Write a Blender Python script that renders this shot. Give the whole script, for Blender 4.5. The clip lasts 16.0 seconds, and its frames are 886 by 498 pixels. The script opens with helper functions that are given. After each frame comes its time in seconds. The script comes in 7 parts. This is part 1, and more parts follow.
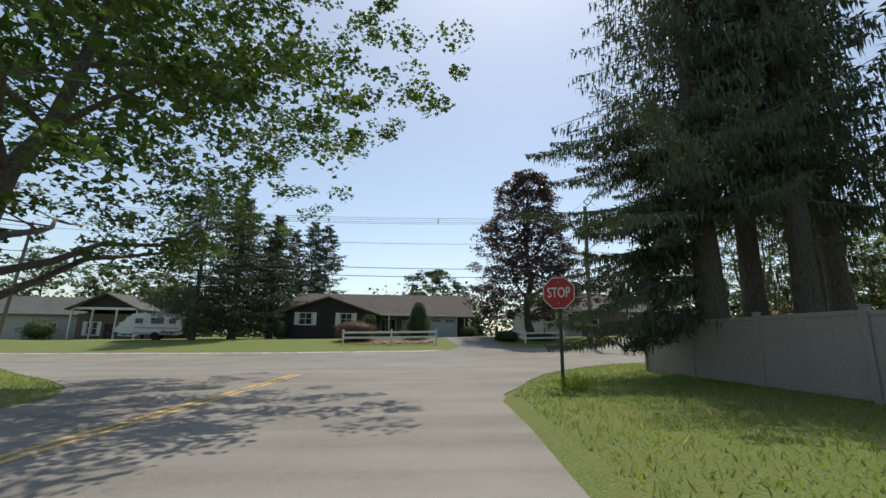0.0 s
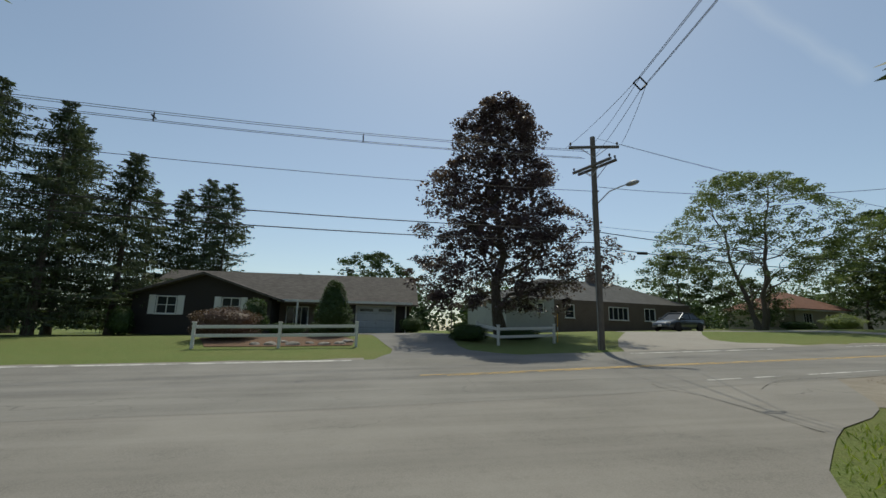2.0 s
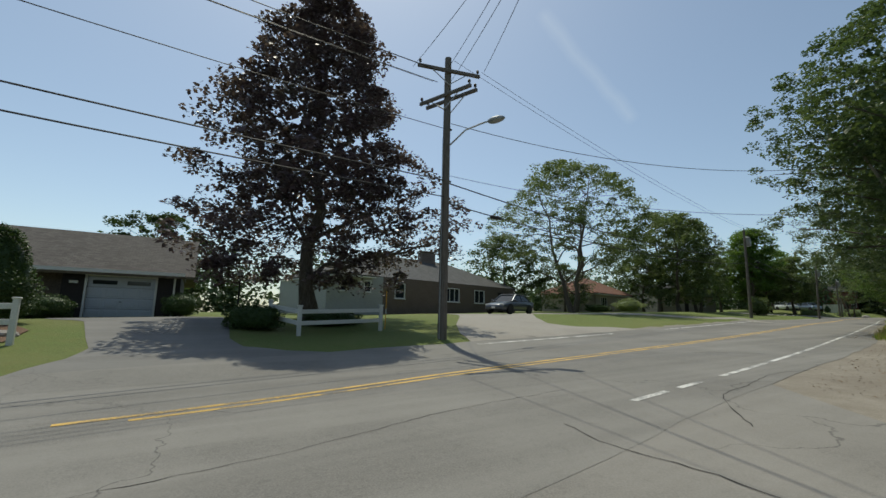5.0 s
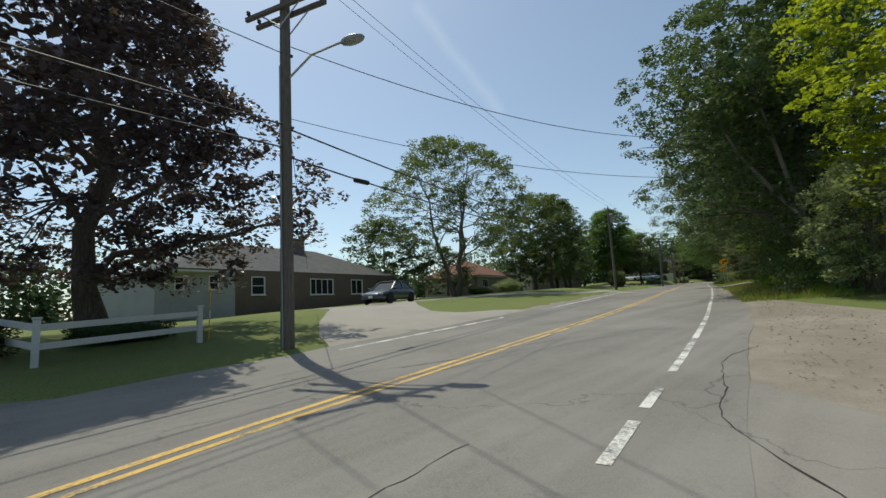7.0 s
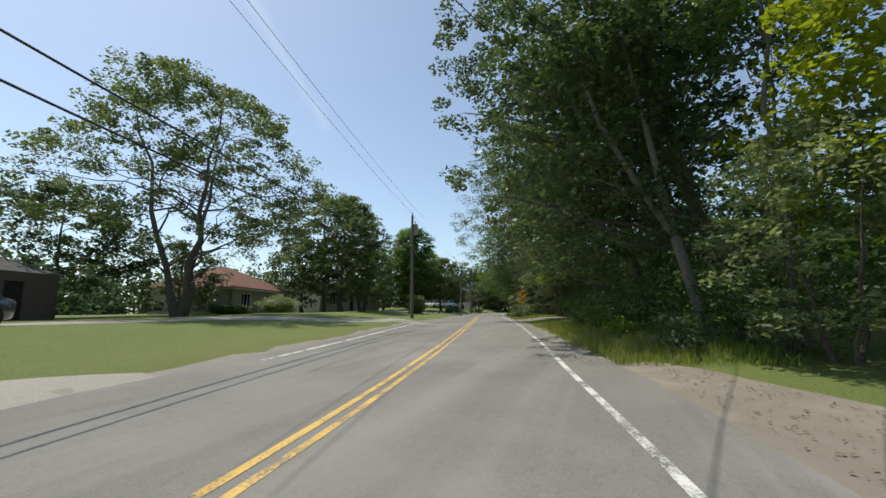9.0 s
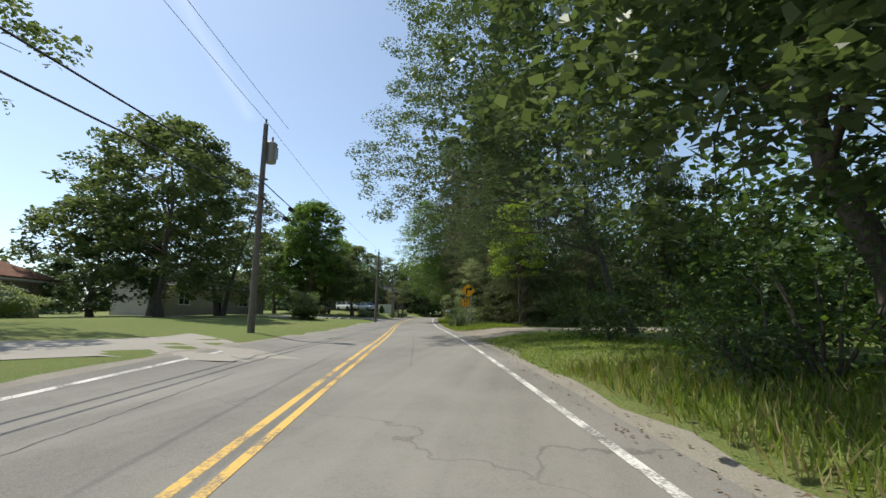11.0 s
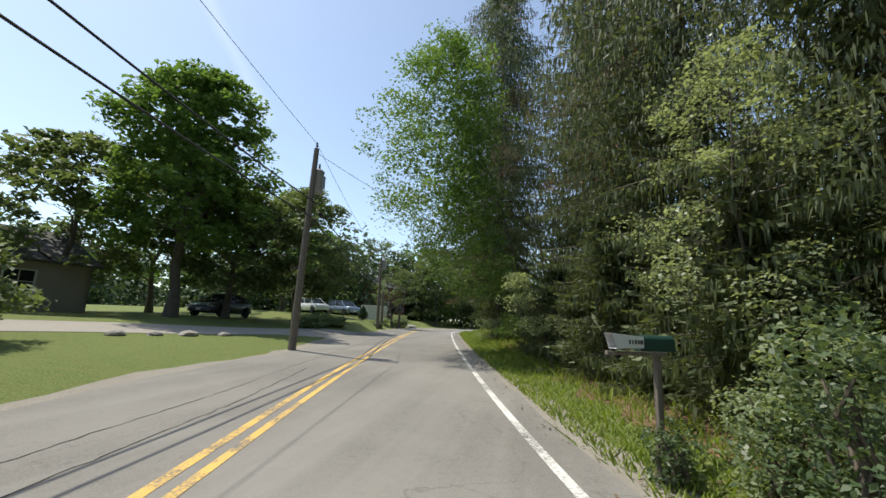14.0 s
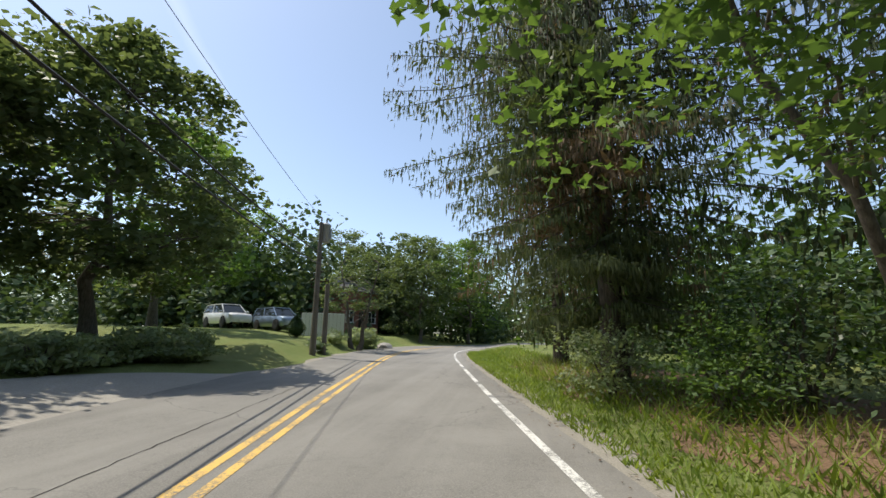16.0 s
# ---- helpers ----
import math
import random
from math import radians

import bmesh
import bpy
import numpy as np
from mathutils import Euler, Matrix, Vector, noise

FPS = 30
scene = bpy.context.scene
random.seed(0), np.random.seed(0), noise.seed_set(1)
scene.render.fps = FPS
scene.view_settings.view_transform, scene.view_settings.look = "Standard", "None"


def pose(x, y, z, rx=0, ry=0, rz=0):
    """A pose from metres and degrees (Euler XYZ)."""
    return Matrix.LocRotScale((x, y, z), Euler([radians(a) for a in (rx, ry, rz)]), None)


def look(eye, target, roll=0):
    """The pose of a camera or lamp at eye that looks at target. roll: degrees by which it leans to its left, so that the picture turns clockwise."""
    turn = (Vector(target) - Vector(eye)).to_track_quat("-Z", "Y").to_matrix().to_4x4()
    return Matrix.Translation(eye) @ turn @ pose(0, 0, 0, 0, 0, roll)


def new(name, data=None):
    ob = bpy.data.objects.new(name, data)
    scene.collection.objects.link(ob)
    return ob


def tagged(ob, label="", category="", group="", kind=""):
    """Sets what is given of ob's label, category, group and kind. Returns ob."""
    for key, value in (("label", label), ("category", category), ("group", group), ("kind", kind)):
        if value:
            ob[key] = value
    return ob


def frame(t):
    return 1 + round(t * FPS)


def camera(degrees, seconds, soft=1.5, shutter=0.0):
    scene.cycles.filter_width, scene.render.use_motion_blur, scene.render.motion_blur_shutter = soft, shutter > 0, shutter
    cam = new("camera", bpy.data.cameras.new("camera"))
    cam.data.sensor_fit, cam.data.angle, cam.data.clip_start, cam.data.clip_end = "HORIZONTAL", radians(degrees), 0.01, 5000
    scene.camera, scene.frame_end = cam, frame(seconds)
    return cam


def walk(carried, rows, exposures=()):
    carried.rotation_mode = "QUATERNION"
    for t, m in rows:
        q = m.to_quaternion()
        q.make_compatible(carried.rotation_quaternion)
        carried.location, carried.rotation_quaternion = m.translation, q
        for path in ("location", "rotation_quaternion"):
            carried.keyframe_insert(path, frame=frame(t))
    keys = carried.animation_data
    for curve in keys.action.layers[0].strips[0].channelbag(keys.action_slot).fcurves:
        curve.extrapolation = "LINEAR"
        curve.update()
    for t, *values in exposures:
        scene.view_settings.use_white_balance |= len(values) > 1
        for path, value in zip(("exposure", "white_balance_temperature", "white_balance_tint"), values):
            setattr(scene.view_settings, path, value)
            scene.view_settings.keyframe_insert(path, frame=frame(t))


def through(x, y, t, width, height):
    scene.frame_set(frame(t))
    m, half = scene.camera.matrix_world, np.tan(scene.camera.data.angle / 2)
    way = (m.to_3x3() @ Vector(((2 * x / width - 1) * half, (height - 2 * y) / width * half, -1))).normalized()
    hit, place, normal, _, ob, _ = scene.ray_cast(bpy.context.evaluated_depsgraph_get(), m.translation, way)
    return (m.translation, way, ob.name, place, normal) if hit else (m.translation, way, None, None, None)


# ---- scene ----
cam = camera(91.9, 16.0)
PATH = [
    (0.0, pose(0.000, 0.000, 1.360, 101.80, -1.00, -0.20)),
    (0.5, pose(-0.083, 3.809, 1.443, 101.10, -1.60, -0.40)),
    (1.0, pose(0.041, 7.121, 1.526, 100.80, -1.90, -0.60)),
    (1.5, pose(0.373, 10.019, 1.608, 100.90, -1.40, -3.60)),
    (2.0, pose(0.911, 12.503, 1.650, 101.00, -1.20, -7.50)),
    (2.5, pose(1.573, 14.573, 1.733, 101.40, -2.30, -11.30)),
    (3.0, pose(2.194, 16.229, 1.733, 101.50, -1.80, -15.70)),
    (5.5, pose(3.560, 18.837, 1.774, 98.10, -0.50, -33.10)),
    (6.0, pose(3.892, 19.251, 1.774, 97.30, 0.70, -36.10)),
    (6.5, pose(4.678, 20.162, 1.815, 97.30, 2.20, -38.60)),
    (7.0, pose(6.003, 21.404, 1.857, 97.30, 3.40, -45.00)),
    (7.5, pose(7.907, 22.604, 1.940, 97.60, 4.30, -53.90)),
    (8.0, pose(10.433, 23.722, 1.981, 98.50, 3.80, -60.70)),
    (8.5, pose(13.579, 24.799, 2.105, 98.80, 2.50, -67.40)),
    (9.0, pose(17.347, 25.751, 2.271, 99.10, 0.60, -70.40)),
    (9.5, pose(21.487, 26.703, 2.395, 98.90, 2.70, -79.00)),
    (12.0, pose(43.796, 31.848, 2.989, 99.48, -0.59, -79.60)),
    (12.5, pose(48.658, 32.866, 3.177, 99.30, -0.71, -79.35)),
    (13.0, pose(53.577, 34.158, 3.250, 99.74, -1.16, -79.75)),
    (13.5, pose(58.782, 35.477, 3.396, 99.91, -1.66, -79.80)),
    (14.0, pose(63.643, 36.436, 3.513, 100.27, -2.05, -79.04)),
    (14.5, pose(68.308, 37.619, 3.575, 100.38, -2.33, -79.47)),
    (15.0, pose(72.668, 38.630, 3.579, 100.86, -1.58, -79.89)),
    (15.5, pose(76.872, 39.625, 3.694, 101.67, -1.04, -80.66)),
    (16.0, pose(81.103, 40.613, 3.855, 101.97, -0.61, -81.59)),
]
LIGHTNESS = [(0.0, -0.5, 6700, 6), (1.0, -0.7, 6700, 5), (1.6, -0.95, 6600, 1), (3.2, -1.0, 6500, 0), (5.3, -0.85, 6500, 0), (7.5, -0.65, 6500, 1), (9.0, -0.45, 6450, 4), (12.0, -0.15, 6400, 5), (16.0, -0.08, 6450, 7)]
walk(cam, PATH, LIGHTNESS)

# ---- light ----
SUN_EL, SUN_AZ = radians(63), radians(12.4)      # height, and the turn from +y towards +x
world = bpy.data.worlds.new("sky")
scene.world = world
world.use_nodes = True
wn = world.node_tree
sky = wn.nodes.new("ShaderNodeTexSky")
sky.sky_type = "NISHITA"
sky.sun_disc = False
sky.sun_elevation, sky.sun_rotation = SUN_EL, SUN_AZ
sky.altitude, sky.air_density, sky.dust_density, sky.ozone_density = 100, 1.0, 1.0, 1.2
# a thin streak of high cloud among faint haze
geo = wn.nodes.new("ShaderNodeTexCoord")


def sky_math(op, a, b=0.0):
    n = wn.nodes.new("ShaderNodeMath")
    n.operation = op
    n.use_clamp = op == "MULTIPLY_ADD"
    for i, v in enumerate((a, b)):
        if isinstance(v, (int, float)):
            n.inputs[i].default_value = v
        else:
            wn.links.new(v, n.inputs[i])
    return n.outputs[0]


def sky_dot(v):
    n = wn.nodes.new("ShaderNodeVectorMath")
    n.operation = "DOT_PRODUCT"
    wn.links.new(geo.outputs["Generated"], n.inputs[0])
    n.inputs[1].default_value = v
    return n.outputs["Value"]


ca, cb = Vector((0.56, 0.58, 0.60)).normalized(), Vector((0.737, 0.53, 0.418)).normalized()
cn = ca.cross(cb).normalized()
mid = (ca + cb).normalized()
tn = wn.nodes.new("ShaderNodeTexNoise")
tn.inputs["Scale"].default_value, tn.inputs["Detail"].default_value = 14, 5
wn.links.new(geo.outputs["Generated"], tn.inputs["Vector"])
wob = sky_math("MULTIPLY", sky_math("SUBTRACT", tn.outputs[0], 0.5), 0.02)
across = sky_math("ABSOLUTE", sky_math("ADD", sky_dot(cn), wob))
band = sky_math("SUBTRACT", 1.0, sky_math("MINIMUM", sky_math("DIVIDE", across, 0.018), 1.0))
ends = sky_math("MINIMUM", sky_math("MAXIMUM", sky_math("MULTIPLY", sky_math("SUBTRACT", sky_dot(mid), math.cos(0.15)), 400.0), 0.0), 1.0)
streak = sky_math("MULTIPLY", sky_math("MULTIPLY", band, ends), 0.11)
cloud = wn.nodes.new("ShaderNodeMix")
cloud.data_type = "RGBA"
wn.links.new(streak, cloud.inputs[0])
haze = wn.nodes.new("ShaderNodeHueSaturation")
haze.inputs["Saturation"].default_value = 0.86
wn.links.new(sky.outputs[0], haze.inputs["Color"])
wn.links.new(haze.outputs[0], cloud.inputs[6])
cloud.inputs[7].default_value = (7.0, 7.2, 7.4, 1)
wn.links.new(cloud.outputs[2], wn.nodes["Background"].inputs[0])
wn.nodes["Background"].inputs[1].default_value = 0.22
sun_to = Vector((math.sin(SUN_AZ) * math.cos(SUN_EL), math.cos(SUN_AZ) * math.cos(SUN_EL), math.sin(SUN_EL)))
sun_data = bpy.data.lights.new("sun", "SUN")
sun_data.energy, sun_data.angle, sun_data.color = 5.0, radians(0.5), (1.0, 0.92, 0.80)
sun = new("sun", sun_data)
sun.matrix_world = look(sun_to * 100, (0, 0, 0))

# ---- materials ----
def mat(name, rough=0.8, metal=0.0, spec=0.5):
    m = bpy.data.materials.new(name)
    m.use_nodes = True
    b = m.node_tree.nodes["Principled BSDF"]
    b.inputs["Roughness"].default_value = rough
    b.inputs["Metallic"].default_value = metal
    b.inputs["Specular IOR Level"].default_value = spec
    return m, m.node_tree, b


def node(nt, kind, **values):
    n = nt.nodes.new("ShaderNode" + kind)
    for k, v in values.items():
        if k in n.inputs:
            n.inputs[k].default_value = v
    return n


def where(nt, scale=(1, 1, 1)):
    """World place, so that grain has the same size on every thing."""
    g = nt.nodes.new("ShaderNodeNewGeometry")
    mp = nt.nodes.new("ShaderNodeMapping")
    mp.inputs["Scale"].default_value = scale
    nt.links.new(g.outputs["Position"], mp.inputs["Vector"])
    return mp.outputs[0]


def noise_of(nt, vec, scale, detail=4, rough=0.6):
    n = node(nt, "TexNoise", Scale=scale, Detail=detail, Roughness=rough)
    nt.links.new(vec, n.inputs["Vector"])
    return n.outputs[0]


def ramp(nt, fac, stops):
    r = nt.nodes.new("ShaderNodeValToRGB")
    e = r.color_ramp.elements
    while len(e) < len(stops):
        e.new(0.5)
    for el, (p, c) in zip(e, stops):
        el.position = p
        el.color = (*c, 1) if len(c) == 3 else c
    nt.links.new(fac, r.inputs[0])
    return r.outputs[0]


def mix(nt, fac, a, b, how="MIX"):
    n = nt.nodes.new("ShaderNodeMix")
    n.data_type, n.blend_type = "RGBA", how
    for slot, v in ((0, fac), (6, a), (7, b)):
        if isinstance(v, (int, float)):
            n.inputs[slot].default_value = v
        elif isinstance(v, tuple):
            n.inputs[slot].default_value = (*v, 1)
        else:
            nt.links.new(v, n.inputs[slot])
    return n.outputs[2]


def bump(nt, b, height, strength=0.3, dist=0.02):
    n = node(nt, "Bump", Strength=strength, Distance=dist)
    nt.links.new(height, n.inputs["Height"])
    nt.links.new(n.outputs[0], b.inputs["Normal"])


def surface(name, dark, light, fine=40.0, coarse=1.2, rough=0.85, metal=0.0, relief=0.3, stain=0.35, stretch=(1, 1, 1), spec=0.4):
    """A surface with grain, and broader stains over it."""
    m, nt, b = mat(name, rough, metal, spec)
    v = where(nt, stretch)
    f, c = noise_of(nt, v, fine), noise_of(nt, v, coarse, 5)
    col = ramp(nt, f, [(0.3, dark), (0.7, light)])
    mean = tuple((p + q) * 0.5 * 0.62 for p, q in zip(dark, light))
    col = mix(nt, ramp(nt, c, [(0.45, (0, 0, 0)), (0.75, (stain,) * 3)]), col, mean)
    nt.links.new(col, b.inputs["Base Color"])
    bump(nt, b, f, relief, 0.01)
    return m


def leafy(name, dark, light, through=0.35, rough=0.55):
    m, nt, b = mat(name, rough, 0, 0.35)
    g = nt.nodes.new("ShaderNodeNewGeometry")
    n = noise_of(nt, g.outputs["Position"], 0.45, 2)
    mid = tuple((p + q) / 2 for p, q in zip(dark, light))
    col = ramp(nt, g.outputs["Random Per Island"], [(0.0, dark), (0.55, mid), (1.0, light)])
    col = mix(nt, ramp(nt, n, [(0.4, (0, 0, 0)), (0.7, (0.5, 0.5, 0.5))]), col, light)
    nt.links.new(col, b.inputs["Base Color"])
    t = node(nt, "BsdfTranslucent")
    warm = mix(nt, 1.0, col, (1.6, 1.55, 0.8), "MULTIPLY")
    nt.links.new(warm, t.inputs[0])
    s = node(nt, "MixShader", Fac=through)
    nt.links.new(b.outputs[0], s.inputs[1])
    nt.links.new(t.outputs[0], s.inputs[2])
    nt.links.new(s.outputs[0], nt.nodes["Material Output"].inputs[0])
    return m


def asphalt_mat(name, dark, light, crack=0.5):
    m, nt, b = mat(name, 0.86, 0, 0.35)
    v = where(nt)
    grain, patch = noise_of(nt, v, 60, 3), noise_of(nt, v, 0.35, 5)
    col = ramp(nt, grain, [(0.3, dark), (0.7, light)])
    speck = noise_of(nt, v, 9, 6, 0.8)
    col = mix(nt, ramp(nt, speck, [(0.52, (0, 0, 0)), (0.72, (0.5,) * 3)]), col, tuple(c * 0.62 for c in dark))
    track = noise_of(nt, where(nt, (0.03, 1.3, 1)), 1.0, 3)
    col = mix(nt, ramp(nt, track, [(0.45, (0, 0, 0)), (0.62, (0.4,) * 3)]), col, tuple(c * 1.15 for c in light))
    pale = tuple(c * 1.25 for c in light)
    col = mix(nt, ramp(nt, patch, [(0.4, (0, 0, 0)), (0.7, (0.55,) * 3)]), col, pale)
    streak = noise_of(nt, where(nt, (0.06, 0.9, 1)), 1.0, 4)
    col = mix(nt, ramp(nt, streak, [(0.5, (0, 0, 0)), (0.7, (0.28,) * 3)]), col, tuple(c * 0.75 for c in dark))
    if crack:
        bent = nt.nodes.new("ShaderNodeVectorMath")
        bent.operation = "MULTIPLY_ADD"
        wob = node(nt, "TexNoise", Scale=0.5, Detail=8)
        nt.links.new(v, wob.inputs["Vector"])
        nt.links.new(wob.outputs["Color"], bent.inputs[0])
        bent.inputs[1].default_value = (4.5, 4.5, 0)
        nt.links.new(v, bent.inputs[2])
        vor = node(nt, "TexVoronoi", Scale=0.16)
        vor.feature = "DISTANCE_TO_EDGE"
        nt.links.new(bent.outputs[0], vor.inputs["Vector"])
        line = ramp(nt, vor.outputs[0], [(0.0, (crack,) * 3), (0.0022, (0, 0, 0))])
        gate = ramp(nt, noise_of(nt, v, 0.12, 2), [(0.45, (0, 0, 0)), (0.6, (1, 1, 1))])
        line = mix(nt, 1.0, line, gate, "MULTIPLY")
        col = mix(nt, line, col, (0.02, 0.02, 0.02))
    nt.links.new(col, b.inputs["Base Color"])
    bump(nt, b, grain, 0.35, 0.006)
    return m


def grass_mat():
    m, nt, b = mat("lawn_grass", 0.9, 0, 0.2)
    v = where(nt)
    fine, mid, wide = noise_of(nt, v, 30, 4, 0.7), noise_of(nt, v, 2.2, 5), noise_of(nt, v, 0.16, 4)
    col = ramp(nt, fine, [(0.28, (0.06, 0.09, 0.022)), (0.5, (0.155, 0.20, 0.058)), (0.75, (0.26, 0.305, 0.105))])
    col = mix(nt, ramp(nt, mid, [(0.42, (0, 0, 0)), (0.72, (0.55,) * 3)]), col, (0.20, 0.20, 0.07))
    col = mix(nt, ramp(nt, wide, [(0.48, (0, 0, 0)), (0.75, (0.5,) * 3)]), col, (0.24, 0.21, 0.09))
    nt.links.new(col, b.inputs["Base Color"])
    bump(nt, b, fine, 0.8, 0.05)
    return m


def paint_mat(name, colour, under, wear=0.45):
    """Road paint, worn through to the road in places."""
    m, nt, b = mat(name, 0.75, 0, 0.4)
    v = where(nt)
    f, c = noise_of(nt, v, 26, 5, 0.75), noise_of(nt, v, 1.6, 4)
    worn = mix(nt, 0.5, f, c)
    col = mix(nt, ramp(nt, worn, [(wear, (1, 1, 1)), (wear + 0.12, (0, 0, 0))]), colour, under)
    nt.links.new(col, b.inputs["Base Color"])
    return m


def shingle_mat(name, dark, light, run=(1, 1, 1)):
    m, nt, b = mat(name, 0.9, 0, 0.25)
    v = where(nt, run)
    br = node(nt, "TexBrick", Scale=3.2, **{"Color1": (*dark, 1), "Color2": (*light, 1), "Mortar": (*[c * 0.45 for c in dark], 1), "Mortar Size": 0.02, "Brick Width": 0.9, "Row Height": 0.42})
    nt.links.new(v, br.inputs["Vector"])
    f, c = noise_of(nt, v, 18, 4), noise_of(nt, v, 0.6, 4)
    col = mix(nt, 0.35, br.outputs[0], ramp(nt, f, [(0.3, dark), (0.7, light)]))
    col = mix(nt, ramp(nt, c, [(0.45, (0, 0, 0)), (0.75, (0.4,) * 3)]), col, tuple(x * 0.7 for x in dark))
    nt.links.new(col, b.inputs["Base Color"])
    bump(nt, b, br.outputs[1], 0.4, 0.02)
    return m


ASPHALT = asphalt_mat("asphalt", (0.155, 0.146, 0.132), (0.25, 0.236, 0.214), 0.6)
ASPHALT_SIDE = asphalt_mat("old_asphalt", (0.165, 0.153, 0.136), (0.26, 0.243, 0.218), 0.6)
DRIVE = asphalt_mat("drive_asphalt", (0.14, 0.133, 0.122), (0.215, 0.205, 0.19), 0.5)
TAR = surface("open_crack", (0.022, 0.02, 0.018), (0.05, 0.045, 0.04), 30, 1.0, 0.95, relief=0.3)
CONCRETE = surface("drive_concrete", (0.28, 0.255, 0.22), (0.40, 0.37, 0.325), 30, 0.5, 0.9)
def dirt_mat():
    m, nt, b = mat("dirt", 0.95, 0, 0.2)
    v = where(nt)
    fine, mid, wide = noise_of(nt, v, 38, 6, 0.75), noise_of(nt, v, 2.6, 8, 0.7), noise_of(nt, v, 0.45, 5)
    col = ramp(nt, fine, [(0.3, (0.19, 0.165, 0.13)), (0.7, (0.36, 0.32, 0.265))])
    col = mix(nt, ramp(nt, mid, [(0.42, (0, 0, 0)), (0.66, (0.6,) * 3)]), col, (0.37, 0.335, 0.285))
    col = mix(nt, ramp(nt, wide, [(0.42, (0, 0, 0)), (0.6, (0.55,) * 3)]), col, (0.21, 0.18, 0.145))
    nt.links.new(col, b.inputs["Base Color"])
    bump(nt, b, mix(nt, 0.6, fine, mid), 0.7, 0.03)
    return m


DIRT = dirt_mat()
GRAVEL = surface("shoulder_gravel", (0.22, 0.2, 0.165), (0.36, 0.33, 0.28), 45, 1.0, 0.95, relief=0.8)
MULCH = surface("mulch", (0.08, 0.05, 0.03), (0.22, 0.13, 0.08), 25, 1.5, 0.95, relief=0.9)
GRASS = grass_mat()
YELLOW = paint_mat("yellow_paint", (0.72, 0.46, 0.12), (0.17, 0.16, 0.145), 0.40)
WHITE_LINE = paint_mat("white_paint", (0.72, 0.70, 0.66), (0.17, 0.165, 0.155), 0.42)
BARK = surface("bark", (0.06, 0.05, 0.04), (0.19, 0.16, 0.13), 9, 1.5, 0.95, relief=1.0, stretch=(3, 3, 0.6))
BARK_PALE = surface("pale_bark", (0.14, 0.125, 0.10), (0.30, 0.27, 0.23), 9, 1.5, 0.95, relief=1.0, stretch=(3, 3, 0.6))
POLE_WOOD = surface("pole_wood", (0.10, 0.085, 0.07), (0.24, 0.21, 0.18), 14, 1.2, 0.9, relief=0.6, stretch=(4, 4, 0.25))
LEAF = leafy("maple_leaf", (0.07, 0.13, 0.035), (0.16, 0.25, 0.07), 0.45)
LEAF_DARK = leafy("dark_leaf", (0.05, 0.085, 0.038), (0.13, 0.18, 0.085), 0.3, 0.42)
# darker copy of the maple leaf: backlit shade put into the colour
LEAF_SHADE = leafy("shaded_leaf", (0.035, 0.07, 0.02), (0.10, 0.165, 0.045), 0.3)
FAR_LEAF = leafy("far_leaf", (0.045, 0.075, 0.036), (0.10, 0.145, 0.066), 0.2, 0.7)
LEAF_LIME = leafy("lime_leaf", (0.12, 0.20, 0.035), (0.26, 0.35, 0.06), 0.48)
LEAF_YELLOW = leafy("yellow_green_leaf", (0.17, 0.23, 0.02), (0.34, 0.385, 0.04), 0.48)
LEAF_SILVER = leafy("grey_green_leaf", (0.13, 0.18, 0.09), (0.30, 0.35, 0.21), 0.4)
LEAF_PALE = leafy("pale_glossy_leaf", (0.16, 0.21, 0.11), (0.36, 0.41, 0.27), 0.4, 0.35)
LEAF_AIRY = leafy("locust_leaf", (0.075, 0.11, 0.048), (0.165, 0.21, 0.10), 0.38)
LEAF_PURPLE = leafy("purple_leaf", (0.055, 0.041, 0.054), (0.14, 0.103, 0.128), 0.28, 0.32)
NEEDLE = leafy("spruce_needle", (0.042, 0.06, 0.038), (0.11, 0.14, 0.078), 0.2, 0.6)
NEEDLE_PALE = leafy("drooping_needle", (0.06, 0.085, 0.042), (0.155, 0.185, 0.088), 0.3, 0.55)
NEEDLE_DRY = leafy("dry_needle", (0.13, 0.085, 0.05), (0.24, 0.17, 0.10), 0.15, 0.7)
LITTER = leafy("fallen_leaf", (0.06, 0.04, 0.025), (0.22, 0.15, 0.09), 0.1, 0.8)
HEDGE = leafy("hedge_leaf", (0.025, 0.055, 0.02), (0.075, 0.12, 0.035), 0.2)
HEDGE_RED = leafy("barberry_leaf", (0.075, 0.045, 0.034), (0.15, 0.095, 0.068), 0.2)
BLADE = leafy("grass_blade", (0.10, 0.16, 0.025), (0.27, 0.34, 0.07), 0.4, 0.6)
BLADE_DRY = leafy("dry_blade", (0.20, 0.17, 0.07), (0.36, 0.31, 0.15), 0.3, 0.7)
WHITE = surface("white_paint_wood", (0.62, 0.61, 0.58), (0.78, 0.77, 0.74), 30, 1.0, 0.6, relief=0.15, stain=0.25)
SIDING_DARK = surface("dark_brown_siding", (0.020, 0.016, 0.015), (0.042, 0.034, 0.030), 20, 0.8, 0.75, relief=0.3, stretch=(1, 1, 5))
BRICK_BROWN = surface("brown_brick", (0.10, 0.075, 0.06), (0.20, 0.155, 0.125), 18, 1.0, 0.9, relief=0.4)
BRICK_RED = surface("red_brick", (0.16, 0.065, 0.05), (0.30, 0.14, 0.11), 18, 1.0, 0.9, relief=0.4)
SIDING_PALE = surface("pale_siding", (0.30, 0.30, 0.29), (0.42, 0.42, 0.40), 22, 0.7, 0.7, relief=0.15)
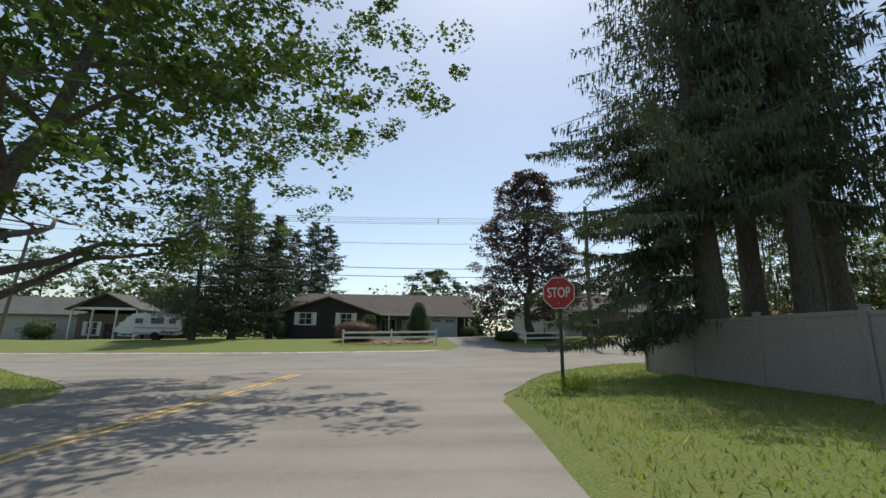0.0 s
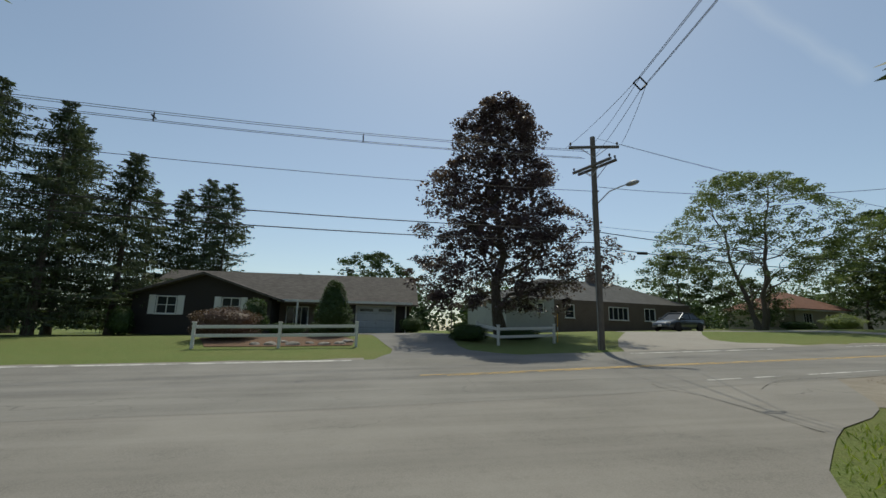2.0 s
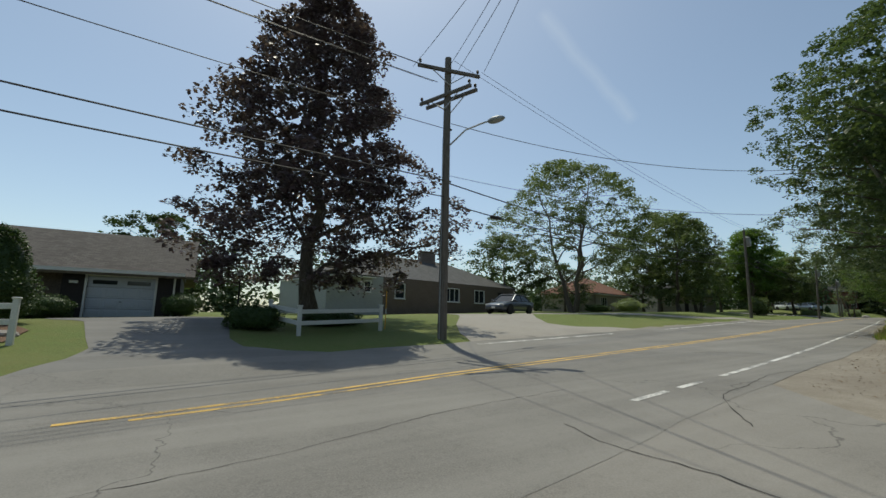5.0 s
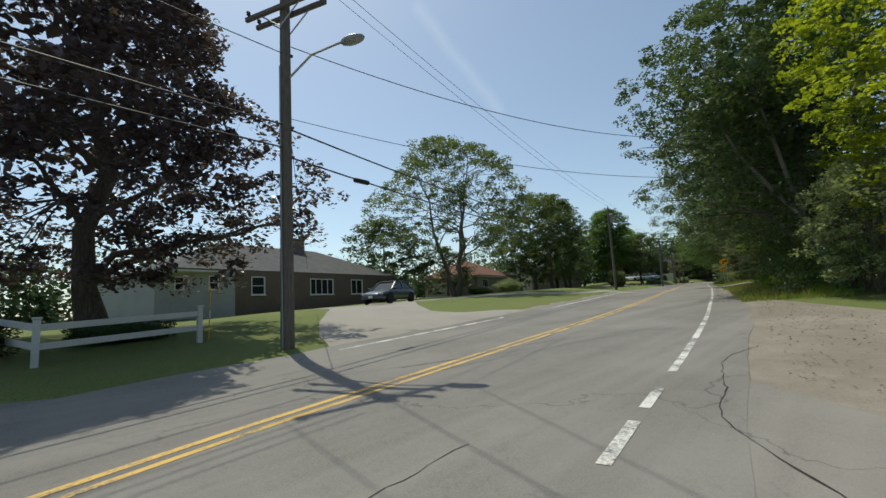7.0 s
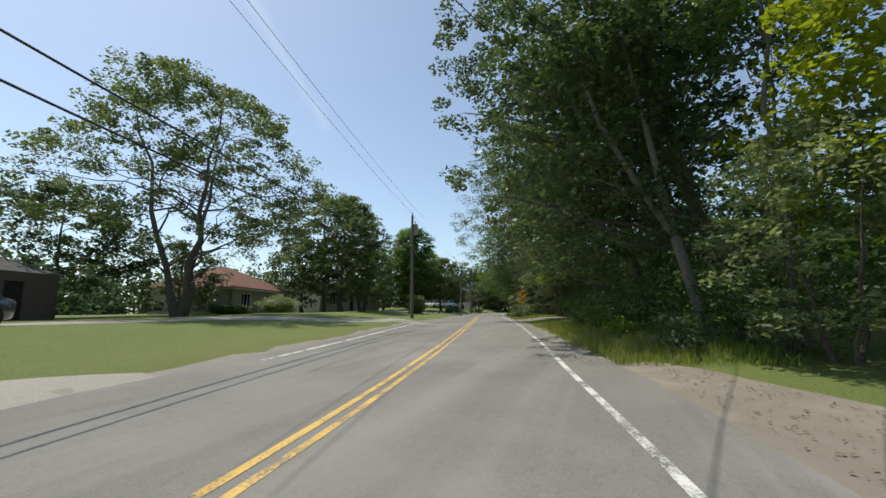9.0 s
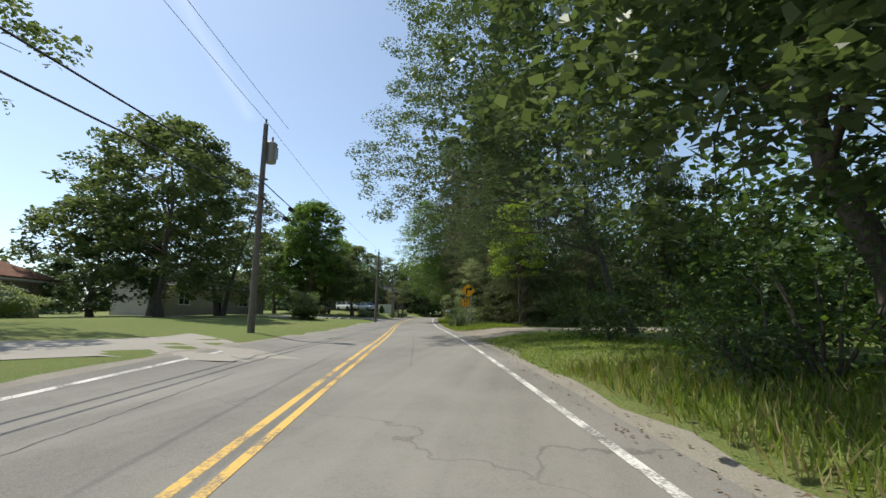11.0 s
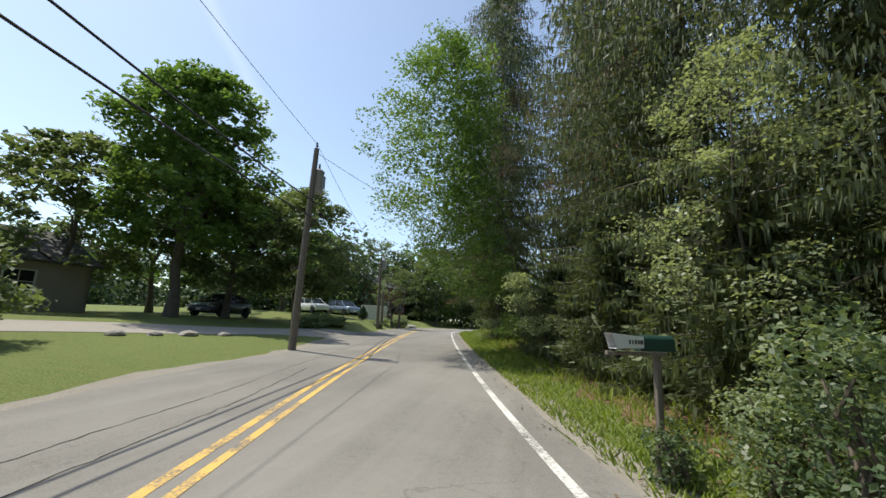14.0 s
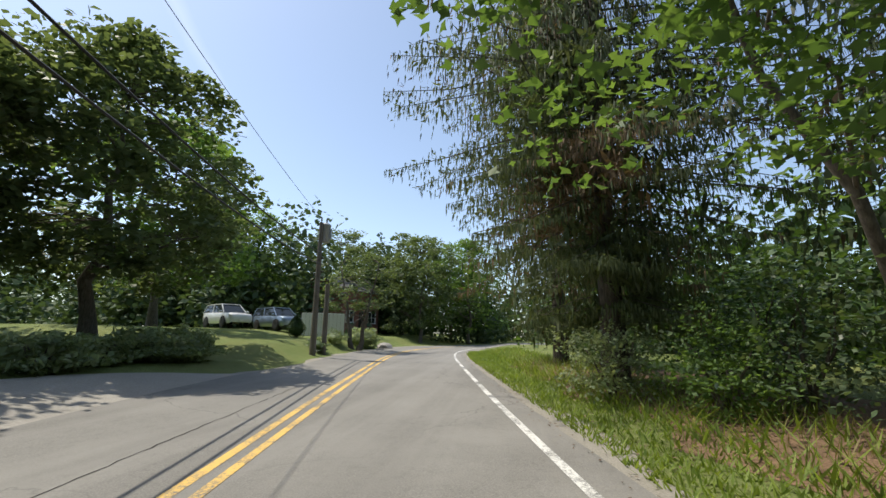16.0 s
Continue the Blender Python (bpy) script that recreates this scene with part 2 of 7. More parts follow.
SIDING_TAN = surface("tan_siding", (0.32, 0.28, 0.23), (0.44, 0.39, 0.33), 22, 0.7, 0.8, relief=0.15)
ROOF_BROWN = shingle_mat("brown_shingle", (0.085, 0.075, 0.068), (0.15, 0.135, 0.122))
ROOF_GREY = shingle_mat("grey_shingle", (0.095, 0.093, 0.09), (0.16, 0.157, 0.152))
ROOF_RED = shingle_mat("red_brown_shingle", (0.17, 0.085, 0.06), (0.28, 0.15, 0.105))
GARAGE = surface("garage_door_paint", (0.42, 0.45, 0.50), (0.52, 0.55, 0.60), 25, 0.6, 0.6, relief=0.1)
METAL = surface("galvanised_steel", (0.35, 0.36, 0.37), (0.52, 0.53, 0.54), 30, 2.0, 0.45, 0.8, 0.1)
GREY_METAL = surface("grey_enamel", (0.30, 0.31, 0.32), (0.42, 0.43, 0.44), 25, 2.0, 0.5, 0.2, 0.1)
RUST_METAL = surface("dark_steel", (0.06, 0.055, 0.05), (0.13, 0.115, 0.10), 25, 2.0, 0.6, 0.5, 0.2)
CABLE = surface("cable_black", (0.015, 0.015, 0.016), (0.035, 0.035, 0.036), 30, 2, 0.6, 0, 0.05)
MAIL_GREEN = surface("green_enamel", (0.014, 0.045, 0.036), (0.025, 0.07, 0.055), 25, 2.0, 0.45, 0, 0.05)
NEEDLE_EARTH = surface("needle_litter", (0.10, 0.06, 0.035), (0.27, 0.17, 0.10), 30, 1.4, 0.95, relief=0.9, stain=0.5)
STOP_RED = surface("stop_red", (0.30, 0.022, 0.022), (0.42, 0.035, 0.03), 20, 1.5, 0.5, 0, 0.05, 0.3)
SIGN_YELLOW = surface("sign_yellow", (0.85, 0.40, 0.012), (0.93, 0.47, 0.02), 20, 1.5, 0.45, 0, 0.05, 0.1)
BLACK = surface("black_vinyl", (0.012, 0.012, 0.012), (0.03, 0.03, 0.03), 20, 2, 0.6, 0, 0.05)
RUBBER = surface("rubber", (0.012, 0.012, 0.012), (0.035, 0.034, 0.033), 30, 2, 0.85, 0, 0.2)
STONE = surface("field_stone", (0.22, 0.20, 0.18), (0.42, 0.39, 0.35), 8, 1.0, 0.9, relief=0.7)
CHIMNEY = surface("chimney_brick", (0.14, 0.11, 0.10), (0.27, 0.22, 0.19), 14, 1.2, 0.9, relief=0.5)


def glass_mat(name, tint, rough=0.05):
    m, nt, b = mat(name, rough, 0, 0.35)
    b.inputs["Base Color"].default_value = (*tint, 1)
    v = noise_of(nt, where(nt), 0.8, 2)
    bump(nt, b, v, 0.06, 0.05)
    return m


def car_paint(name, colour, metal=0.3):
    m, nt, b = mat(name, 0.28, metal, 0.5)
    v = where(nt)
    c = noise_of(nt, v, 1.5, 3)
    nt.links.new(ramp(nt, c, [(0.3, tuple(x * 0.85 for x in colour)), (0.7, colour)]), b.inputs["Base Color"])
    b.inputs["Coat Weight"].default_value = 0.8
    b.inputs["Coat Roughness"].default_value = 0.06
    return m


GLASS = glass_mat("window_glass", (0.02, 0.025, 0.03))
CAR_DARK = car_paint("dark_grey_car_paint", (0.08, 0.09, 0.105), 0.5)
CAR_SILVER = car_paint("silver_car_paint", (0.45, 0.47, 0.50), 0.6)
CAR_WHITE = car_paint("white_car_paint", (0.72, 0.72, 0.72), 0.0)
CAR_BLUE = car_paint("blue_grey_car_paint", (0.22, 0.28, 0.36), 0.4)
LAMP_GLASS = glass_mat("lamp_glass", (0.6, 0.6, 0.58), 0.2)
TAIL_RED = glass_mat("tail_light_red", (0.35, 0.02, 0.02), 0.15)

# ---- builders ----
def mesh_of(name, verts, faces, material=None):
    me = bpy.data.meshes.new(name)
    me.from_pydata(verts, [], faces)
    if material:
        me.materials.append(material)
    me.update()
    return me


def thing(name, label, category, at=(0, 0, 0), turn=0.0, group="", kind=""):
    e = new(name)
    e.empty_display_size = 0.2
    e.matrix_basis = pose(at[0], at[1], at[2], 0, 0, turn)
    return tagged(e, label, category, group, kind)


def part(name, bm, material, parent=None, label=""):
    """Links a bmesh as one mesh object, under its thing where it has one."""
    me = bpy.data.meshes.new(name)
    bmesh.ops.recalc_face_normals(bm, faces=bm.faces)
    bm.to_mesh(me)
    bm.free()
    me.materials.append(material)
    ob = new(name, me)
    if parent:
        ob.parent = parent
    return tagged(ob, label)


def smooth(ob):
    for p in ob.data.polygons:
        p.use_smooth = True
    return ob


def box(bm, c, s, bevel=0.0, m=None):
    r = bmesh.ops.create_cube(bm, size=1.0)
    vs = r["verts"]
    bmesh.ops.scale(bm, vec=s, verts=vs)
    bmesh.ops.translate(bm, vec=c, verts=vs)
    if bevel:
        es = list({e for v in vs for e in v.link_edges})
        r = bmesh.ops.bevel(bm, geom=es, offset=bevel, segments=1, affect="EDGES", profile=0.7)
        vs = list({v for f in r["faces"] for v in f.verts} | {v for v in vs if v.is_valid})
    if m is not None:
        bmesh.ops.transform(bm, matrix=m, verts=vs)
    return vs


def boxed(c, s, bevel=0.0, m=None):
    bm = bmesh.new()
    box(bm, c, s, bevel, m)
    return bm


def tube(bm, pts, radii, sides=8, caps=True):
    """A round bar along points."""
    rings = []
    pts = [Vector(p) for p in pts]
    for i, p in enumerate(pts):
        d = (pts[min(i + 1, len(pts) - 1)] - pts[max(i - 1, 0)]).normalized()
        a = d.orthogonal().normalized()
        if abs(d.z) < 0.95:
            a = d.cross(Vector((0, 0, 1))).normalized()
        b = d.cross(a)
        r = radii[i] if isinstance(radii, (list, tuple)) else radii
        rings.append([bm.verts.new(p + (a * math.cos(k * math.tau / sides) + b * math.sin(k * math.tau / sides)) * r) for k in range(sides)])
    for u, w in zip(rings, rings[1:]):
        for k in range(sides):
            bm.faces.new((u[k], u[(k + 1) % sides], w[(k + 1) % sides], w[k]))
    if caps:
        bm.faces.new(rings[0])
        bm.faces.new(rings[-1])
    return bm


def tubed(pts, radii, sides=8):
    return tube(bmesh.new(), pts, radii, sides)


def prism(bm, outline, depth, m=None):
    """An outline in x and z, thickened along y."""
    a = [bm.verts.new((x, -depth / 2, z)) for x, z in outline]
    b = [bm.verts.new((x, depth / 2, z)) for x, z in outline]
    bm.faces.new(a)
    bm.faces.new(b[::-1])
    for i in range(len(a)):
        j = (i + 1) % len(a)
        bm.faces.new((a[i], b[i], b[j], a[j]))
    if m is not None:
        bmesh.ops.transform(bm, matrix=m, verts=a + b)
    return bm


def lathe(bm, profile, sides=16, m=None):
    """A profile of (radius, z) turned about z."""
    vs = []
    for r, z in profile:
        vs.append([bm.verts.new((r * math.cos(k * math.tau / sides), r * math.sin(k * math.tau / sides), z)) for k in range(sides)])
    for u, w in zip(vs, vs[1:]):
        for k in range(sides):
            bm.faces.new((u[k], u[(k + 1) % sides], w[(k + 1) % sides], w[k]))
    bm.faces.new(vs[0])
    bm.faces.new(vs[-1])
    if m is not None:
        bmesh.ops.transform(bm, matrix=m, verts=[v for u in vs for v in u])
    return bm


# ---- lie of the land ----
ROAD = [(-220, 60), (-120, 38), (-60, 28.2), (-30, 25.7), (-12, 25.0), (2, 25.6), (8.6, 26.75), (13.5, 27.55), (22, 28.9), (29, 30.3),
        (35, 31.6), (50.5, 35.15), (60, 37.5), (69.5, 39.95), (77.4, 41.75), (85, 43.35), (94, 45.1), (104, 46.8), (112, 47.4)]
BEND = [(120, 46.6), (127, 44.2), (134, 39.8), (140, 33.5), (150, 20), (170, -10)]
RISE = [(-220, -3.0), (-100, -1.6), (-40, -0.65), (-12, -0.06), (0, 0.29), (22, 1.0), (43.4, 1.66), (48.5, 1.79), (59, 1.97), (68.5, 2.16), (81, 2.48), (100, 2.92), (130, 3.3), (200, 4.0)]
RX, RY = np.array([p[0] for p in ROAD]), np.array([p[1] for p in ROAD])
ZX, ZZ = np.array([p[0] for p in RISE]), np.array([p[1] for p in RISE])


def catmull(pts, step=1.0):
    """A smooth line through points, as many short pieces."""
    P = [Vector((*p, 0)) for p in pts]
    P = [P[0] * 2 - P[1]] + P + [P[-1] * 2 - P[-2]]
    out = []
    for i in range(1, len(P) - 2):
        n = max(1, int((P[i + 1] - P[i]).length / step))
        for k in range(n):
            t = k / n
            a, b, c, d = P[i - 1:i + 3]
            q = 0.5 * ((2 * b) + (c - a) * t + (2 * a - 5 * b + 4 * c - d) * t * t + (3 * b - a - 3 * c + d) * t ** 3)
            out.append((q.x, q.y))
    out.append(pts[-1])
    return out


LINE = catmull(ROAD + BEND, 1.0)
LXA, LYA = np.array([p[0] for p in LINE]), np.array([p[1] for p in LINE])
keep = LXA <= 112
LXS, LYS = LXA[keep], LYA[keep]


def ss(t):
    t = np.clip(t, 0, 1)
    return t * t * (3 - 2 * t)


def road_y(x):
    return np.interp(x, LXS, LYS)


def ground_np(x, y):
    x, y = np.asarray(x, float), np.asarray(y, float)
    d = (y - road_y(x)) * 0.975
    near = np.exp(-(d / 220.0) ** 2)
    z = np.interp(x, ZX, ZZ) + 0.008 * np.clip(d, -60, 60)
    z = z + 0.04 * np.clip(d, 0, 4) + 0.24 * ss((d - 2.6) / 2.4) + (0.50 + 0.14 * ss((12 - x) / 10)) * ss((d - 4.5) / 8)
    z = z + 0.25 * ss((-d - 4.3) / 3.0) * ss((x - 26) / 5)
    z = z + 0.45 * ss((d - 2.7) / 1.8) * ss((x - 94) / 4)
    lumps = 0.05 * np.sin(x * 0.55 + 1.3 * np.sin(y * 0.31)) * np.sin(y * 0.47 + 0.7) * ss((np.abs(d) - 6) / 5)
    z = z + lumps * ss((np.abs(x + 3.4) - 8) / 6)
    return z * near + (1 - near) * 1.0


def gz(x, y):
    return float(ground_np(x, y))


def sheet(name, outline, material, lift, step=0.5, label="", category="", kind="structure"):
    """A flat-lying patch with a free outline, draped over the land."""
    pts = [Vector((x, y, 0)) for x, y in outline]
    xs, ys = [p.x for p in pts], [p.y for p in pts]
    bm = bmesh.new()
    bm.faces.new([bm.verts.new(p) for p in pts])
    for axis, lo, hi in ((0, min(xs), max(xs)), (1, min(ys), max(ys))):
        k = lo + step
        while k < hi:
            co = Vector((k, 0, 0)) if axis == 0 else Vector((0, k, 0))
            no = Vector((1, 0, 0)) if axis == 0 else Vector((0, 1, 0))
            bmesh.ops.bisect_plane(bm, geom=bm.verts[:] + bm.edges[:] + bm.faces[:], plane_co=co, plane_no=no)
            k += step
    for v in bm.verts:
        v.co.z = gz(v.co.x, v.co.y) + lift
    bmesh.ops.triangulate(bm, faces=bm.faces[:])
    me = bpy.data.meshes.new(name)
    bm.normal_update()
    flip = [f for f in bm.faces if f.normal.z < 0]
    bmesh.ops.reverse_faces(bm, faces=flip)
    bm.to_mesh(me)
    bm.free()
    me.materials.append(material)
    return tagged(smooth(new(name, me)), label, category, "", kind)


def strip(name, line, left, right, material, lift, across=6, label="", category="", kind="structure", ragged=0.0, along="run"):
    """A band along a line; left and right are the offsets of its sides, numbers or functions of the run."""
    rnd = random.Random(len(line))
    V, F, run = [], [], 0.0
    for i, (x, y) in enumerate(line):
        ax, ay = line[max(i - 1, 0)]
        bx, by = line[min(i + 1, len(line) - 1)]
        if i:
            run += math.hypot(x - line[i - 1][0], y - line[i - 1][1])
        d = Vector((bx - ax, by - ay)).normalized()
        n = Vector((-d.y, d.x))
        key = run if along == "run" else x
        l = (left(key) if callable(left) else left) + rnd.uniform(-ragged, ragged)
        r = (right(key) if callable(right) else right) + rnd.uniform(-ragged, ragged)
        for k in range(across + 1):
            o = r + (l - r) * k / across
            px, py = x + n.x * o, y + n.y * o
            V.append((px, py, gz(px, py) + lift))
    w = across + 1
    for i in range(len(line) - 1):
        for k in range(across):
            F.append((i * w + k + 1, i * w + k, (i + 1) * w + k, (i + 1) * w + k + 1))
    return tagged(smooth(new(name, mesh_of(name, V, F, material))), label, category, "", kind)


def cut(line, x0, x1):
    return [p for p in line if x0 <= p[0] <= x1]

# ---- ground and roads ----
def build_ground():
    def axis(lo, hi, fine_lo, fine_hi, fine):
        a = list(np.arange(fine_lo, fine_hi + 0.01, fine))
        s, p = fine, fine_hi
        while p < hi:
            s *= 1.25
            p += s
            a.append(p)
        s, p, pre = fine, fine_lo, []
        while p > lo:
            s *= 1.25
            p -= s
            pre.append(p)
        return np.array(pre[::-1] + a)
    X, Y = axis(-2500, 2500, -40, 122, 0.8), axis(-2500, 2500, 8, 56, 0.7)
    gx, gy = np.meshgrid(X, Y)
    z = ground_np(gx, gy)
    V = np.stack([gx.ravel(), gy.ravel(), z.ravel()], 1).tolist()
    w = len(X)
    F = [(j * w + i, j * w + i + 1, (j + 1) * w + i + 1, (j + 1) * w + i) for j in range(len(Y) - 1) for i in range(w - 1)]
    return tagged(smooth(new("ground", mesh_of("ground", V, F, GRASS))), "mown green lawn with dry yellow patches over rolling ground", "lawn", "", "structure")


build_ground()
def north_edge(x):
    return 3.75 - 0.75 * float(ss((x - 42) / 18)) - 0.5 * math.exp(-((x - 79) / 4.5) ** 2) - 0.7 * float(ss((x - 91) / 6))


strip("road", LINE, north_edge, lambda x: -3.95 - 0.75 * float(ss((33 - x) / 7)), ASPHALT, 0.019, 16, "sun-bleached grey asphalt two-lane road with fine cracks", "road", ragged=0.05, along="x")
side = [(-3.3, y) for y in list(np.arange(-70, 7.9, 2.0)) + list(np.arange(8, 23.1, 0.5))]


MOUTH_Y = [-70, 8.5, 9.6, 12.9, 14.2, 15.4, 16.5, 17.3, 17.9, 18.5, 19.2, 20.0, 21.0, 22.3, 23.2]
MOUTH_X = [1.2, 1.2, 1.4, 2.7, 3.4, 4.3, 5.25, 6.3, 7.1, 8.3, 9.4, 10.2, 11.1, 12.3, 13.2]


def flare_right(run):
    return -3.3 - float(np.interp(-70 + run, MOUTH_Y, MOUTH_X))


def flare_left(run):
    return float(np.interp(-70 + run, [7.0, 9.6, 12.0, 14.0, 16.0, 18.5, 20.0, 23.0], [4.4, 5.0, 6.7, 8.9, 11.7, 14.8, 16.6, 19.0]))


strip("road", side, flare_left, flare_right, ASPHALT_SIDE, 0.016, 20, "worn grey asphalt side road with a patched mouth", "road", ragged=0.06)
# gravel shoulders
strip("shoulder", cut(LINE, 22, 150), lambda x: north_edge(x) + 0.28, lambda x: north_edge(x) - 0.15, GRAVEL, 0.012, 3, "pale gravel shoulder along the road's edge", "shoulder", ragged=0.15, along="x")
strip("shoulder", cut(LINE, 27.5, 150), -3.8, -4.4, GRAVEL, 0.012, 3, "sandy shoulder with leaf litter beside tall grass", "shoulder", ragged=0.2)
strip("shoulder", cut(LINE, -120, 0.5), 3.95, 3.6, GRAVEL, 0.012, 3, "pale gravel edge between road and lawn", "shoulder", ragged=0.1)
# paint
def line_paint(name, pieces, off, width, material, label):
    at = off if callable(off) else (lambda x: off)
    for x0, x1 in pieces:
        strip(name, cut(catmull(ROAD + BEND, 0.5), x0, x1), lambda x: at(x) + width / 2, lambda x: at(x) - width / 2, material, 0.024, 1, label, "road marking", along="x")


line_paint("center_line", [(2.0, 150)], 0.12, 0.11, YELLOW, "yellow painted centre line, double, slightly worn")
line_paint("center_line", [(2.3, 150)], -0.12, 0.11, YELLOW, "yellow painted centre line, double, slightly worn")
line_paint("center_line", [(-120, -14)], 0.12, 0.11, YELLOW, "yellow painted centre line, double, slightly worn")
line_paint("center_line", [(-120, -14)], -0.12, 0.11, YELLOW, "yellow painted centre line, double, slightly worn")
line_paint("edge_line", [(8.6, 9.9), (10.2, 11.6), (11.9, 150)], lambda x: -3.42 - 0.36 * float(ss((27 - x) / 15)), 0.12, WHITE_LINE, "white painted edge line with worn gaps")
line_paint("edge_line", [(12.0, 21), (26, 46)], 3.4, 0.1, WHITE_LINE, "faded white edge line beside the shoulder")
line_paint("edge_line", [(-120, 0.4)], 3.66, 0.13, WHITE_LINE, "white painted edge line along the lawn")
for off in (0.12, -0.12):
    strip("center_line", [(-3.35 - 0.02 * k, -60 + k) for k in range(0, 76)], off + 0.055, off - 0.055, YELLOW, 0.021, 1, "yellow double line on the side road", "road marking")
# drives and bare earth
sheet("driveway", [(-0.9, 28.6), (0.5, 29.2), (1.15, 30.4), (1.25, 32.0), (0.9, 33.6), (0.2, 37.2), (-1.2, 40), (-2.2, 43.0), (3.6, 43.0), (4.7, 41.0), (4.7, 38), (4.5, 36.0), (4.35, 33.0), (4.6, 31.3), (5.5, 30.4), (7.5, 29.95), (9.4, 30.1), (10.6, 30.6), (10.4, 29.4)], DRIVE, 0.014, 0.5, "grey asphalt driveway up to a garage", "driveway")
sheet("driveway", [(11.6, 31.0), (12.2, 32.6), (14.2, 36.2), (17.0, 40.3), (19.5, 44.5), (21.5, 50), (26.5, 50.5), (26.2, 46), (24.2, 42.2), (21.6, 38.8), (20.0, 36.2), (20.3, 34.4), (22.8, 33.2), (22.8, 32.6)], CONCRETE, 0.014, 0.5, "pale concrete driveway curving up from the road", "driveway")
strip("driveway", catmull([(46.0, 37.6), (42.5, 39.4), (37, 42.0), (31, 44.5), (24, 46.3)], 1.0), lambda r: 1.5 + 3.0 * math.exp(-r / 1.6), lambda r: -1.5 - 2.2 * math.exp(-r / 1.6), CONCRETE, 0.014, 6, "narrow pale driveway across a lawn", "driveway")
sheet("dirt_pull_off", [(8.6, 19.6), (10.4, 22.4), (12.5, 24.0), (15, 24.7), (20, 25.3), (26.5, 26.6), (30.5, 26.9), (29.4, 25.3), (27.4, 23.6), (25.6, 22.6), (23.5, 21.5), (20, 20.2), (15, 18.8), (11.0, 18.2)], DIRT, 0.012, 0.5, "bare sandy pull-off with leaf litter and cracked edges", "dirt")
strip("bare_earth", cut(LINE, 62, 99), -5.3, -9.6, NEEDLE_EARTH, 0.010, 10, "brown needle litter under roadside trees", "earth", ragged=0.35)
sheet("dirt_drive", [(53.0, 31.4), (56.2, 32.2), (60.6, 33.3), (63.2, 33.6), (62.6, 31.2), (62.4, 28), (62.6, 24), (63.5, 16), (60, 16), (58.4, 24), (57.4, 28.2), (55.2, 30.4)], DIRT, 0.012, 0.5, "sandy dirt driveway between trees", "dirt")
sheet("driveway", [(85.3, 46.1), (83.5, 46.6), (81.5, 47.1), (79, 47.9), (76, 48.8), (72, 49.7), (64, 51.4), (57, 53.4), (50, 56), (50.5, 59), (58, 56.6), (64.5, 54.5), (72, 52.7), (77.7, 51.5), (81, 50.6), (85, 49.8), (88.4, 49.2), (90.6, 48.4), (92.4, 47.7)], CONCRETE, 0.014, 0.5, "pale gravel driveway running along behind a strip of lawn", "driveway")


# cracks and seams in the asphalt
def crack(points, width, seed):
    rnd = random.Random(seed)
    line = [(x + rnd.uniform(-0.02, 0.02), y + rnd.uniform(-0.02, 0.02)) for x, y in catmull(points, 0.16)]
    strip("road_crack", line, lambda r: width * rnd.uniform(0.15, 1.0), lambda r: -width * rnd.uniform(0.15, 1.0), TAR, 0.0225, 1, "dark open crack in the road surface", "crack")


crack([(7.4, 22.6), (7.2, 21.8), (7.3, 20.8), (7.1, 19.5), (6.9, 18.7), (6.7, 17.8)], 0.011, 1)
crack([(15.6, 23.0), (14.0, 23.2), (12.1, 22.8), (10.7, 22.5), (9.2, 21.4)], 0.011, 2)
crack([(57.5, 38.7), (60.8, 39.6), (63.1, 40.1), (67.4, 41.0), (70.8, 41.6), (73.4, 42.2), (78.1, 43.1), (83.8, 44.2), (90.7, 45.4)], 0.013, 3)
crack([(62.0, 39.2), (66.0, 40.1), (70.0, 40.9), (74.0, 41.9)], 0.014, 4)
crack([(11.2, 27.9), (12.6, 27.6), (14.9, 27.3), (17.3, 26.2), (18.2, 25.2)], 0.012, 5)
crack([(-2.0, 22.6), (1.0, 22.9), (4.0, 23.2), (6.5, 23.9), (9.0, 24.2)], 0.008, 6)
crack([(44.0, 32.2), (50.0, 33.6), (56.0, 35.1), (60.0, 36.0)], 0.007, 7)
crack([(25.0, 31.4), (30.0, 32.4), (36.0, 33.7), (42.0, 35.1)], 0.008, 8)

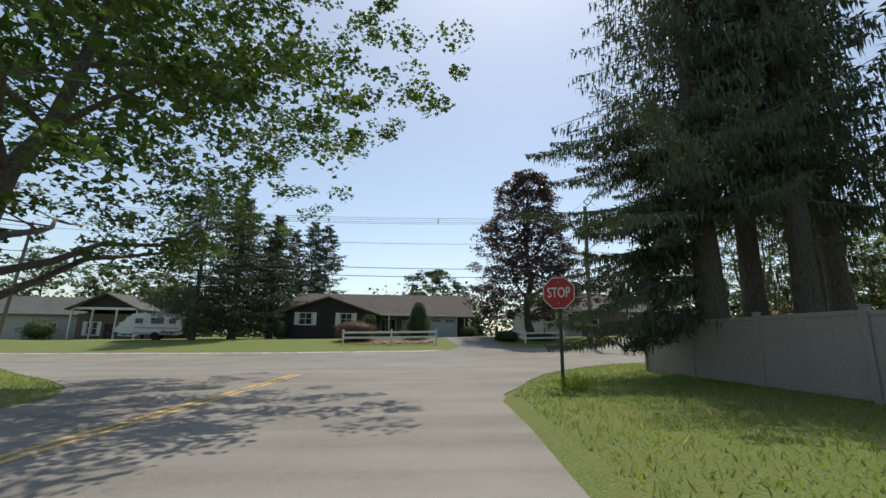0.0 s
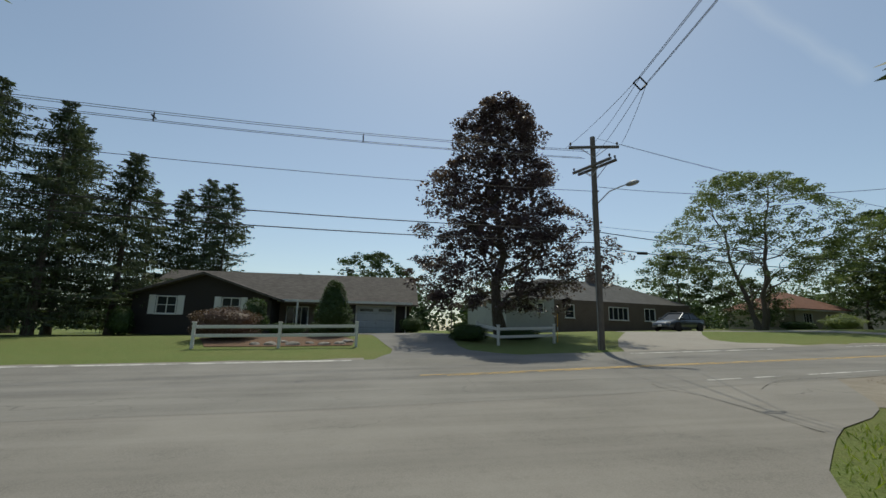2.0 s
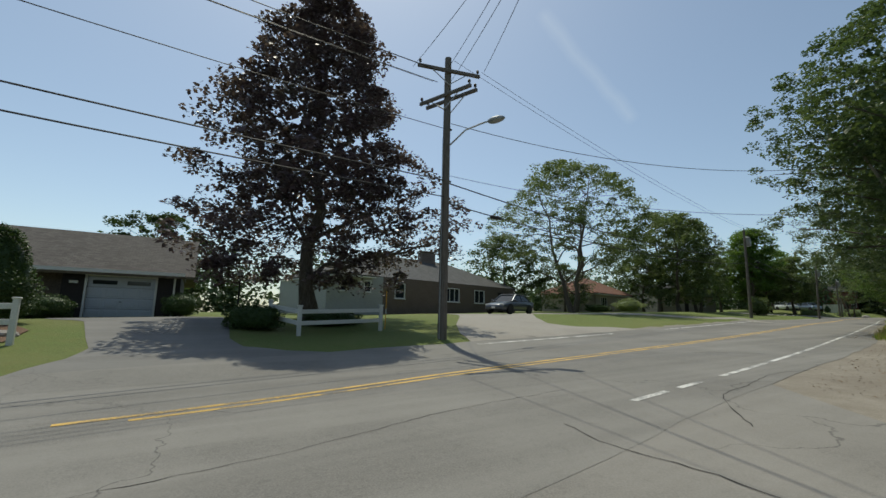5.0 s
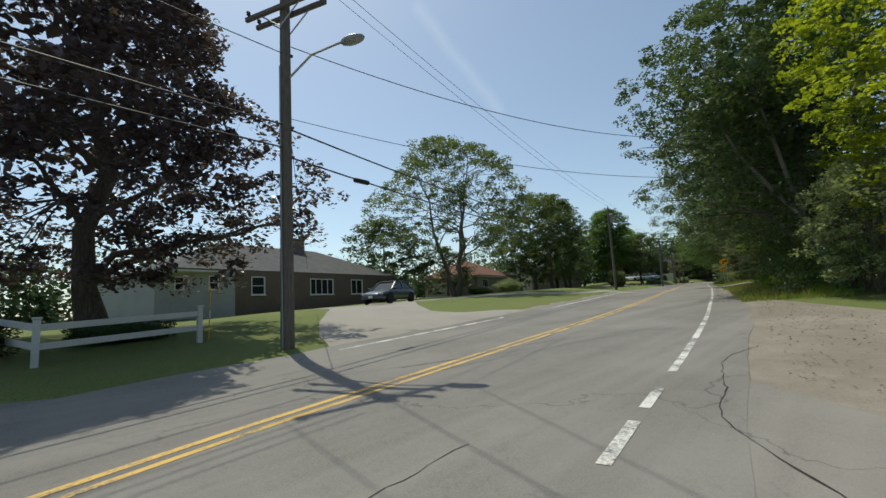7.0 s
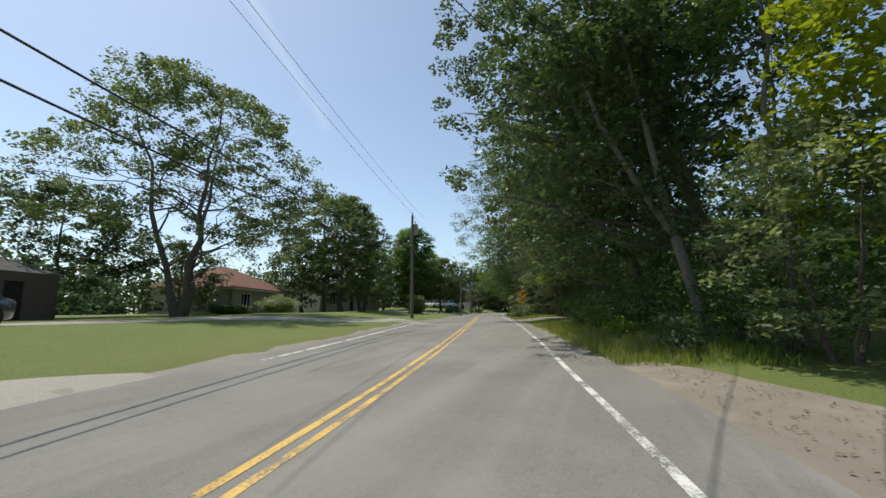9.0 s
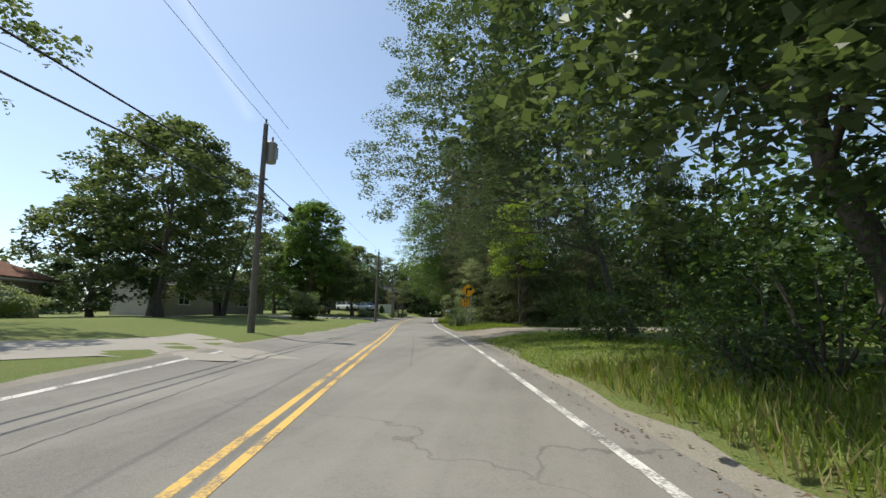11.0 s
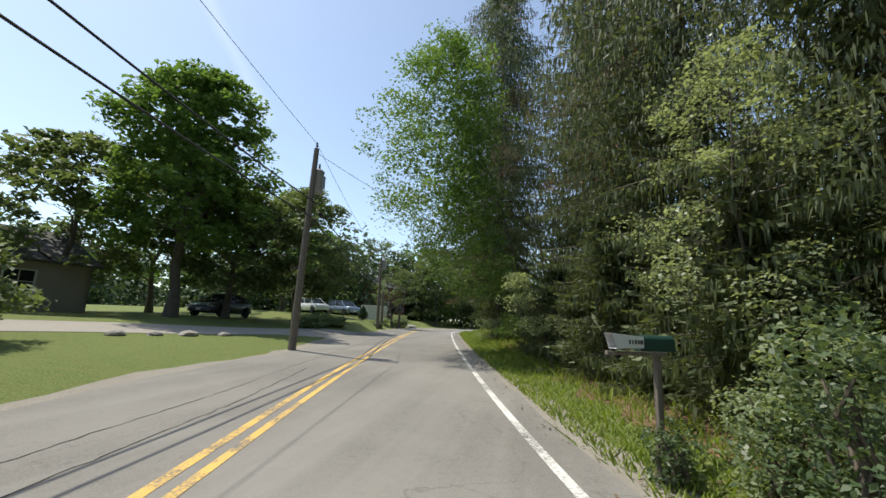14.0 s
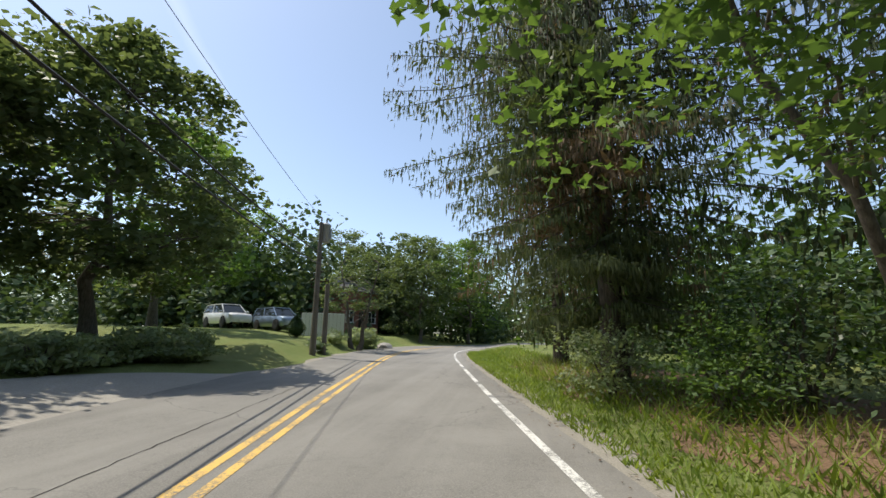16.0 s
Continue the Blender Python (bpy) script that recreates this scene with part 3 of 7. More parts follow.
# ---- plants ----
def kite_mesh(name, C, A, B, material, fold=0.0, peak=0.1, lobed=False):
    """Many small leaves: centres C, half lengths A and half widths B as rows of vectors. Four-cornered, or with three lobes."""
    n, w = len(C), 6 if lobed else 4
    V = np.empty((n, w, 3), np.float32)
    if lobed:
        V[:, 0], V[:, 1], V[:, 2] = C - A, C + B * 1.15 - A * 0.05, C + B * 0.42 + A * 0.12
        V[:, 3], V[:, 4], V[:, 5] = C + A, C - B * 0.42 + A * 0.12, C - B * 1.15 - A * 0.05
    else:
        V[:, 0], V[:, 1], V[:, 2], V[:, 3] = C - A, C + B - A * peak, C + A, C - B - A * peak
    if fold:
        nrm = np.cross(A, B)
        nrm /= np.linalg.norm(nrm, axis=1, keepdims=True) + 1e-9
        up = nrm * (np.linalg.norm(B, axis=1, keepdims=True) * fold)
        V[:, 1] += up
        V[:, w - 1] += up
    me = bpy.data.meshes.new(name)
    me.vertices.add(n * w)
    me.vertices.foreach_set("co", V.ravel())
    me.loops.add(n * w)
    me.loops.foreach_set("vertex_index", np.arange(n * w, dtype=np.int32))
    me.polygons.add(n)
    me.polygons.foreach_set("loop_start", np.arange(0, n * w, w, dtype=np.int32))
    me.polygons.foreach_set("loop_total", np.full(n, w, np.int32))
    me.materials.append(material)
    me.update(calc_edges=True)
    return me


def unit(v):
    return v / (np.linalg.norm(v, axis=-1, keepdims=True) + 1e-9)


def leaf_axes(rs, n, size, flat=0.6, hang=0.0, slim=0.62):
    """Random directions for leaves, lying rather flat, with tips that hang."""
    a = unit(np.stack([rs.normal(size=n), rs.normal(size=n), rs.normal(size=n) * (1 - flat) - hang], 1))
    nrm = unit(np.stack([rs.normal(size=n) * 0.7, rs.normal(size=n) * 0.7, np.abs(rs.normal(size=n)) + flat], 1))
    b = unit(np.cross(nrm, a))
    s = size * rs.uniform(0.6, 1.3, (n, 1)) * 0.5
    return a * s, b * s * slim


def pipe(V, F, pts, radii, sides=7):
    """Adds a tapered round limb along points to lists of corners and faces."""
    base = len(V)
    P = [Vector(p) for p in pts]
    for i, p in enumerate(P):
        d = (P[min(i + 1, len(P) - 1)] - P[max(i - 1, 0)]).normalized()
        a = d.cross(Vector((0.31, 0.95, 0.05))).normalized()
        b = d.cross(a)
        for k in range(sides):
            t = k * math.tau / sides
            V.append(tuple(p + (a * math.cos(t) + b * math.sin(t)) * radii[i]))
    for i in range(len(P) - 1):
        for k in range(sides):
            u, w = base + i * sides, base + (i + 1) * sides
            F.append((u + k, u + (k + 1) % sides, w + (k + 1) % sides, w + k))
    F.append(tuple(base + (len(P) - 1) * sides + k for k in range(sides)))


def bent(a, b, sag, n, rs, wobble=0.12):
    a, b = np.array(a, float), np.array(b, float)
    L = np.linalg.norm(b - a)
    out = []
    for i in range(n + 1):
        t = i / n
        p = a + (b - a) * t
        p[2] += sag * L * 4 * t * (1 - t)
        if 0 < i < n:
            p += rs.normal(size=3) * wobble * L / n
        out.append(tuple(p))
    return out


def dome(h):
    return math.sqrt(max(0.0, 1 - (2 * h - 0.85) ** 2 / 1.35))


def flame(h):
    return (1.0 - 0.76 * h ** 1.05) * min(1.0, 0.55 + h * 3.2)


def broadleaf(name, label, at, height, crown, leafmat, bark=None, seed=1, clumps=170, per=80, leaf=0.2, clump=0.75, profile=dome, lean=(0, 0), trunk=0.25, fork=0.3, stems=1, off=(0, 0), low=0.28, inner=0.45, category="tree", group="", flat=0.6, limbs=9, hang=0.15, shape=0.62, start=0.3, heart=0, lobed=False, sink=0.9):
    """A tree: trunk with limbs and a crown of leaf clumps. crown: its radii along x and y; low: where the crown begins, of the height."""
    bark = bark or BARK
    rs = np.random.RandomState(seed)
    x, y = at
    base = gz(x, y)
    top = thing(name, label, category, (x, y, base - 0.05), 0, group)
    V, F, ends = [], [], []
    cz0 = height * low
    ph = rs.uniform(0, 6.28, 8)

    def lump(a, h):
        return 1 + 0.13 * math.sin(3 * a + ph[0] + 5 * h) + 0.12 * math.sin(5 * a + ph[1] - 7 * h) + 0.10 * math.sin(9 * h + ph[2] + 2 * a)
    pts = []
    for i in range(clumps):
        h = rs.uniform(0, 1) ** sink
        a = rs.uniform(0, math.tau)
        r = profile(h) * lump(a, h) * (inner + (1 - inner) * math.sqrt(rs.uniform(0, 1)))
        pts.append((off[0] * min(1, h * 1.5 + start) + crown[0] * r * math.cos(a), off[1] * min(1, h * 1.5 + start) + crown[1] * r * math.sin(a), cz0 + (height - cz0) * h))
    pts = np.array(pts)
    forks = []
    for s in range(stems):
        a = s * math.tau / max(1, stems) + ph[3]
        spread = 0.0 if stems == 1 else 0.22
        foot = (math.cos(a) * 0.25 * (stems > 1), math.sin(a) * 0.25 * (stems > 1), 0)
        head = (lean[0] * height + off[0] * 0.5 + math.cos(a) * spread * height, lean[1] * height + off[1] * 0.5 + math.sin(a) * spread * height, height * 0.86)
        line = bent(foot, head, 0.0, 8, rs, 0.10)
        rr = [trunk * (1.35 if i == 0 else 1.0) * (1 - 0.86 * (i / 8) ** 0.9) for i in range(9)]
        pipe(V, F, line, rr, 9)
        forks.append(line)
    nodes = []
    for k in range(limbs):
        line = forks[k % stems]
        t = fork + (0.9 - fork) * (k / max(1, limbs)) * rs.uniform(0.8, 1.1)
        i = min(7, int(t * 8))
        p = np.array(line[i])
        far = pts[rs.choice(len(pts), 14)]
        want = p[2] + height * 0.16
        goal = far[np.argmin(np.abs(far[:, 2] - want) - 0.5 * np.linalg.norm(far[:, :2] - p[:2], axis=1))] * 0.9 + p * 0.1
        limb = bent(p, goal, 0.06, 6, rs, 0.14)
        r0 = trunk * (0.40 - 0.24 * t)
        pipe(V, F, limb, [r0 * (1 - 0.8 * j / 6) for j in range(7)], 6)
        nodes += [(np.array(q), r0 * (1 - 0.8 * j / 6)) for j, q in enumerate(limb) if j > 1]
    nodes += [(np.array(q), trunk * 0.3) for line in forks for q in line[4:]]
    NP = np.array([q for q, _ in nodes])
    for c in pts[:: max(1, len(pts) // 110)]:
        j = int(np.argmin(np.linalg.norm(NP - c, axis=1)))
        q = bent(NP[j], c, 0.04, 3, rs, 0.1)
        r0 = min(nodes[j][1] * 0.5, 0.03)
        pipe(V, F, q, [r0, r0 * 0.7, r0 * 0.45, r0 * 0.2], 4)
    t = new("trunk", mesh_of("trunk", V, F, bark))
    smooth(t).parent = top
    # leaves sit in layered sprays, thickest over the top of each
    n = clumps * per
    idx = np.repeat(np.arange(clumps), per)
    size = rs.uniform(0.55, 1.3, clumps)[idx][:, None]
    ball = unit(rs.normal(size=(n, 3)) + np.array([0, 0, 0.45])) * rs.uniform(size=(n, 1)) ** 0.36
    C = pts[idx] + ball * (clump * size) * np.array([1.0, 1.0, 0.52])
    A, B = leaf_axes(rs, n, leaf, flat, hang, shape)
    if heart:
        # broad shaded leaves deep in the crown, where no sky shows through
        k = clumps * heart
        mid = np.array([off[0] * 0.8, off[1] * 0.8, cz0 + (height - cz0) * 0.45])
        deep = mid + (pts[rs.randint(0, clumps, k)] - mid) * rs.uniform(0.25, 0.82, (k, 1)) + rs.normal(size=(k, 3)) * 0.3
        da, db = leaf_axes(rs, k, leaf * 1.9, 0.3, 0.1, 0.8)
        C, A, B = np.concatenate([C, deep]), np.concatenate([A, da]), np.concatenate([B, db])
    C[:, 2] = np.maximum(C[:, 2], 0.4)
    c = new("crown", kite_mesh("crown", C, A, B, leafmat, 0.25, lobed=lobed))
    c.parent = top
    return top


def spruce(name, label, at, height, radius, seed=1, needle=None, levels=26, around=6, twigs=22, droop=0.35, hang=0.5, low=0.08, width=0.07, trunk=0.22, category="conifer", group="", twig=0.55, dry=0, taper=0.75, tuck=0.0, fan=0.26, skirt=None, fine=0.0, thick=1.0, heading=0.0, clear=None):
    """A spruce: trunk, rings of sagging fan-shaped boughs, twigs that hang from them and short sprays on top. skirt: a heading, the cosine of a spread and a height, below which boughs point only that way; fine: the height below which twigs are short and dense, thick: how much denser on the side of that heading; clear: y for a given x, past which no bough reaches."""
    rs = np.random.RandomState(seed)
    x, y = at
    needle = needle or NEEDLE
    top = thing(name, label, category, (x, y, gz(x, y) - 0.05), 0, group)
    V, F = [], []
    pipe(V, F, [(rs.normal() * 0.03 * (i > 0), rs.normal() * 0.03 * (i > 0), height * i / 8) for i in range(9)], [trunk * (1.25 if i == 0 else 1) * (1 - 0.93 * i / 8) for i in range(9)], 9)
    C, A, B = [], [], []
    for lv in range(levels):
        h = low + (0.985 - low) * (lv / (levels - 1)) ** 0.92
        reach = radius * (1 - h) ** taper * (0.55 + 0.45 * min(1, (h - low) * 8 + 0.35))
        reach *= 1 - tuck * max(0.0, 1 - (h - low) / 0.2)
        for k in range(around):
            a = rs.uniform(0, math.tau)
            L = reach * rs.uniform(0.62, 1.15) + 0.15
            while clear and L > 0.8 and y + L * math.sin(a) > clear(x + L * math.cos(a)):
                L -= 0.25
            z0 = h * height + rs.normal() * 0.25
            if skirt and z0 < skirt[2] and math.cos(a - skirt[0]) < skirt[1]:
                continue
            small = 0.55 if z0 < fine else 1.0
            extra = thick if z0 < fine and math.cos(a - heading) > 0.1 else 1.0
            d = np.array([math.cos(a), math.sin(a)])
            side = np.array([-d[1], d[0]])
            sag = droop * L * rs.uniform(0.6, 1.2)
            lift = rs.uniform(0.02, 0.14) * L
            q = [(d[0] * L * t, d[1] * L * t, z0 + 0.10 * L * t - sag * (1.7 * t * t - 0.75 * t ** 3) + lift * t ** 5) for t in (0, 0.35, 0.7, 1.0)]
            r0 = 0.008 + 0.006 * L
            pipe(V, F, q, [r0, r0 * 0.7, r0 * 0.42, r0 * 0.15], 3)
            m = max(4, int(twigs * (0.3 + 0.7 * L / (radius + 0.01)) / small ** 1.5 * extra))
            t = rs.uniform(0.10, 1.0, m) ** 0.8
            lat = rs.normal(size=m) * fan * L * (1.12 - t) * np.minimum(1, t * 3)
            px, py = d[0] * L * t + side[0] * lat, d[1] * L * t + side[1] * lat
            pz = z0 + 0.10 * L * t - sag * (1.7 * t * t - 0.75 * t ** 3) + lift * t ** 5 - 0.22 * np.abs(lat)
            s = np.where(lat > 0, 1.0, -1.0)
            mode = rs.uniform(0, 1, m) < hang
            ln = twig * small * np.where(mode, rs.uniform(0.35, 1.25, m) * (1.1 - 0.45 * t), rs.uniform(0.3, 0.62, m))
            ox, fwd = np.where(mode, 0.10, 0.62) * s, np.where(mode, 0.10, 0.62)
            dn = np.where(mode, -1.2, rs.uniform(-0.32, 0.16, m))
            j = np.where(mode, 0.09, 0.2)
            dirs = unit(np.stack([side[0] * ox + d[0] * fwd + rs.normal(size=m) * j, side[1] * ox + d[1] * fwd + rs.normal(size=m) * j, dn], 1))
            half = dirs * (ln * 0.5)[:, None]
            C.append(np.stack([px, py, pz], 1) + half)
            A.append(half)
            B.append(unit(np.cross(dirs, rs.normal(size=(m, 3)))) * (width * small * rs.uniform(0.6, 1.3, (m, 1)) * np.where(mode, 1.0, 1.25)[:, None]))
    t = new("trunk", mesh_of("trunk", V, F, BARK))
    smooth(t).parent = top
    C, A, B = np.concatenate(C), np.concatenate(A), np.concatenate(B)
    pick = rs.choice(len(C), len(C) // 7)
    core = C[pick] * np.array([0.55, 0.55, 1.0])
    core_a, core_b = leaf_axes(rs, len(core), 0.5, 0.1, 1.2, 0.16)
    C, A, B = np.concatenate([C, core]), np.concatenate([A, core_a]), np.concatenate([B, core_b])
    gone = noise_patch(C, seed) < dry if dry else np.zeros(len(C), bool)
    c = new("crown", kite_mesh("crown", C[~gone], A[~gone], B[~gone], needle, 0.3, 0.5))
    c.parent = top
    if dry:
        c = new("dry_twig", kite_mesh("dry_twig", C[gone], A[gone], B[gone], NEEDLE_DRY, 0.3, 0.5))
        c.parent = top
        tagged(c, "brown dying twigs", "", "", "stuff")
    return top


def noise_patch(C, seed):
    """Numbers from 0 to 1 that change slowly over a crown, so that dead twigs come in patches."""
    rs = np.random.RandomState(seed + 900)
    w = rs.normal(size=(3, 6)) * 1.3
    v = np.sin(C @ w + rs.uniform(0, 6.28, 6)).sum(1) / 6 + rs.normal(size=len(C)) * 0.14
    return np.clip(0.5 + v * 0.75, 0, 1)


def shrub(name, label, at, size, leafmat, seed=1, n=3500, leaf=0.10, boxy=2.0, category="shrub", group="", turn=0.0, rough=0.08, cone=0.0, lift=0.0, heart=True):
    """A clipped or loose bush. boxy: 2 is round, higher is squarer; cone: how far it narrows upwards."""
    rs = np.random.RandomState(seed)
    x, y = at
    top = thing(name, label, category, (x, y, gz(x, y) - 0.03 + lift), turn, group)
    u = unit(rs.normal(size=(n, 3)))
    u = u / (np.sum(np.abs(u) ** boxy, axis=1, keepdims=True) ** (1 / boxy))
    depth = 1 - np.abs(rs.normal(size=(n, 1))) * 0.10
    ph = rs.uniform(0, 6.28, 4)
    lumps = 1 + rough * np.sin(u[:, :1] * 5 + ph[0]) * np.sin(u[:, 1:2] * 5 + ph[1]) + rough * np.sin(u[:, 2:] * 7 + ph[2]) + rough * 0.5 * rs.normal(size=(n, 1))
    P = u * depth * lumps
    hgt = (P[:, 2] + 1) / 2
    P[:, :2] *= (1 - cone * np.clip(hgt, 0, 1))[:, None]
    C = P * np.array([size[0] / 2, size[1] / 2, size[2] / 2]) + np.array([0, 0, size[2] / 2])
    C[:, 2] = np.maximum(C[:, 2], 0.03)
    A, B = leaf_axes(rs, n, leaf, 0.4, 0.0)
    c = new("foliage", kite_mesh("foliage", C, A, B, leafmat, 0.2))
    c.parent = top
    V, F = [], []
    for k in range(6):
        a = rs.uniform(0, math.tau)
        tip = (math.cos(a) * size[0] * 0.3 * (1 - cone), math.sin(a) * size[1] * 0.3 * (1 - cone), size[2] * rs.uniform(0.6, 0.85))
        pipe(V, F, bent((rs.normal() * 0.05, rs.normal() * 0.05, 0), tip, 0.05, 4, rs), [0.035, 0.03, 0.024, 0.016, 0.008], 5)
    s = new("stem", mesh_of("stem", V, F, BARK))
    s.parent = top
    if not heart:
        return top
    # dense twiggy heart, which keeps light from passing straight through
    bm = bmesh.new()
    bmesh.ops.create_icosphere(bm, subdivisions=3, radius=1.0)
    for v in bm.verts:
        w = v.co / (sum(abs(c) ** boxy for c in v.co) ** (1 / boxy))
        w *= 0.80 + 0.05 * noise.noise(v.co * 3 + Vector((seed, 0, 0)))
        k = 1 - cone * min(1, max(0, (w.z + 1) / 2))
        v.co = Vector((w.x * size[0] / 2 * k, w.y * size[1] / 2 * k, max(0.02, (w.z + 1) * size[2] / 2)))
    part("heart", bm, leafmat, top)
    return top


def blades(name, label, region, n, seed, height=0.35, material=None, width=0.012, spread=0.35, keepout=None):
    """Tall grass over a region: a function from two random numbers to a place."""
    rs = np.random.RandomState(seed)
    P = np.array([region(a, b) for a, b in rs.uniform(size=(n, 2))])
    P = P[np.isfinite(P[:, 0])]
    n = len(P)
    z = ground_np(P[:, 0], P[:, 1])
    h = height * rs.uniform(0.45, 1.25, n)
    tip = np.stack([rs.normal(size=n) * spread * h, rs.normal(size=n) * spread * h, h], 1)
    A = tip * 0.5
    C = np.stack([P[:, 0], P[:, 1], z], 1) + A - np.array([0, 0, 0.02])
    a = rs.uniform(0, math.tau, n)
    w = (width * rs.uniform(0.6, 1.4, n))[:, None]
    B = np.stack([np.cos(a), np.sin(a), 0 * a], 1) * w
    ob = new(name, kite_mesh(name, C, A, B, material or BLADE, 0.0))
    return tagged(ob, label, "grass", "", "stuff")


def far_woods(name, label, line, n_trees, height, depth, seed, leafmat, per=330, leaf=1.3):
    """A belt of far trees: crowns of large leaf clumps with an uneven skyline."""
    rs = np.random.RandomState(seed)
    L = catmull(line, 2.0)
    Cs = []
    for k in range(n_trees):
        x, y = L[rs.randint(len(L))]
        x, y = x + rs.normal() * depth, y + rs.normal() * depth
        h = height * rs.uniform(0.65, 1.25)
        r = h * rs.uniform(0.28, 0.42)
        z = gz(x, y)
        u = unit(rs.normal(size=(per, 3))) * (rs.uniform(size=(per, 1)) ** 0.55)
        u[:, :2] *= r * (1 + 0.2 * np.sin(3 * u[:, 2:3] * 3 + k))
        lift = z + h * 0.48 + u[:, 2] * h * 0.5
        low = per // 3
        lift[:low] = z + rs.uniform(0, 0.32, low) * h
        u[:low, :2] *= 1.3
        Cs.append(np.stack([x + u[:, 0], y + u[:, 1], lift], 1))
    C = np.concatenate(Cs)
    A, B = leaf_axes(rs, len(C), leaf, 0.4, 0.1, 0.75)
    return tagged(new(name, kite_mesh(name, C, A, B, leafmat, 0.2)), label, "woods", "", "stuff")

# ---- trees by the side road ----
broadleaf("maple_tree", "large green maple overhanging the side road", (-10.6, 8.6), 15.5, (7.9, 7.6), LEAF_SHADE, seed=3, clumps=640, per=66, leaf=0.17, clump=0.62, lobed=True, trunk=0.34, off=(1.9, 2.2), low=0.20, heart=5, fork=0.2, limbs=14, lean=(0.04, 0.05), inner=0.2, shape=0.8)
spruce("spruce_tree", "tall dark spruce with hanging boughs behind the stop sign", (7.8, 12.5), 19, 6.8, 11, NEEDLE, 34, 10, 105, 0.40, 0.74, 0.085, 0.034, 0.44, twig=0.5, tuck=0.05, taper=0.8, fan=0.17, skirt=(radians(165), 0.6, 4.4), fine=8.0, thick=3.6, heading=radians(190), clear=lambda u: 14.3 + 0.4 * (u - 3.0), group="spruces at the corner")
for i, (x, y, h, r, low) in enumerate([(9.7, 13.4, 21, 3.8, 0.26), (9.9, 11.6, 20, 3.6, 0.30), (12.1, 13.0, 19, 3.6, 0.27), (13.8, 15.8, 19, 3.4, 0.16), (12.6, 8.4, 18, 3.8, 0.24)]):
    spruce("spruce_tree", "tall dark spruce with a bare lower trunk behind a panel fence", (x, y), h, r, 12 + i, NEEDLE, 28, 8, 56, 0.5, 0.7, low, 0.04, 0.36, twig=0.55, clear=lambda u: 14.3 + 0.4 * (u - 3.0), group="spruces at the corner")
# ---- trees on the house side ----
for i, (x, y, h, r) in enumerate([(-22.0, 38.6, 14.8, 4.4), (-19.6, 40.6, 14.4, 4.0), (-17.6, 44.6, 13.0, 3.4), (-21.0, 44.0, 14.4, 4.0)]):
    spruce("pine_tree", "dark green pine on the lawn beside the house", (x, y), h, r * 1.2, 21 + i, NEEDLE, 24, 9, 80, 0.16, 0.2, 0.08, 0.042, 0.26, twig=0.62, group="pines on the lawn", taper=0.62)
for i, (x, y, h, r) in enumerate([(-24.0, 60.0, 15.0, 2.6), (-21.6, 61.5, 15.5, 2.6), (-18.6, 60.2, 16.5, 3.2), (-16.4, 59.4, 15.8, 3.4)]):
    spruce("pine_tree", "slender dark pine behind the house", (x, y), h, r * 1.3, 31 + i, NEEDLE, 22, 9, 64, 0.12, 0.15, 0.12, 0.055, 0.2, twig=0.7, group="pines behind the house", taper=0.55)
broadleaf("maple_tree", "purple-leaved maple on the front lawn by a rail fence", (7.85, 38.2), 15.0, (6.6, 6.3), LEAF_PURPLE, seed=5, clumps=640, per=72, leaf=0.21, clump=0.66, profile=flame, trunk=0.36, low=0.105, fork=0.18, limbs=14, inner=0.35, off=(-0.2, -0.2), heart=2, sink=1.2)
broadleaf("locust_tree", "spreading airy green tree on the lawn", (38.4, 51.6), 16.0, (8.3, 8.0), LEAF_AIRY, seed=6, clumps=470, per=70, leaf=0.24, clump=0.85, profile=dome, trunk=0.26, low=0.27, fork=0.16, limbs=18, stems=3, inner=0.5)
broadleaf("oak_tree", "dense dark green tree beyond the red roof", (66, 60), 15.5, (7.5, 7.0), LEAF_DARK, seed=7, clumps=190, per=64, leaf=0.38, clump=1.1, trunk=0.35, low=0.14)
for i, (x, y, h, r) in enumerate([(-56, 60, 12.5, 5.2), (-48, 62, 10.5, 4.6), (-38.5, 58, 8.6, 4.2), (-32, 52, 6.2, 3.4)]):
    broadleaf("shade_tree", "green tree behind the house with a porch", (x, y), h, (r, r * 0.9), LEAF_DARK, seed=180 + i, clumps=110, per=64, leaf=0.34, clump=0.9, trunk=0.22, low=0.08, heart=3)
broadleaf("shade_tree", "round green tree far behind the house", (-2, 90), 13.5, (7, 6), FAR_LEAF, seed=8, clumps=121, per=70, leaf=0.5, clump=1.2, trunk=0.35, low=0.2)
broadleaf("shade_tree", "dark leafy tree between two houses", (36.0, 60.5), 9.0, (4.6, 4.0), LEAF_DARK, seed=96, clumps=130, per=70, leaf=0.32, clump=0.9, trunk=0.2, low=0.08)
broadleaf("shade_tree", "dark leafy tree before a red roof", (42.6, 57.0), 5.6, (3.2, 2.6), LEAF_DARK, seed=97, clumps=90, per=70, leaf=0.26, clump=0.75, trunk=0.14, low=0.06)
broadleaf("shade_tree", "dark leafy tree beside a red roof", (58.6, 57.6), 8.0, (4.0, 3.6), LEAF_DARK, seed=98, clumps=120, per=70, leaf=0.32, clump=0.9, trunk=0.2, low=0.08)
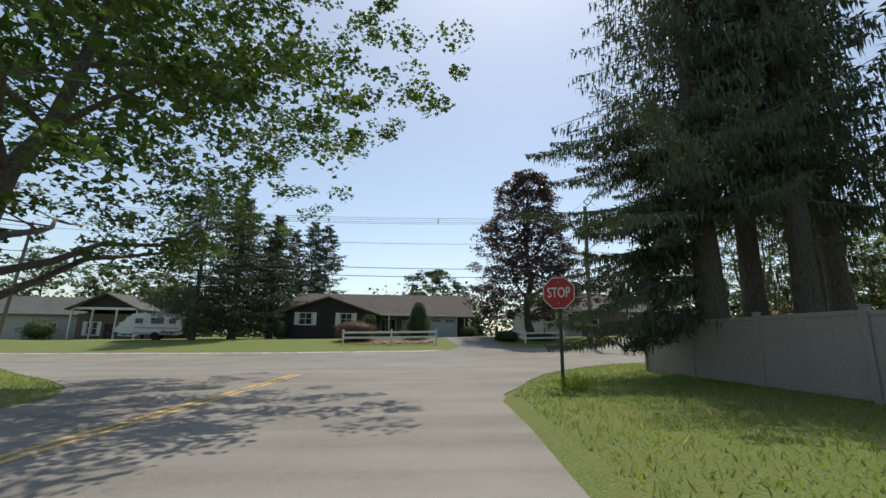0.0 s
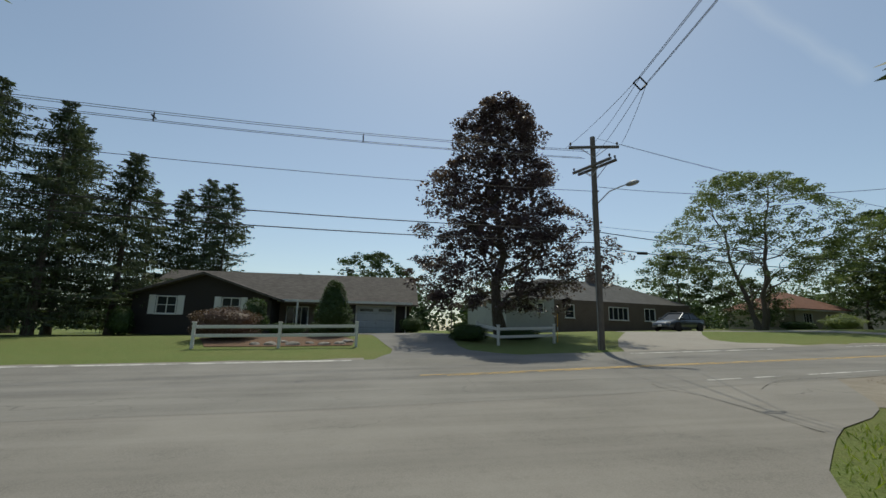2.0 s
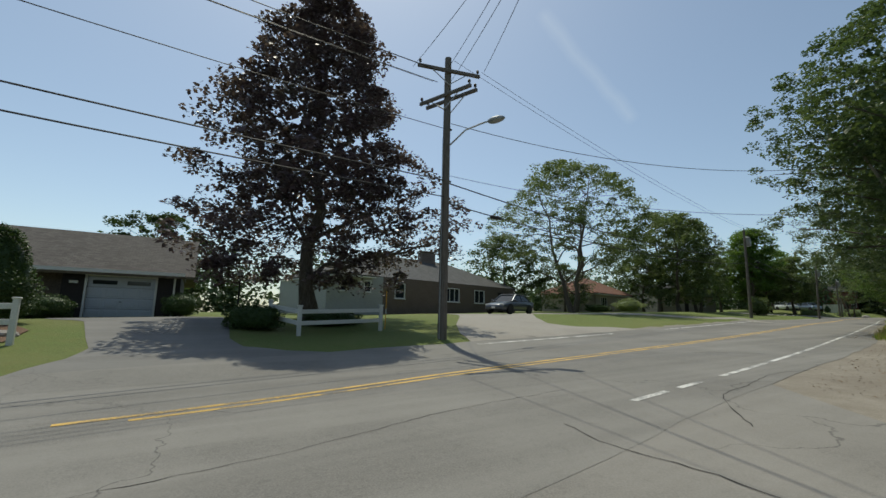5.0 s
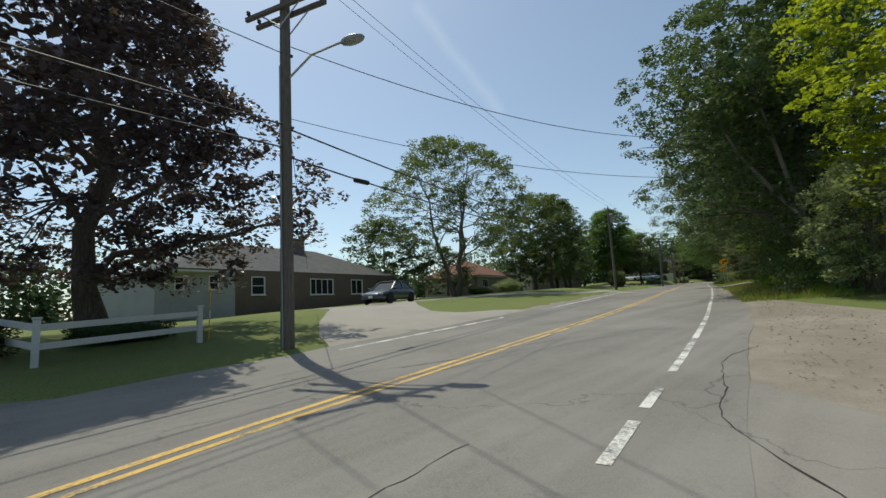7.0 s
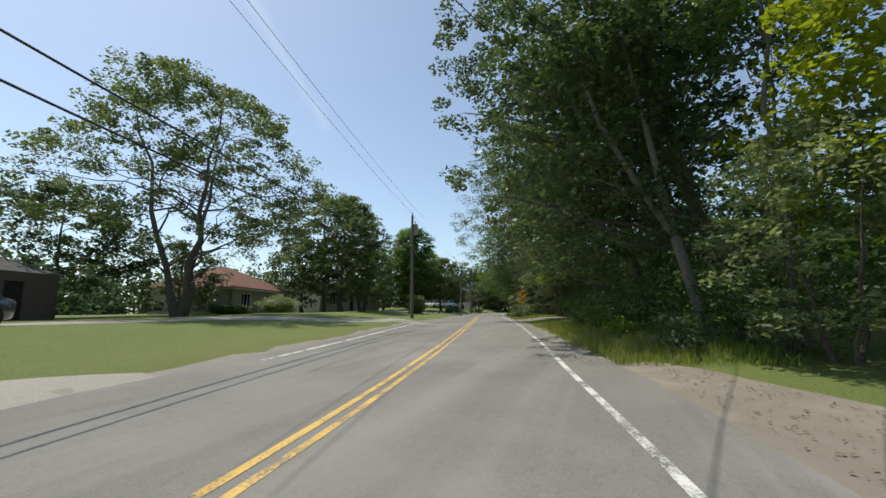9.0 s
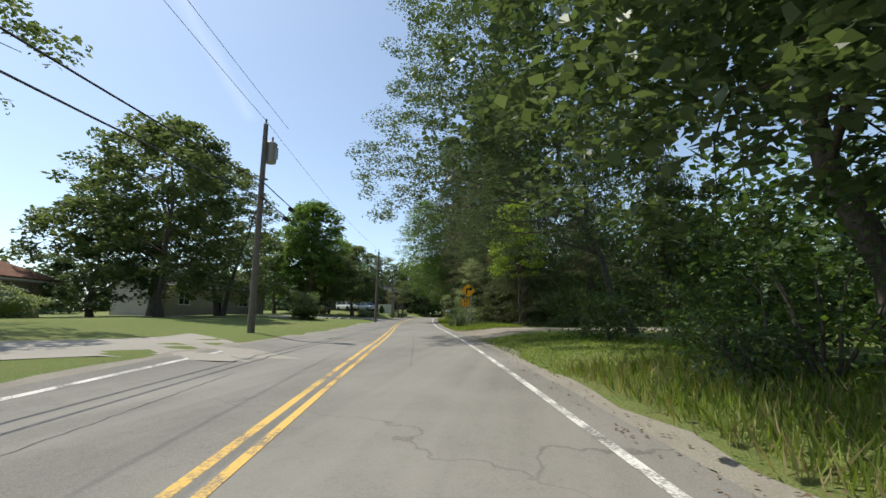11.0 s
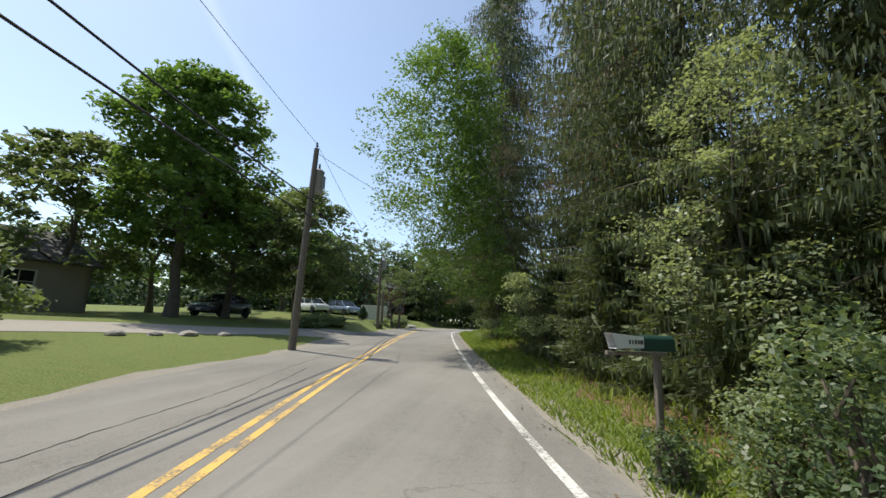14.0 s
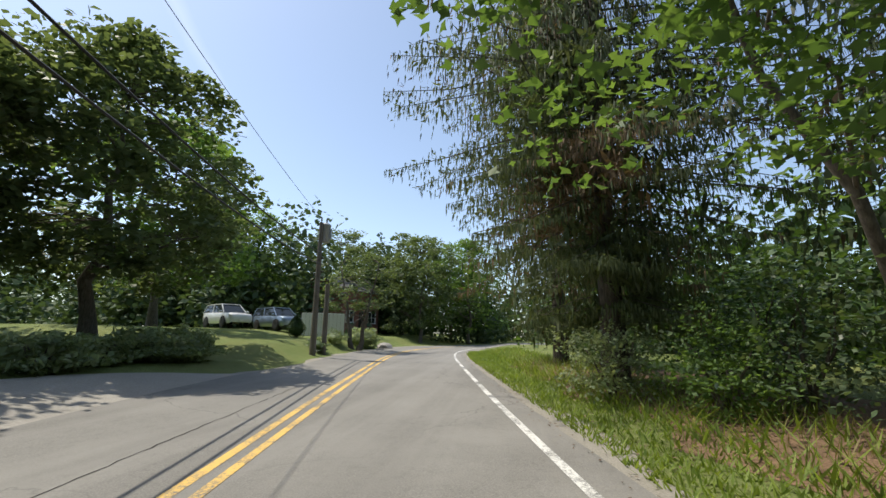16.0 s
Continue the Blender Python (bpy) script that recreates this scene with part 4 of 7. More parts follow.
# ---- trees along the shaded side ----
broadleaf("oak_tree", "big dark oak leaning over the road's edge", (36.5, 20.4), 17.5, (7.0, 6.6), LEAF_DARK, seed=9, clumps=700, per=74, leaf=0.19, clump=0.62, trunk=0.34, off=(-1.2, 4.4), low=0.15, start=0.65, fork=0.2, limbs=14, lean=(-0.06, 0.12), inner=0.3, heart=8)
broadleaf("maple_tree", "yellow-green maple at the edge of the pull-off", (27.6, 17.4), 12.5, (3.9, 3.9), LEAF_YELLOW, seed=10, clumps=270, per=70, leaf=0.2, clump=0.68, trunk=0.16, low=0.18, off=(-0.4, 1.6), lean=(0, 0.05), heart=4)
broadleaf("honeysuckle_bush", "loose grey-green bush beside the pull-off", (28.6, 21.0), 5.2, (2.4, 2.2), LEAF_SILVER, seed=41, clumps=150, per=60, leaf=0.15, clump=0.5, trunk=0.05, low=0.08, inner=0.25, stems=4, category="shrub")
broadleaf("oak_tree", "big dark oak over the road's edge", (43.5, 23.0), 17, (6.4, 5.6), LEAF_DARK, seed=16, clumps=400, per=66, leaf=0.24, clump=0.8, trunk=0.3, off=(0.0, 3.0), low=0.12, limbs=12, inner=0.3, heart=6)
broadleaf("oak_tree", "big oak with boughs hanging over the road", (55.6, 24.6), 17, (6.6, 6.4), LEAF_DARK, seed=17, clumps=620, per=84, leaf=0.15, clump=0.66, shape=0.5, trunk=0.2, off=(-1.4, 6.2), low=0.2, start=0.7, limbs=14, inner=0.15, lean=(-0.02, 0.12), heart=6)
for i, (x, y, h, r) in enumerate([(67.0, 29.4, 20, 4.6), (70.6, 30.8, 23, 4.3), (75.0, 32.4, 25, 4.6), (79.6, 33.2, 23, 4.4), (65.6, 24.8, 20, 5.0), (74.5, 27.6, 20, 4.4), (66.4, 19.6, 18, 4.0)]):
    tw, wd, fine = (74, 0.033, 9.0) if i in (1, 2, 3) else (62, 0.036, 8.0) if i in (0, 4) else (34, 0.055, 0.0)
    spruce("spruce_tree", "tall spruce with long hanging twigs in a row by the road", (x, y), h, r, 51 + i, NEEDLE_PALE, 34, 14 if fine > 8 else 10, tw, 0.42, 0.74, 0.02, wd, 0.26, twig=0.5, group="roadside spruces", dry=0.06, taper=0.45 if i in (1, 2, 3) else 0.7, tuck=0.12, fine=fine, thick=1.7, heading=radians(115), fan=0.24)
for i, (x, y, h, r) in enumerate([(67.6, 31.6, 3.0, 1.4), (70.4, 33.3, 3.4, 1.5), (72.4, 33.7, 2.6, 1.3), (74.3, 34.5, 3.8, 1.6), (76.2, 34.9, 2.6, 1.3), (78.2, 35.4, 3.2, 1.4), (80.4, 35.6, 2.6, 1.2)]):
    spruce("young_spruce", "young dense spruce at the foot of taller ones", (x, y), h, r, 171 + i, NEEDLE_PALE, 16, 9, 60, 0.25, 0.35, 0.03, 0.026, 0.05, twig=0.36, group="young spruces", taper=0.6, fan=0.3)
broadleaf("maple_sapling", "young lime-green maple in front of spruces", (63.6, 29.8), 8.4, (2.2, 2.0), LEAF_LIME, seed=18, clumps=100, per=80, leaf=0.15, clump=0.55, lobed=True, trunk=0.07, low=0.4)
broadleaf("maple_sapling", "young maple with small pale glossy leaves at the wood's edge", (70.2, 33.5), 5.4, (1.4, 1.2), LEAF_PALE, seed=19, clumps=90, per=90, leaf=0.075, clump=0.42, lobed=True, trunk=0.05, low=0.16, limbs=12, hang=0.4)
broadleaf("maple_tree", "green maple leaning over the road", (86.2, 35.6), 13.2, (3.8, 2.5), LEAF, seed=20, clumps=430, per=72, leaf=0.125, clump=0.75, lobed=True, trunk=0.08, off=(-5.5, 4.3), low=0.16, start=0.62, stems=3, limbs=12, inner=0.25, lean=(-0.08, 0.10), shape=0.8, heart=4)
for i, (x, y, h, r) in enumerate([(91.6, 38.2, 26, 5.6), (98.4, 38.6, 18, 4.2), (88.0, 32.8, 19, 4.0)]):
    tw, wd = (92, 0.034) if i == 0 else (48, 0.045)
    spruce("spruce_tree", "tall spruce with drooping half-dry boughs", (x, y), h, r, 61 + i, NEEDLE_PALE, 36, 14 if i == 0 else 9, tw, 0.5, 0.82, 0.08, wd, 0.26, twig=0.55, group="roadside spruces", dry=0.25, tuck=0.45, taper=0.36, fine=9.0 * (i == 0), thick=1.8, heading=radians(140))
# ---- left side further on ----
broadleaf("shade_tree", "dense round green tree on the lawn", (83.0, 54.6), 13.6, (4.0, 3.8), LEAF, seed=22, clumps=300, per=70, leaf=0.3, clump=0.85, trunk=0.3, low=0.26, heart=3)
broadleaf("locust_tree", "pale airy tree at the edge of the lawn", (68.6, 55.6), 13.6, (5.0, 4.4), LEAF_AIRY, seed=23, clumps=230, per=64, leaf=0.26, clump=0.8, trunk=0.2, low=0.1, inner=0.5, stems=2)
broadleaf("shade_tree", "tall green tree at the back of the lawn", (58.6, 52.4), 13.0, (4.8, 4.4), LEAF_AIRY, seed=24, clumps=230, per=70, leaf=0.34, clump=0.9, trunk=0.26, low=0.15)
for i, (x, y, h, r, m) in enumerate([(92.3, 52.8, 9.6, 3.9, LEAF_AIRY), (87.4, 54.8, 8.0, 3.6, LEAF_AIRY), (83, 62, 10, 5, LEAF_AIRY), (103, 60.5, 12, 5.5, LEAF), (91, 64, 11.5, 5.5, LEAF)]):
    broadleaf("shade_tree", "broad green tree behind the lawns", (x, y), h, (r, r), m, seed=70 + i, clumps=160, per=110 if i < 2 else 50, leaf=0.26 if i < 2 else 0.4, clump=0.95, trunk=0.24, low=0.22)
far_woods("far_woods", "belt of green woodland in the distance", [(-160, 120), (-80, 105), (-20, 112), (40, 118), (100, 108), (160, 90)], 160, 12, 7, 81, FAR_LEAF, 330, 0.95)
far_woods("far_woods", "belt of green woodland in the distance", [(118, 78), (135, 66), (150, 50), (160, 30), (165, 5)], 70, 12, 6, 82, FAR_LEAF, 760, 0.68)
far_woods("far_woods", "hazy line of trees on the horizon", [(-260, 150), (-120, 165), (0, 160), (110, 165), (200, 130), (230, 40), (200, -40)], 170, 13, 5, 86, FAR_LEAF, 120, 2.3)
far_woods("dark_woods", "shaded wood behind the roadside trees", [(26, 9), (40, 13), (60, 14), (80, 20), (100, 26), (122, 32)], 100, 13, 3.0, 83, LEAF_SHADE, 420, 0.48)
far_woods("far_woods", "deep shade of the wood behind the roadside trees", [(30, 0), (50, 3), (75, 6), (105, 14), (135, 20)], 60, 11, 2, 85, FAR_LEAF, 280, 1.2)
far_woods("far_woods", "woodland beyond the side road", [(-120, 10), (-60, -10), (-25, -30), (20, -30), (60, -15)], 30, 14, 7, 84, FAR_LEAF)

for i, (x, y, h, r) in enumerate([(130, 50.5, 12, 5), (136, 45.5, 13, 5.5), (140, 55, 14, 6), (146, 49, 15, 6.5), (134, 62, 13, 5.5), (122, 66.5, 12, 5)]):
    broadleaf("shade_tree", "dense green tree beyond the bend", (x, y), h, (r, r), [LEAF_AIRY, LEAF][i % 2], seed=170 + i, clumps=150, per=56, leaf=0.34, clump=1.0, trunk=0.2, low=0.12, heart=4, group="trees beyond the bend")
broadleaf("dogwood_tree", "small tree with pale grey-green drooping leaves by the road", (76.6, 35.7), 2.7, (0.85, 0.45), LEAF_PALE, seed=91, clumps=36, per=44, leaf=0.115, clump=0.3, trunk=0.04, low=0.38, hang=0.5, shape=0.42, off=(-0.3, 1.0))
# ---- brush and tall grass along the shaded side ----
brush = random.Random(5)
for k in range(34):
    x = 29.5 + k * 2.05 + brush.uniform(-0.6, 0.6)
    if 53 < x < 81:
        continue
    y = float(road_y(x)) - brush.uniform(7.4, 9.4)
    s = brush.uniform(1.4, 2.8)
    shrub("brush_shrub", "wild green brush at the wood's edge", (x, y), (s * 1.3, s * 1.1, s), brush.choice([LEAF_SHADE, LEAF_SHADE, LEAF_SHADE, LEAF_DARK]), 200 + k, 1900, 0.105, 2.0, rough=0.35, heart=False, group="roadside brush")
def verge(x0, x1, near, far, power=1.0):
    """Places along the road's shaded edge, between two distances from its middle."""
    def at(a, b):
        x = x0 + a * (x1 - x0)
        if 54.2 < x < 62.4:
            return (math.nan, math.nan)
        return (x, float(road_y(x)) - near - (far - near) * b ** power)
    return at


for k, (x, y, s, m) in enumerate([(68.2, 33.4, 1.5, LEAF_SILVER), (82.0, 35.4, 1.5, LEAF), (90.4, 38.6, 1.5, LEAF_SILVER), (88.4, 37.4, 1.3, LEAF)]):
    shrub("brush_shrub", "wild green brush at the wood's edge", (x, y), (s * 1.4, s * 1.1, s), m, 260 + k, 2600, 0.09, 2.0, rough=0.35, heart=False, group="roadside brush")
for k, (x, d, w) in enumerate([(29.6, 6.6, 0.8), (31.4, 7.2, 1.2), (33.8, 6.3, 0.7), (35.2, 7.0, 1.1), (37.6, 6.5, 0.8), (39.4, 7.2, 1.2), (41.6, 6.6, 0.9), (43.4, 7.3, 1.2)]):
    shrub("weed_clump", "leafy green weeds in the tall roadside grass", (x, float(road_y(x)) - d), (w * 1.5, w * 1.2, w), [LEAF_DARK, LEAF, LEAF_LIME][k % 3], 280 + k, 900, 0.11, 2.0, rough=0.4, heart=False, group="roadside weeds")
blades("tall_grass", "tall unmown bright grass along the road's edge", verge(28, 44, 4.7, 8.2), 13000, 301, 0.27, BLADE, 0.012)
blades("tall_grass", "dry straw-coloured grass among green", verge(28, 44, 4.5, 7.0), 2500, 302, 0.36, BLADE_DRY, 0.009)
blades("lawn_blades", "short shaded lawn grass beside the road", verge(43, 54.2, 4.3, 10.0), 18000, 306, 0.085, BLADE, 0.010, 0.7)
blades("verge_grass", "short bright green grass along the road's edge", verge(62.4, 112, 4.2, 5.9, 1.2), 26000, 307, 0.13, BLADE, 0.013, 0.6)
blades("verge_grass", "dry straw-coloured grass at the wood's edge", verge(69, 112, 5.6, 7.4), 2200, 308, 0.22, BLADE_DRY, 0.008, 0.6)
blades("verge_grass", "dense bright green grass round the sign posts", lambda a, b: (62.0 + 5.6 * a, float(road_y(62.0 + 5.6 * a)) - 4.3 - 4.2 * b), 9000, 310, 0.20, BLADE, 0.014, 0.6)
blades("verge_grass", "ragged green weeds at the wood's edge", verge(63, 112, 5.4, 7.6), 8000, 309, 0.28, BLADE, 0.014, 0.6)
def corner(a, b):
    x, y = 1.6 + a * 11, 3 + b * 15
    if x < -3.3 - flare_right(y + 70) + 0.12:
        return (math.nan, math.nan)
    return (x, y)
blades("lawn_blades", "short uneven grass round the stop sign", corner, 22000, 303, 0.10, BLADE, 0.009, 0.6)
blades("lawn_blades", "clump of long leaves at the stop sign's post", lambda a, b: (3.1 + 0.34 * math.cos(6.28 * a) * b, 10.2 + 0.32 * math.sin(6.28 * a) * b), 240, 304, 0.36, BLADE, 0.012, 0.7)
def mouth(a, b):
    x, y = -7.9 - 13 * a, 2 + b * 18
    return (x, y) if x < -3.5 - flare_left(y + 70) and math.hypot(x + 3.3, y - 24) > 9 else (math.nan, math.nan)
blades("lawn_blades", "short uneven grass beside the side road", mouth, 12000, 305, 0.13, BLADE, 0.010, 0.6)


def litter(name, label, region, n, seed, size, material):
    """Fallen leaves lying about on the ground."""
    rs = np.random.RandomState(seed)
    P = np.array([region(a, b) for a, b in rs.uniform(size=(n, 2))])
    P = P[np.isfinite(P[:, 0])]
    n = len(P)
    C = np.stack([P[:, 0], P[:, 1], ground_np(P[:, 0], P[:, 1]) + 0.034], 1)
    a = rs.uniform(0, math.tau, n)
    s = size * rs.uniform(0.5, 1.4, (n, 1))
    A = np.stack([np.cos(a), np.sin(a), rs.normal(size=n) * 0.2], 1) * s
    B = np.stack([-np.sin(a), np.cos(a), rs.normal(size=n) * 0.2], 1) * s * 0.6
    return tagged(new(name, kite_mesh(name, C, A, B, material, 0.3)), label, "leaf litter", "", "stuff")


litter("leaf_litter", "dry brown leaves scattered over the sandy pull-off", lambda a, b: (12.5 + 15 * a, 18.4 + 5.1 * a + (3.8 - 2.4 * a) * b), 900, 401, 0.026, LITTER)
litter("leaf_litter", "reddish brown leaves at the edge of a drive", lambda a, b: (60.6 + 1.9 * a, float(road_y(61)) - 4.1 - 4.0 * b), 1100, 403, 0.03, LITTER)
litter("leaf_litter", "dry brown leaves along the shaded verge", lambda a, b: (28 + 82 * a, float(road_y(28 + 82 * a)) - 3.75 - 1.6 * b), 3800, 402, 0.024, LITTER)

broadleaf("small_tree", "small airy tree with leaning limbs near the bend", (107.6, 50.1), 6.4, (2.6, 2.4), LEAF_AIRY, seed=95, clumps=70, per=50, leaf=0.2, clump=0.6, trunk=0.16, low=0.4, stems=2, inner=0.4)

def forked_tree(x, y):
    """A leaning pale trunk that forks, with its leaves high up."""
    rs = np.random.RandomState(77)
    z0 = gz(x, y)
    top = thing("forked_tree", "leaning pale grey trunk forking in two at the wood's edge", "tree", (x, y, z0 - 0.05))
    V, F = [], []
    fork = (-0.3, 0.6, 3.35)
    pipe(V, F, [(0, 0, 0), (-0.08, 0.1, 1.1), (-0.2, 0.35, 2.3), fork], [0.24, 0.19, 0.17, 0.165], 9)
    left = [fork, (-0.7, 1.15, 4.2), (-1.0, 1.6, 4.9), (-1.8, 2.7, 7.0), (-2.4, 3.4, 9.2)]
    right = [fork, (-0.6, 0.85, 4.5), (-0.8, 1.0, 5.4), (-0.9, 1.4, 8.0), (-1.1, 1.8, 10.6)]
    pipe(V, F, left, [0.13, 0.115, 0.10, 0.075, 0.04], 8)
    pipe(V, F, right, [0.14, 0.125, 0.11, 0.08, 0.04], 8)
    pipe(V, F, [(-0.95, 1.5, 4.75), (-1.6, 2.4, 4.9), (-2.3, 3.0, 5.0)], [0.04, 0.03, 0.012], 6)
    smooth(new("trunk", mesh_of("trunk", V, F, BARK_PALE))).parent = top
    centres = np.array([left[-1], left[-2], right[-1], right[-2], (-1.8, 2.6, 9.8), (-2.8, 3.8, 8.6), (-0.6, 1.2, 11.4)])
    idx = rs.randint(0, len(centres), 2200)
    C = centres[idx] + unit(rs.normal(size=(2200, 3))) * rs.uniform(0.2, 1.0, (2200, 1)) * np.array([1.5, 1.4, 1.0])
    A, B = leaf_axes(rs, 2200, 0.2, 0.6, 0.15)
    new("crown", kite_mesh("crown", C, A, B, LEAF_DARK, 0.25)).parent = top


forked_tree(33.2, 22.6)
for i, (x, y) in enumerate([(30.6, 20.9), (31.9, 20.6)]):
    broadleaf("slender_tree", "slender tree with a straight pale trunk and high leaves", (x, y), 15.0 - i, (1.8, 1.7), LEAF, BARK_PALE, seed=88 + i, clumps=50, per=60, leaf=0.2, clump=0.7, trunk=0.12 - 0.03 * i, low=0.6, fork=0.6, limbs=6, group="slender trees")

# ---- buildings ----
def slab(bm, corners, thick):
    """A flat plate from four corners, thickened downwards."""
    n = (Vector(corners[1]) - Vector(corners[0])).cross(Vector(corners[2]) - Vector(corners[0])).normalized()
    if n.z < 0:
        n = -n
    a = [bm.verts.new(Vector(c)) for c in corners]
    b = [bm.verts.new(Vector(c) - n * thick) for c in corners]
    bm.faces.new(a)
    bm.faces.new(b[::-1])
    for i in range(len(a)):
        j = (i + 1) % len(a)
        bm.faces.new((a[i], b[i], b[j], a[j]))


def run_pose(p0, p1, z0):
    """Local axes of a wall: x along it, -y outwards, z up."""
    d = Vector((p1[0] - p0[0], p1[1] - p0[1], 0))
    a = math.atan2(d.y, d.x)
    return Matrix.Translation((p0[0], p0[1], z0)) @ Matrix.Rotation(a, 4, "Z"), d.length


def wall(parent, p0, p1, z0, z1, openings, material, thick=0.18, label="", siding=0.0):
    m, L = run_pose(p0, p1, z0)
    H = z1 - z0
    xs = sorted({0.0, L, *[o[0] for o in openings], *[o[1] for o in openings]})
    zs = sorted({0.0, H, *[o[2] for o in openings], *[o[3] for o in openings]})
    bm = bmesh.new()
    for a, b in zip(xs, xs[1:]):
        for c, d in zip(zs, zs[1:]):
            mx, mz = (a + b) / 2, (c + d) / 2
            if any(o[0] < mx < o[1] and o[2] < mz < o[3] for o in openings):
                continue
            box(bm, (mx, thick / 2, mz), (b - a, thick, d - c))
    bmesh.ops.remove_doubles(bm, verts=bm.verts[:], dist=0.0005)
    seen = {}
    for f in bm.faces:
        seen.setdefault(frozenset(f.verts), []).append(f)
    bmesh.ops.delete(bm, geom=[f for fs in seen.values() if len(fs) > 1 for f in fs], context="FACES")
    boards = bmesh.new()
    if siding:
        z = 0.0
        while z + siding < H:
            for a, b in zip(xs, xs[1:]):
                mx = (a + b) / 2
                if not any(o[0] < mx < o[1] and o[2] - 0.02 < z + siding / 2 < o[3] + 0.02 for o in openings):
                    slab(boards, [(a, -0.022, z), (b, -0.022, z), (b, -0.004, z + siding), (a, -0.004, z + siding)], 0.006)
            z += siding
    bmesh.ops.transform(bm, matrix=m, verts=bm.verts[:])
    if siding:
        bmesh.ops.transform(boards, matrix=m, verts=boards.verts[:])
        tagged(part("siding", boards, material, parent), label, "", "", "stuff")
    return part("wall", bm, material, parent, label)


def window(parent, p0, p1, z0, o, frame_mat=None, bars=(2, 1), shutters=0.0, sill=True):
    """A window in an opening: frame with bars, pane behind, shutters at its sides."""
    frame_mat = frame_mat or WHITE
    m, L = run_pose(p0, p1, z0)
    a, b, c, d = o
    bm = bmesh.new()
    t = 0.07
    for x0, x1, y0, y1 in ((a, b, c, c + t), (a, b, d - t, d), (a, a + t, c, d), (b - t, b, c, d)):
        box(bm, ((x0 + x1) / 2, 0.02, (y0 + y1) / 2), (x1 - x0, 0.11, y1 - y0), 0.008)
    for k in range(1, bars[0]):
        x = a + (b - a) * k / bars[0]
        box(bm, (x, 0.045, (c + d) / 2), (0.045, 0.05, d - c - 2 * t))
    for k in range(1, bars[1]):
        z = c + (d - c) * k / bars[1]
        box(bm, ((a + b) / 2, 0.05, z), (b - a - 2 * t, 0.045, 0.04))
    if sill:
        box(bm, ((a + b) / 2, -0.03, c - 0.025), (b - a + 0.12, 0.16, 0.05), 0.008)
    bmesh.ops.transform(bm, matrix=m, verts=bm.verts[:])
    w = part("window", bm, frame_mat, parent, "white-framed window")
    bm = boxed(((a + b) / 2, 0.085, (c + d) / 2), (b - a, 0.012, d - c))
    bmesh.ops.transform(bm, matrix=m, verts=bm.verts[:])
    part("pane", bm, GLASS, w, "dark reflecting glass")
    if shutters:
        for x in (a - shutters / 2 - 0.03, b + shutters / 2 + 0.03):
            bm = boxed((x, -0.02, (c + d) / 2), (shutters, 0.035, d - c + 0.06), 0.006)
            k = c + 0.1
            while k < d - 0.08:
                box(bm, (x, -0.042, k), (shutters - 0.1, 0.012, 0.03))
                k += 0.065
            bmesh.ops.transform(bm, matrix=m, verts=bm.verts[:])
            part("shutter", bm, WHITE, parent, "white louvred shutter")
    return w


def gable_roof(parent, x0, x1, y0, y1, zr, ze, material, over=0.45, thick=0.14, axis="x"):
    """Two slopes that meet in a ridge along x (or y)."""
    obs = []
    if axis == "x":
        ym = (y0 + y1) / 2
        for ya, yb in ((y0 - over, ym), (y1 + over, ym)):
            dz = (zr - ze) * over / (abs(ym - (y0 if ya < ym else y1)))
            bm = bmesh.new()
            slab(bm, [(x0 - over, ya, ze - dz), (x1 + over, ya, ze - dz), (x1 + over, yb, zr), (x0 - over, yb, zr)], thick)
            obs.append(part("roof", bm, material, parent))
    else:
        xm = (x0 + x1) / 2
        for xa, xb in ((x0 - over, xm), (x1 + over, xm)):
            dz = (zr - ze) * over / (abs(xm - (x0 if xa < xm else x1)))
            bm = bmesh.new()
            slab(bm, [(xa, y0 - over, ze - dz), (xa, y1, ze - dz), (xb, y1, zr), (xb, y0 - over, zr)], thick)
            obs.append(part("roof", bm, material, parent))
    return obs


def gable_wall(parent, x0, x1, y, ze, zr, material, thick=0.18, axis="x", label=""):
    """The triangle under a roof's end."""
    bm = bmesh.new()
    if axis == "y":
        prism(bm, [(x0, ze), (x1, ze), ((x0 + x1) / 2, zr)], thick, Matrix.Translation((0, y + thick / 2, 0)))
    else:
        prism(bm, [(x0, ze), (x1, ze), ((x0 + x1) / 2, zr)], thick, Matrix.Translation((y, 0, 0)) @ Matrix.Rotation(math.pi / 2, 4, "Z"))
    return part("gable", bm, material, parent, label)


def hip_roof(parent, x0, x1, y0, y1, ze, zr, material, over=0.5, thick=0.14, inset=None):
    x0, x1, y0, y1 = x0 - over, x1 + over, y0 - over, y1 + over
    k = inset or (y1 - y0) / 2
    ym = (y0 + y1) / 2
    a, b = (x0 + k, ym, zr), (x1 - k, ym, zr)
    for c in ([(x0, y0, ze), (x1, y0, ze), b, a], [(x1, y1, ze), (x0, y1, ze), a, b], [(x0, y1, ze), (x0, y0, ze), a], [(x1, y0, ze), (x1, y1, ze), b]):
        bm = bmesh.new()
        slab(bm, c, thick)
        part("roof", bm, material, parent)
    bm = bmesh.new()
    box(bm, ((x0 + x1) / 2, ym, ze - 0.13), (x1 - x0 - 0.02, y1 - y0 - 0.02, 0.08))
    part("soffit", bm, WHITE, parent)


